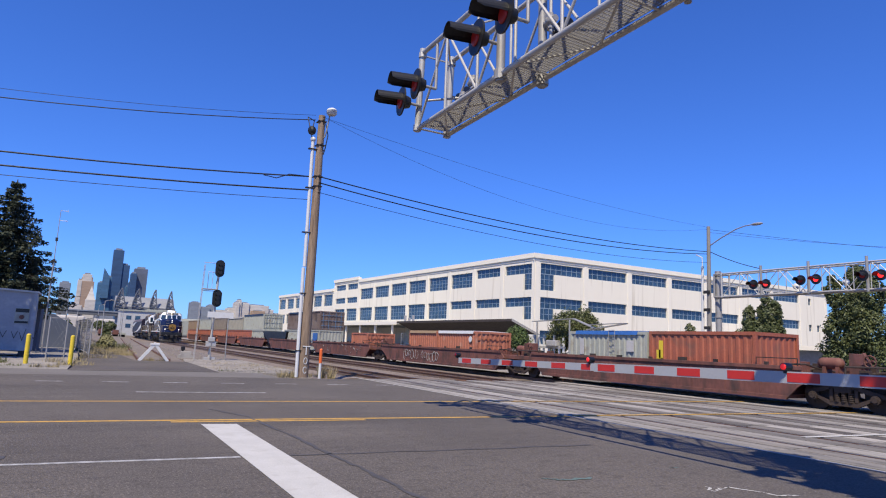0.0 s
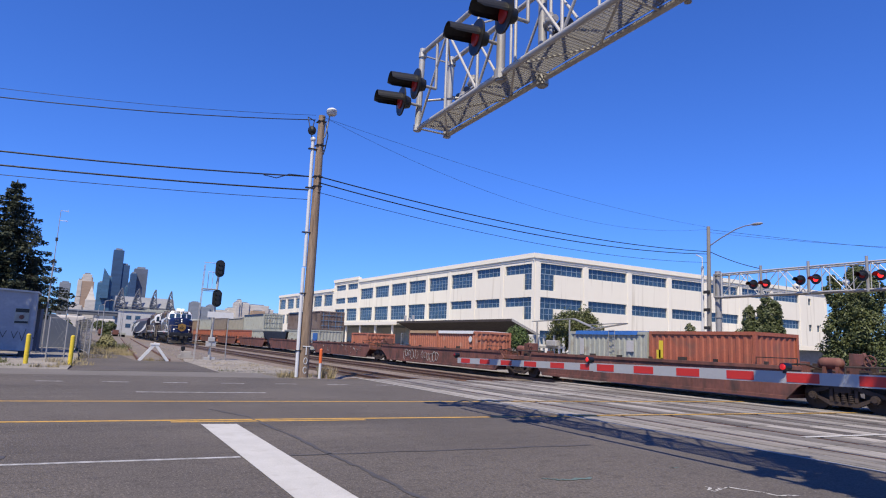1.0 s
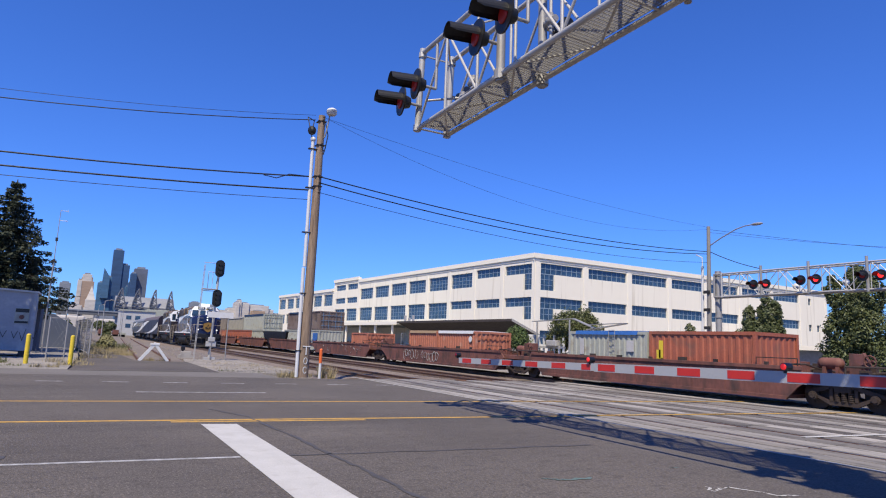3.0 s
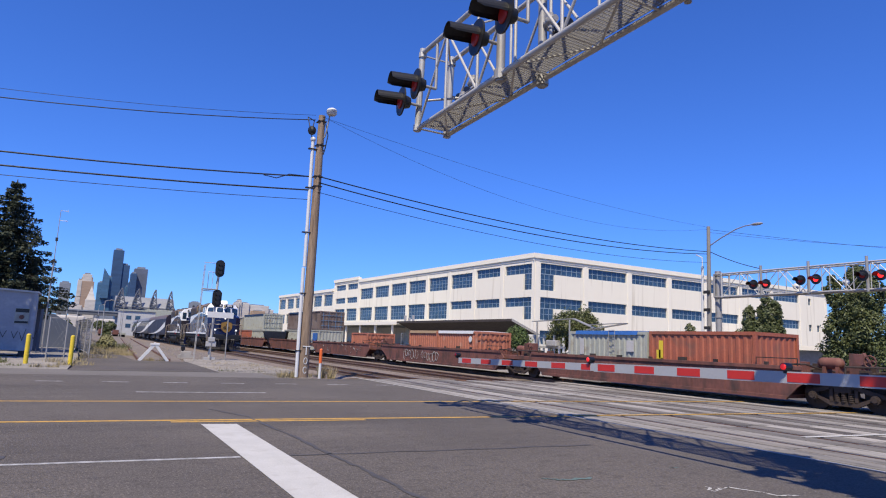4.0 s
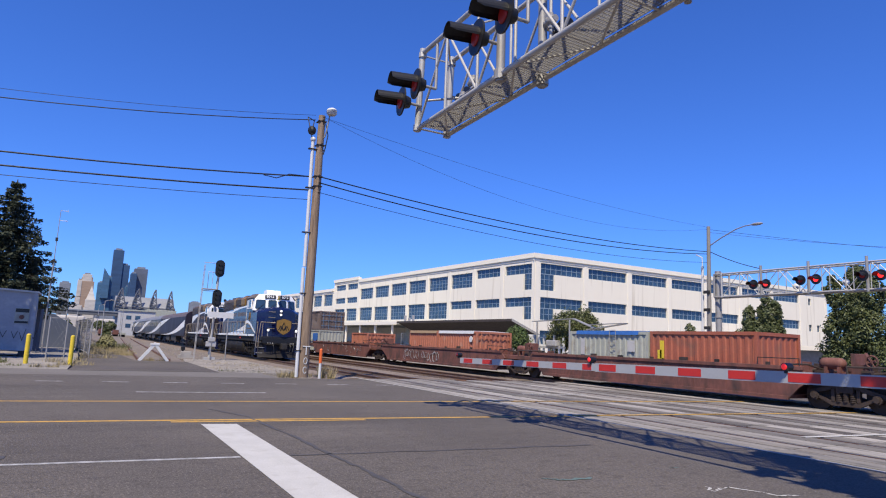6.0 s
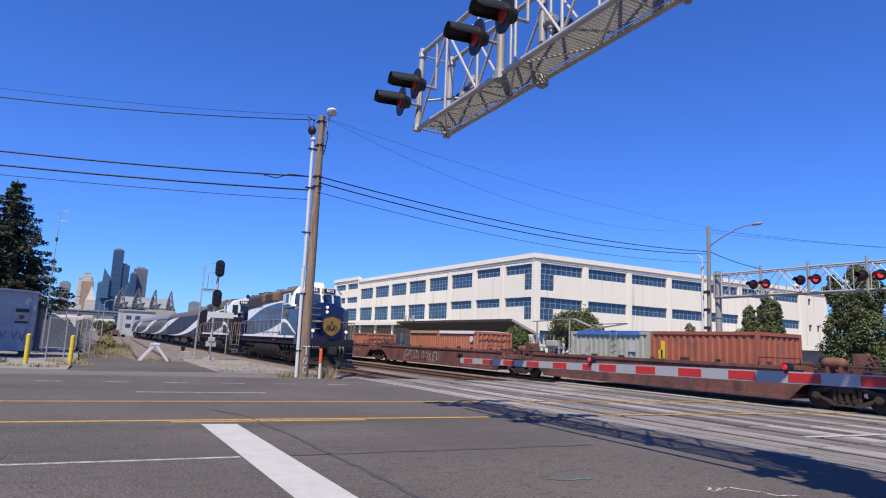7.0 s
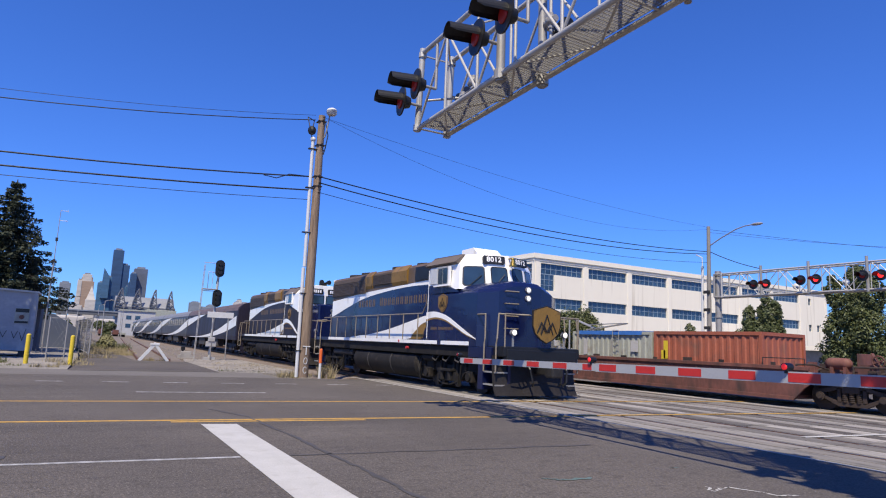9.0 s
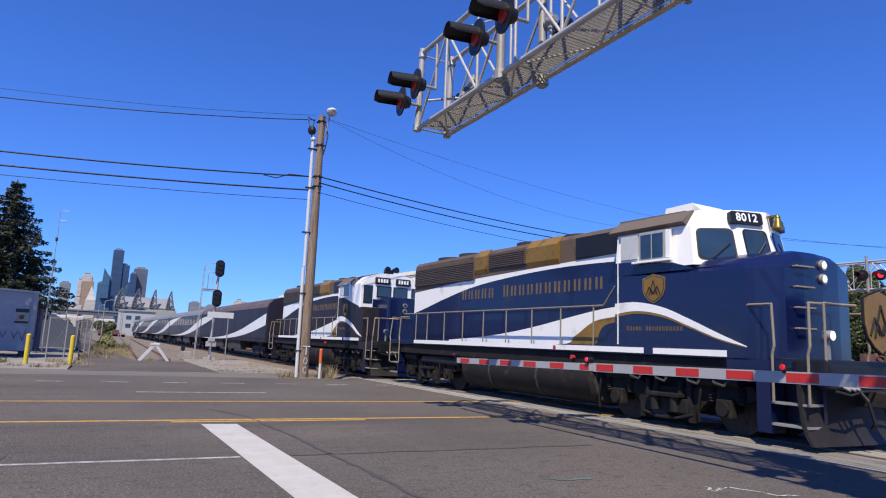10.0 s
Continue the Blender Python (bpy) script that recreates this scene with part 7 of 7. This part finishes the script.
COACH_SIDE = material("charcoal_coach_paint", (0.052, 0.044, 0.046), 0.4, var=0.15, scale=0.4, fine=6, bump=0.02, spec=0.25)
COACH_ROOF = material("grey_coach_roof", (0.24, 0.235, 0.24), 0.5, var=0.12, scale=0.5, fine=8)

def coach(windows, roof, label):
    """A passenger car, its front at x = 0, trailing to -25.6."""
    car = empty("passenger_car", label, "passenger car", group="passenger train")
    prof = [(-1.52, 1.1), (-1.55, 1.4), (-1.52, 3.35), (-1.42, 3.62), (-1.15, 3.88), (-0.6, 4.05), (0, 4.1), (0.6, 4.05), (1.15, 3.88), (1.42, 3.62), (1.52, 3.35), (1.55, 1.4), (1.52, 1.1)]
    bm = bmesh.new()
    loft(bm, [[(x, y * k, z) for y, z in prof] for x, k in ((-25.5, 0.97), (-25.3, 1), (-0.3, 1), (-0.1, 0.97))])
    body = part("body", bm, COACH_SIDE if windows else NAVY_GRIMY, car)
    bm = bmesh.new()
    rp = [(y * 1.006, z + 0.012) for y, z in prof if z > 3.3]
    loft(bm, [[(x, y, z) for y, z in rp] for x in (-25.32, -0.28)])
    part("roof", bm, roof, body)
    for s in (-1, 1):
        bm = bmesh.new()
        sheet(bm, curve_pts([(-23.0, 1.16), (-18, 1.22), (-13, 1.42), (-8, 1.84), (-4, 2.4), (-0.3, 2.95)]), curve_pts([(-23.0, 1.12), (-18, 1.13), (-13, 1.2), (-8, 1.42), (-4, 1.75), (-0.3, 2.2)]), s * 1.55, 0.012)
        part("white_swoosh", bm, LIVERY_WHITE, body, "white curved band")
        # the next car's band begins on the upper rear of this one
        bm = bmesh.new()
        sheet(bm, curve_pts([(-25.3, 2.98), (-22.5, 3.12), (-18.5, 3.27), (-14.5, 3.32)]), curve_pts([(-25.3, 2.24), (-22.5, 2.52), (-18.5, 2.95), (-14.5, 3.29)]), s * 1.55, 0.012)
        part("white_swoosh", bm, LIVERY_WHITE, body, "white curved band")
        if windows:
            for k in range(11):
                x = -23.4 + 2.0 * k
                bm = bmesh.new()
                a, b = sorted((s * 1.52, s * 1.557))
                box(bm, x, x + 1.5, a, b, 2.35, 3.15, 0.01)
                part("window", bm, CAB_GLASS, body)
        bm = bmesh.new()
        for x0, x1 in ((-18, -14.5), (-12.5, -8)):
            box(bm, x0, x1, *sorted((s * 0.9, s * 1.4)), 0.45, 1.1, 0.04)
        part("equipment_box", bm, GRIME, car)
    bm = bmesh.new()
    box(bm, -0.12, 0.15, -0.55, 0.55, 1.1, 3.5, 0.05)
    part("end_diaphragm", bm, BLACK, car)
    for cx in (-3.4, -22.2):
        bm = bmesh.new()
        for s in (-1, 1):
            box(bm, cx - 1.7, cx + 1.7, s * 1.05 - 0.08, s * 1.05 + 0.08, 0.5, 0.8, 0.05)
            box(bm, cx - 0.6, cx + 0.6, s * 1.1 - 0.1, s * 1.1 + 0.1, 0.3, 0.62, 0.05)
            for k in (-1.3, 1.3):
                box(bm, cx + k - 0.2, cx + k + 0.2, s * 1.12 - 0.1, s * 1.12 + 0.1, 0.3, 0.62, 0.03)
        box(bm, cx - 0.5, cx + 0.5, -1, 1, 0.6, 1.1)
        tr = part("truck", bm, GRIME, car)
        for k in (-1.3, 1.3):
            w = new("wheelset", CAR_WHEEL)
            w.parent = tr
            w.location = (cx + k, 0, 0.42)
    return car


COACHES = [coach(False, BRONZE, "navy baggage car with a white curved band")]
first = coach(True, COACH_ROOF, "charcoal passenger car with white curved band and dark windows")
COACHES.append(first)
for k in range(4):
    COACHES.append(copy_thing(first, Matrix.Translation((0, 0, 0))))

# ---- freight train of well cars ----
FY = TRACKS[2]
FREIGHT = []
TRUCK_AT = [-10.75, -26.85]
PITCH = 16.1

TRUCK_RUST = material("rusty_truck_steel", (0.055, 0.036, 0.029), 0.75, var=0.35, scale=3, fine=20, bump=0.3, col2=(0.035, 0.025, 0.021))
CAR_WHEEL.materials[0] = TRUCK_RUST


def freight_truck(bm_parent, cx, wheels=True):
    bm = bmesh.new()
    for s in (-1, 1):
        a, b = s * 0.98 - 0.06, s * 0.98 + 0.06
        # arched top member, sagging tension member and two columns round the springs
        prism(bm, [(cx - 1.15, 0.56), (cx - 0.6, 0.70), (cx - 0.35, 0.80), (cx + 0.35, 0.80), (cx + 0.6, 0.70), (cx + 1.15, 0.56), (cx + 1.15, 0.44), (cx + 0.6, 0.57), (cx + 0.35, 0.66), (cx - 0.35, 0.66), (cx - 0.6, 0.57), (cx - 1.15, 0.44)], "y", a, b)
        prism(bm, [(cx - 1.1, 0.46), (cx - 0.75, 0.44), (cx - 0.4, 0.29), (cx + 0.4, 0.29), (cx + 0.75, 0.44), (cx + 1.1, 0.46), (cx + 0.75, 0.34), (cx + 0.4, 0.16), (cx - 0.4, 0.16), (cx - 0.75, 0.34)], "y", a, b)
        for dx in (-0.36, 0.36):
            box(bm, cx + dx - 0.05, cx + dx + 0.05, a, b, 0.27, 0.68)
        for dx in (-0.2, 0, 0.2):
            for z in range(5):
                tube(bm, (cx + dx, s * 1.0, 0.29 + 0.055 * z), (cx + dx, s * 1.0, 0.325 + 0.055 * z), 0.085, 10)
        for k in (-0.89, 0.89):
            tube(bm, (cx + k, s * 0.9, 0.42), (cx + k, s * 1.1, 0.42), 0.13, 12)
            tube(bm, (cx + k, s * 1.1, 0.42), (cx + k, s * 1.14, 0.42), 0.09, 6)
        tube(bm, (cx - 0.5, s * 0.9, 0.3), (cx + 0.5, s * 0.9, 0.34), 0.035, 6)
    box(bm, cx - 0.25, cx + 0.25, -1.1, 1.1, 0.55, 0.8, 0.03)
    t = part("truck", bm, TRUCK_RUST, bm_parent, "rusty freight truck frame with springs")
    for k in (-0.89, 0.89):
        w = new("wheelset", CAR_WHEEL)
        w.parent = t
        w.location = (cx + k, 0, 0.42)
    return t


def well_car(label, truck=True):
    """One well unit between trucks at x = 0 and x = -16.1, on the track's centre line."""
    c = empty("well_car", label, "well car", group="freight train")
    for s in (-1, 1):
        bm = bmesh.new()
        prism(bm, [(-14.2, 1.22), (-1.1, 1.22), (-0.75, 0.9), (-1.15, 0.62), (-1.5, 0.26), (-13.6, 0.26), (-14.1, 0.62), (-14.75, 0.9), (-14.6, 1.22)], "y", s * 1.45, s * 1.38)
        side = part("side_panel", bm, RUST, c, "rusty brown side sill")
        bm = bmesh.new()
        for z in (1.2, 0.27):
            a, b = sorted((s * 1.36, s * 1.5))
            box(bm, -14.5 if z > 1 else -13.6, -1.0 if z > 1 else -1.5, a, b, z - 0.05, z + 0.07, 0.01)
        part("chord", bm, RUST, side)
        for k in range(9):
            x = -13.2 + 1.35 * k
            bm = bmesh.new()
            box(bm, x, x + 0.06, *sorted((s * 1.45, s * 1.462)), 0.34, 1.14)
            part("stiffener", bm, RUST, side)
    bm = bmesh.new()
    box(bm, -13.8, -1.5, -1.38, 1.38, 0.26, 0.36)
    part("well_floor", bm, RUST, c)
    for x in (-1.75, -14.0):
        bm = bmesh.new()
        box(bm, x - 0.04, x + 0.04, -1.37, 1.37, 0.37, 1.2)
        part("end_bulkhead", bm, RUST, c)
    for a, b in ((-1.6, 0.0), (-16.1, -14.4)):
        bm = bmesh.new()
        box(bm, a, b, -1.25, 1.25, 0.86, 1.06, 0.02)
        box(bm, a, b, -0.35, 0.35, 0.7, 0.88)
        part("end_platform", bm, RUST, c)
    bm = bmesh.new()
    tube(bm, (-0.95, -0.3, 1.4), (-0.5, -0.3, 1.4), 0.18, 16)
    ball(bm, (-0.5, -0.3, 1.4), 0.18)
    ball(bm, (-0.95, -0.3, 1.4), 0.18)
    box(bm, -0.9, -0.82, -0.5, -0.1, 1.05, 1.3)
    box(bm, -0.5, -0.42, -0.5, -0.1, 1.05, 1.3)
    part("air_tank", bm, RUST, c, "rusty brown air tank", smooth=True)
    bm = bmesh.new()
    box(bm, 0.05, 0.12, -0.75, 0.1, 1.06, 1.72, 0.01)
    box(bm, 0.12, 0.5, -0.75, -0.65, 1.06, 1.4)
    prism(bm, [(0.5, 1.06), (0.62, 1.06), (0.62, 1.5), (0.5, 1.75)], "y", -0.85, -0.7)
    for k in range(14):
        a0, a1 = 2 * math.pi * k / 14, 2 * math.pi * (k + 1) / 14
        tube(bm, (0.7 + 0.17 * math.cos(a0), -0.88, 1.5 + 0.17 * math.sin(a0)), (0.7 + 0.17 * math.cos(a1), -0.88, 1.5 + 0.17 * math.sin(a1)), 0.022, 6)
    for k in range(4):
        a0 = math.pi * k / 2 + 0.4
        tube(bm, (0.7, -0.88, 1.5), (0.7 + 0.17 * math.cos(a0), -0.88, 1.5 + 0.17 * math.sin(a0)), 0.018, 6)
    tube(bm, (0.7, -0.7, 1.5), (0.7, -0.9, 1.5), 0.04, 8)
    part("brake_stand", bm, RUST, c, "rusty hand-brake stand with wheel")
    bm = bmesh.new()
    handrail(bm, [(-2.6, -1.3, 1.22), (-2.6, -1.3, 1.5), (-1.2, -1.3, 1.5), (-1.2, -1.3, 1.06)], 0.015)
    part("grab_rail", bm, STEEL_DARK, c)
    # brake gear, rods and locking fittings on both end platforms and along the top sill
    bits = random.Random(14)
    for a, b in ((-1.5, -1.0), (-15.9, -14.5)):
        for k in range(5):
            x, y, h = bits.uniform(a, b), bits.uniform(-1.2, 0.9), bits.uniform(0.12, 0.42)
            bm = bmesh.new()
            box(bm, x - bits.uniform(0.05, 0.16), x + 0.1, y - 0.1, y + bits.uniform(0.05, 0.2), 1.05, 1.06 + h, 0.01)
            part("brake_valve", bm, RUST if k % 2 else TRUCK_RUST, c)
        bm = bmesh.new()
        pipe(bm, [(a, -1.25, 1.06), (a, -1.25, 1.32), (b, -1.2, 1.34), (b, -0.4, 1.2)], 0.03, 6)
        pipe(bm, [(a + 0.1, -0.6, 1.1), (b - 0.1, -0.2, 1.28), (b, 0.5, 1.1)], 0.035, 6)
        part("brake_pipe", bm, TRUCK_RUST, c)
    for k in range(8):
        x = -13.6 + 1.62 * k + bits.uniform(-0.3, 0.3)
        bm = bmesh.new()
        box(bm, x, x + bits.uniform(0.12, 0.4), -1.47, -1.39, 1.26, 1.30 + bits.uniform(0.0, 0.1), 0.008)
        part("locking_fitting", bm, TRUCK_RUST if k % 3 else STEEL_DARK, c)
    if truck:
        freight_truck(c, 0.0)
    return c


WELL = well_car("rusty brown articulated well car with stencilled marks")
LONG_WELL = well_car("longer rusty brown well car with pale sprayed scrawl")
for o in LONG_WELL.children_recursive:
    if o.parent.name.startswith("truck") or o.name.startswith("truck"):
        continue
    for v in o.data.vertices:
        if v.co.x < -8.0:
            v.co.x -= 1.65
def add_freight(ob, x, y=FY, z=0.0):
    ob.matrix_basis = Matrix.Translation((x, y, z))
    FREIGHT.append((ob, Vector((x, y, z))))
    return ob
add_freight(WELL, TRUCK_AT[0])
add_freight(copy_thing(WELL, Matrix()), TRUCK_AT[0] + PITCH)
add_freight(LONG_WELL, TRUCK_AT[1])
for k in range(6):
    add_freight(copy_thing(WELL, Matrix()), TRUCK_AT[1] - 17.75 - PITCH * k)
# sprayed scrawl on the second unit
bm = bmesh.new()
rnd = random.Random(8)
x = -12.4
for k in range(12):
    w, h, c0 = rnd.uniform(0.12, 0.26), rnd.uniform(0.18, 0.36), 0.72 + rnd.uniform(-0.1, 0.1)
    turns, ph = rnd.uniform(0.7, 1.3), rnd.uniform(0, 6.28)
    pts = [(x + w * math.cos(ph + turns * 6.28 * q / 9) + rnd.uniform(-0.03, 0.03), -1.49, c0 + h * math.sin(ph + turns * 6.28 * q / 9) * (1 if q % 3 else 0.7)) for q in range(10)]
    pipe(bm, pts, rnd.uniform(0.008, 0.016), 5)
    x += 0.75 if k == 5 else rnd.uniform(0.3, 0.46)
second = FREIGHT[2][0]
part("scrawl", bm, PAINT_WORN, second, "pale sprayed scrawl")
bm = bmesh.new()
for k in range(22):
    x, z = rnd.uniform(-13.5, -2.0), rnd.uniform(0.45, 1.1)
    pipe(bm, [(x, -1.466, z), (x + rnd.uniform(-0.2, 0.2), -1.466, z + rnd.uniform(-0.12, 0.12)), (x + rnd.uniform(-0.35, 0.35), -1.466, z + rnd.uniform(-0.15, 0.1))], rnd.uniform(0.006, 0.016), 5)
part("scrawl", bm, PAINT_WORN, FREIGHT[3][0], "pale scuffs and sprayed strokes")


def container(name, x0, x1, z0, z1, mat, label, extras=()):
    c = empty(name, label, "container", group="freight containers")
    w = 1.22
    bm = bmesh.new()
    ribbed_box(bm, x0, x1, -w, w, z0, z1)
    body = part("body", bm, mat, c)
    box_frame(c, mat, x0, x1, -w, w, z0, z1)
    for kind, *v in extras:
        bm = bmesh.new()
        if kind == "tarp":
            prism(bm, [(-w - 0.03, z1 - 0.14), (-w, z1 + 0.03), (0, z1 + 0.06), (w, z1 + 0.03), (w + 0.03, z1 - 0.14), (w, z1 - 0.02), (-w, z1 - 0.02)], "x", v[0], v[1])
            part("tarp", bm, v[2], c, "tarp over the open top")
        elif kind == "bars":
            for y in (-0.9, -0.35, 0.35, 0.9):
                tube(bm, (x1 + 0.015, y, z0 + 0.1), (x1 + 0.015, y, z1 - 0.1), 0.02, 6)
            for z in (z0 + 0.4, (z0 + z1) / 2, z1 - 0.4):
                box(bm, x1 - 0.01, x1 + 0.02, -1.1, 1.1, z - 0.02, z + 0.02)
            part("locking_bars", bm, v[0], c, "door locking bars")
        elif kind == "patch":
            box(bm, v[0], v[1], -w - 0.012, -w - 0.004, v[2], v[3])
            part("painted_patch", bm, v[4], c, "painted patch")
        elif kind == "disc":
            tube(bm, (v[0], -w - 0.03, v[1]), (v[0], -w, v[1]), v[2], 16)
            part("round_patch", bm, PVC, c, "pale round patch")
        elif kind == "ladder":
            for xx in (v[0], v[0] + 0.35):
                tube(bm, (xx, -w - 0.03, z0 + 0.8), (xx, -w - 0.03, z1), 0.015, 6)
            for k in range(5):
                tube(bm, (v[0], -w - 0.03, z0 + 1.0 + 0.25 * k), (v[0] + 0.35, -w - 0.03, z0 + 1.0 + 0.25 * k), 0.012, 6)
            part("ladder", bm, v[1], c, "steel rungs")
    FREIGHT.append((c, Vector((0, FY, 0))))
    c.matrix_basis = Matrix.Translation((0, FY, 0))
    return c


container("freight_container", -18.0, -13.4, 0.37, 2.34, RED_BOX, "red ribbed steel container in a well car", [("patch", -17.62, -17.42, 1.28, 1.62, YELLOW), ("patch", -17.5, -17.3, 1.3, 1.98, YELLOW)])
container("freight_container", -22.75, -18.1, 0.37, 2.32, GREY_BOX, "grey ribbed container with a blue tarp", [("tarp", -22.3, -18.6, TARP_BLUE), ("ladder", -20.2, GALV), ("patch", -22.0, -21.75, 1.3, 2.0, PAINT_WHITE), ("patch", -19.2, -18.8, 1.5, 1.95, PAINT_WHITE)])
container("freight_container", -39.2, -35.3, 0.37, 2.28, ORANGE_BOX, "brown ribbed container with a tan cover", [("tarp", -39.1, -35.4, material("tan_tarp", (0.4, 0.28, 0.17), 0.8))])
container("freight_container", -35.2, -30.7, 0.37, 2.28, ORANGE_BOX, "brown ribbed container with a white cover", [("tarp", -35.1, -31.0, PVC), ("disc", -31.3, 1.82, 0.17), ("bars", ORANGE_BOX)])
container("freight_container", -49.9, -46.6, 0.37, 2.1, ORANGE_BOX, "orange brown container with door bars", [("bars", ORANGE_BOX)])
container("freight_container", -70.0, -58.2, 0.37, 2.3, GREY_BOX, "grey container in the lower well", [("patch", -60, -58.6, 1.2, 2.0, TARP_BLUE)])
container("freight_container", -69.0, -58.2, 2.32, 4.1, material("weathered_brown_box", (0.15, 0.105, 0.09), 0.75, var=0.3, scale=0.5, col2=(0.24, 0.21, 0.2), dirt=(0.08, 0.05, 0.04), dirt_amount=0.3), "weathered brown container with blue barred end, stacked", [("bars", material("blue_steel_bars", (0.12, 0.22, 0.36), 0.6)), ("ladder", -59.5, STEEL_DARK), ("tarp", -68.5, -62, BLACK)])
container("freight_container", -90.6, -79.6, 2.2, 4.25, GREY_BOX, "pale grey container with barred end, stacked", [("bars", GREY_BOX), ("tarp", -90.4, -80, BLACK)])
container("freight_container", -101.5, -91.0, 2.22, 4.0, material("tan_box", (0.36, 0.34, 0.28), 0.7), "tan grey container stacked on another", [("tarp", -101, -92, material("pale_tarp", (0.5, 0.48, 0.44), 0.8))])
container("freight_container", -85.2, -79.0, 0.37, 2.18, GREY_BOX, "grey container in the lower well")
container("freight_container", -101.0, -85.4, 0.37, 2.18, RED_BOX, "orange red container in the lower well")
container("freight_container", -114.0, -103.0, 0.37, 2.2, ORANGE_BOX, "brown container in the lower well")
container("freight_container", -114.0, -103.0, 2.22, 4.1, material("drab_box", (0.26, 0.22, 0.18), 0.7), "drab brown container stacked on another", [("bars", GREY_BOX)])
container("freight_container", -128.0, -116.0, 0.37, 2.2, RED_BOX, "red container in the lower well")
container("freight_container", -128.0, -116.0, 2.22, 4.1, GREY_BOX, "grey container stacked on another", [("bars", GREY_BOX)])
container("freight_container", -142.5, -130.0, 0.37, 2.2, ORANGE_BOX, "brown container in the lower well")
container("freight_container", -142.5, -130.0, 2.22, 4.0, material("ochre_box", (0.30, 0.21, 0.13), 0.7), "ochre brown container stacked on another", [("bars", GREY_BOX)])
hopper = empty("hopper_chute", "black slanted steel hopper between stacked containers", "hopper", group="freight containers")
bm = bmesh.new()
prism(bm, [(-78.9, 2.1), (-68.4, 2.1), (-69.1, 0.72), (-75.4, 0.72)], "y", -1.42, 1.2)
part("shell", bm, BLACK, hopper)
FREIGHT.append((hopper, Vector((0, FY, 0))))


def motions():
    # the train's front car passes the crossing, slowing a little
    def s_of(t):
        return -105.45 + 10.352 * t - 0.0713 * t * t

    def ride(s, ahead, behind, origin):
        """The pose of a car whose bogies stand at s + ahead and s + behind; origin is the local x of s."""
        a, _ = on_track(s + ahead, TRACKS[0])
        b, _ = on_track(s + behind, TRACKS[0])
        d = (a - b).normalized()
        turn = math.degrees(math.atan2(d.y, d.x))
        p = b + d * (origin - behind)
        return pose(p.x, p.y, 0, 0, 0, turn)

    times = [0.5 * i for i in range(21)]
    walk(LOCO1, [(t, ride(s_of(t), -0.24, -10.6, 0)) for t in times])
    walk(LOCO2, [(t, ride(s_of(t) - 17.9, -0.24, -10.6, 0)) for t in times])
    for k, car in enumerate(COACHES):
        off = -32.0 - 25.6 * k
        walk(car, [(t, ride(s_of(t) + off, -3.4, -22.2, 0)) for t in times])
    for w, at, r in WHEELS:
        rows = []
        for i in range(151):
            t = i / 15
            rows.append((t, pose(at.x, at.y, at.z, 0, math.degrees((s_of(t) + 105.45) / r), 0)))
        walk(w, rows)
    # the freight train starts to creep forward
    creep = [(0.0, 0.0), (4.5, 0.0), (5.5, 0.03), (7.0, 0.10), (8.0, 0.16), (9.0, 0.23), (10.0, 0.31)]
    for ob, at in FREIGHT:
        walk(ob, [(t, Matrix.Translation(at + Vector((d, 0, 0)))) for t, d in creep])
    # the gate arm sways in the wind of the train
    sway = [(0, 0.00), (0.5, 0.04), (1, -0.12), (1.5, -0.16), (2, -0.08), (2.5, 0.04), (4, 0.00), (4.5, 0.12), (5.5, 0.16), (7.5, 0.20), (8, 0.12), (8.4, 0.08), (9, 0.20), (9.5, 0.08), (10, -0.20)]
    walk(gate_arm, [(t, Matrix.Translation(GATE_PIVOT) @ pose(0, 0, 0, 0, 0, -a)) for t, a in sway])


motions()
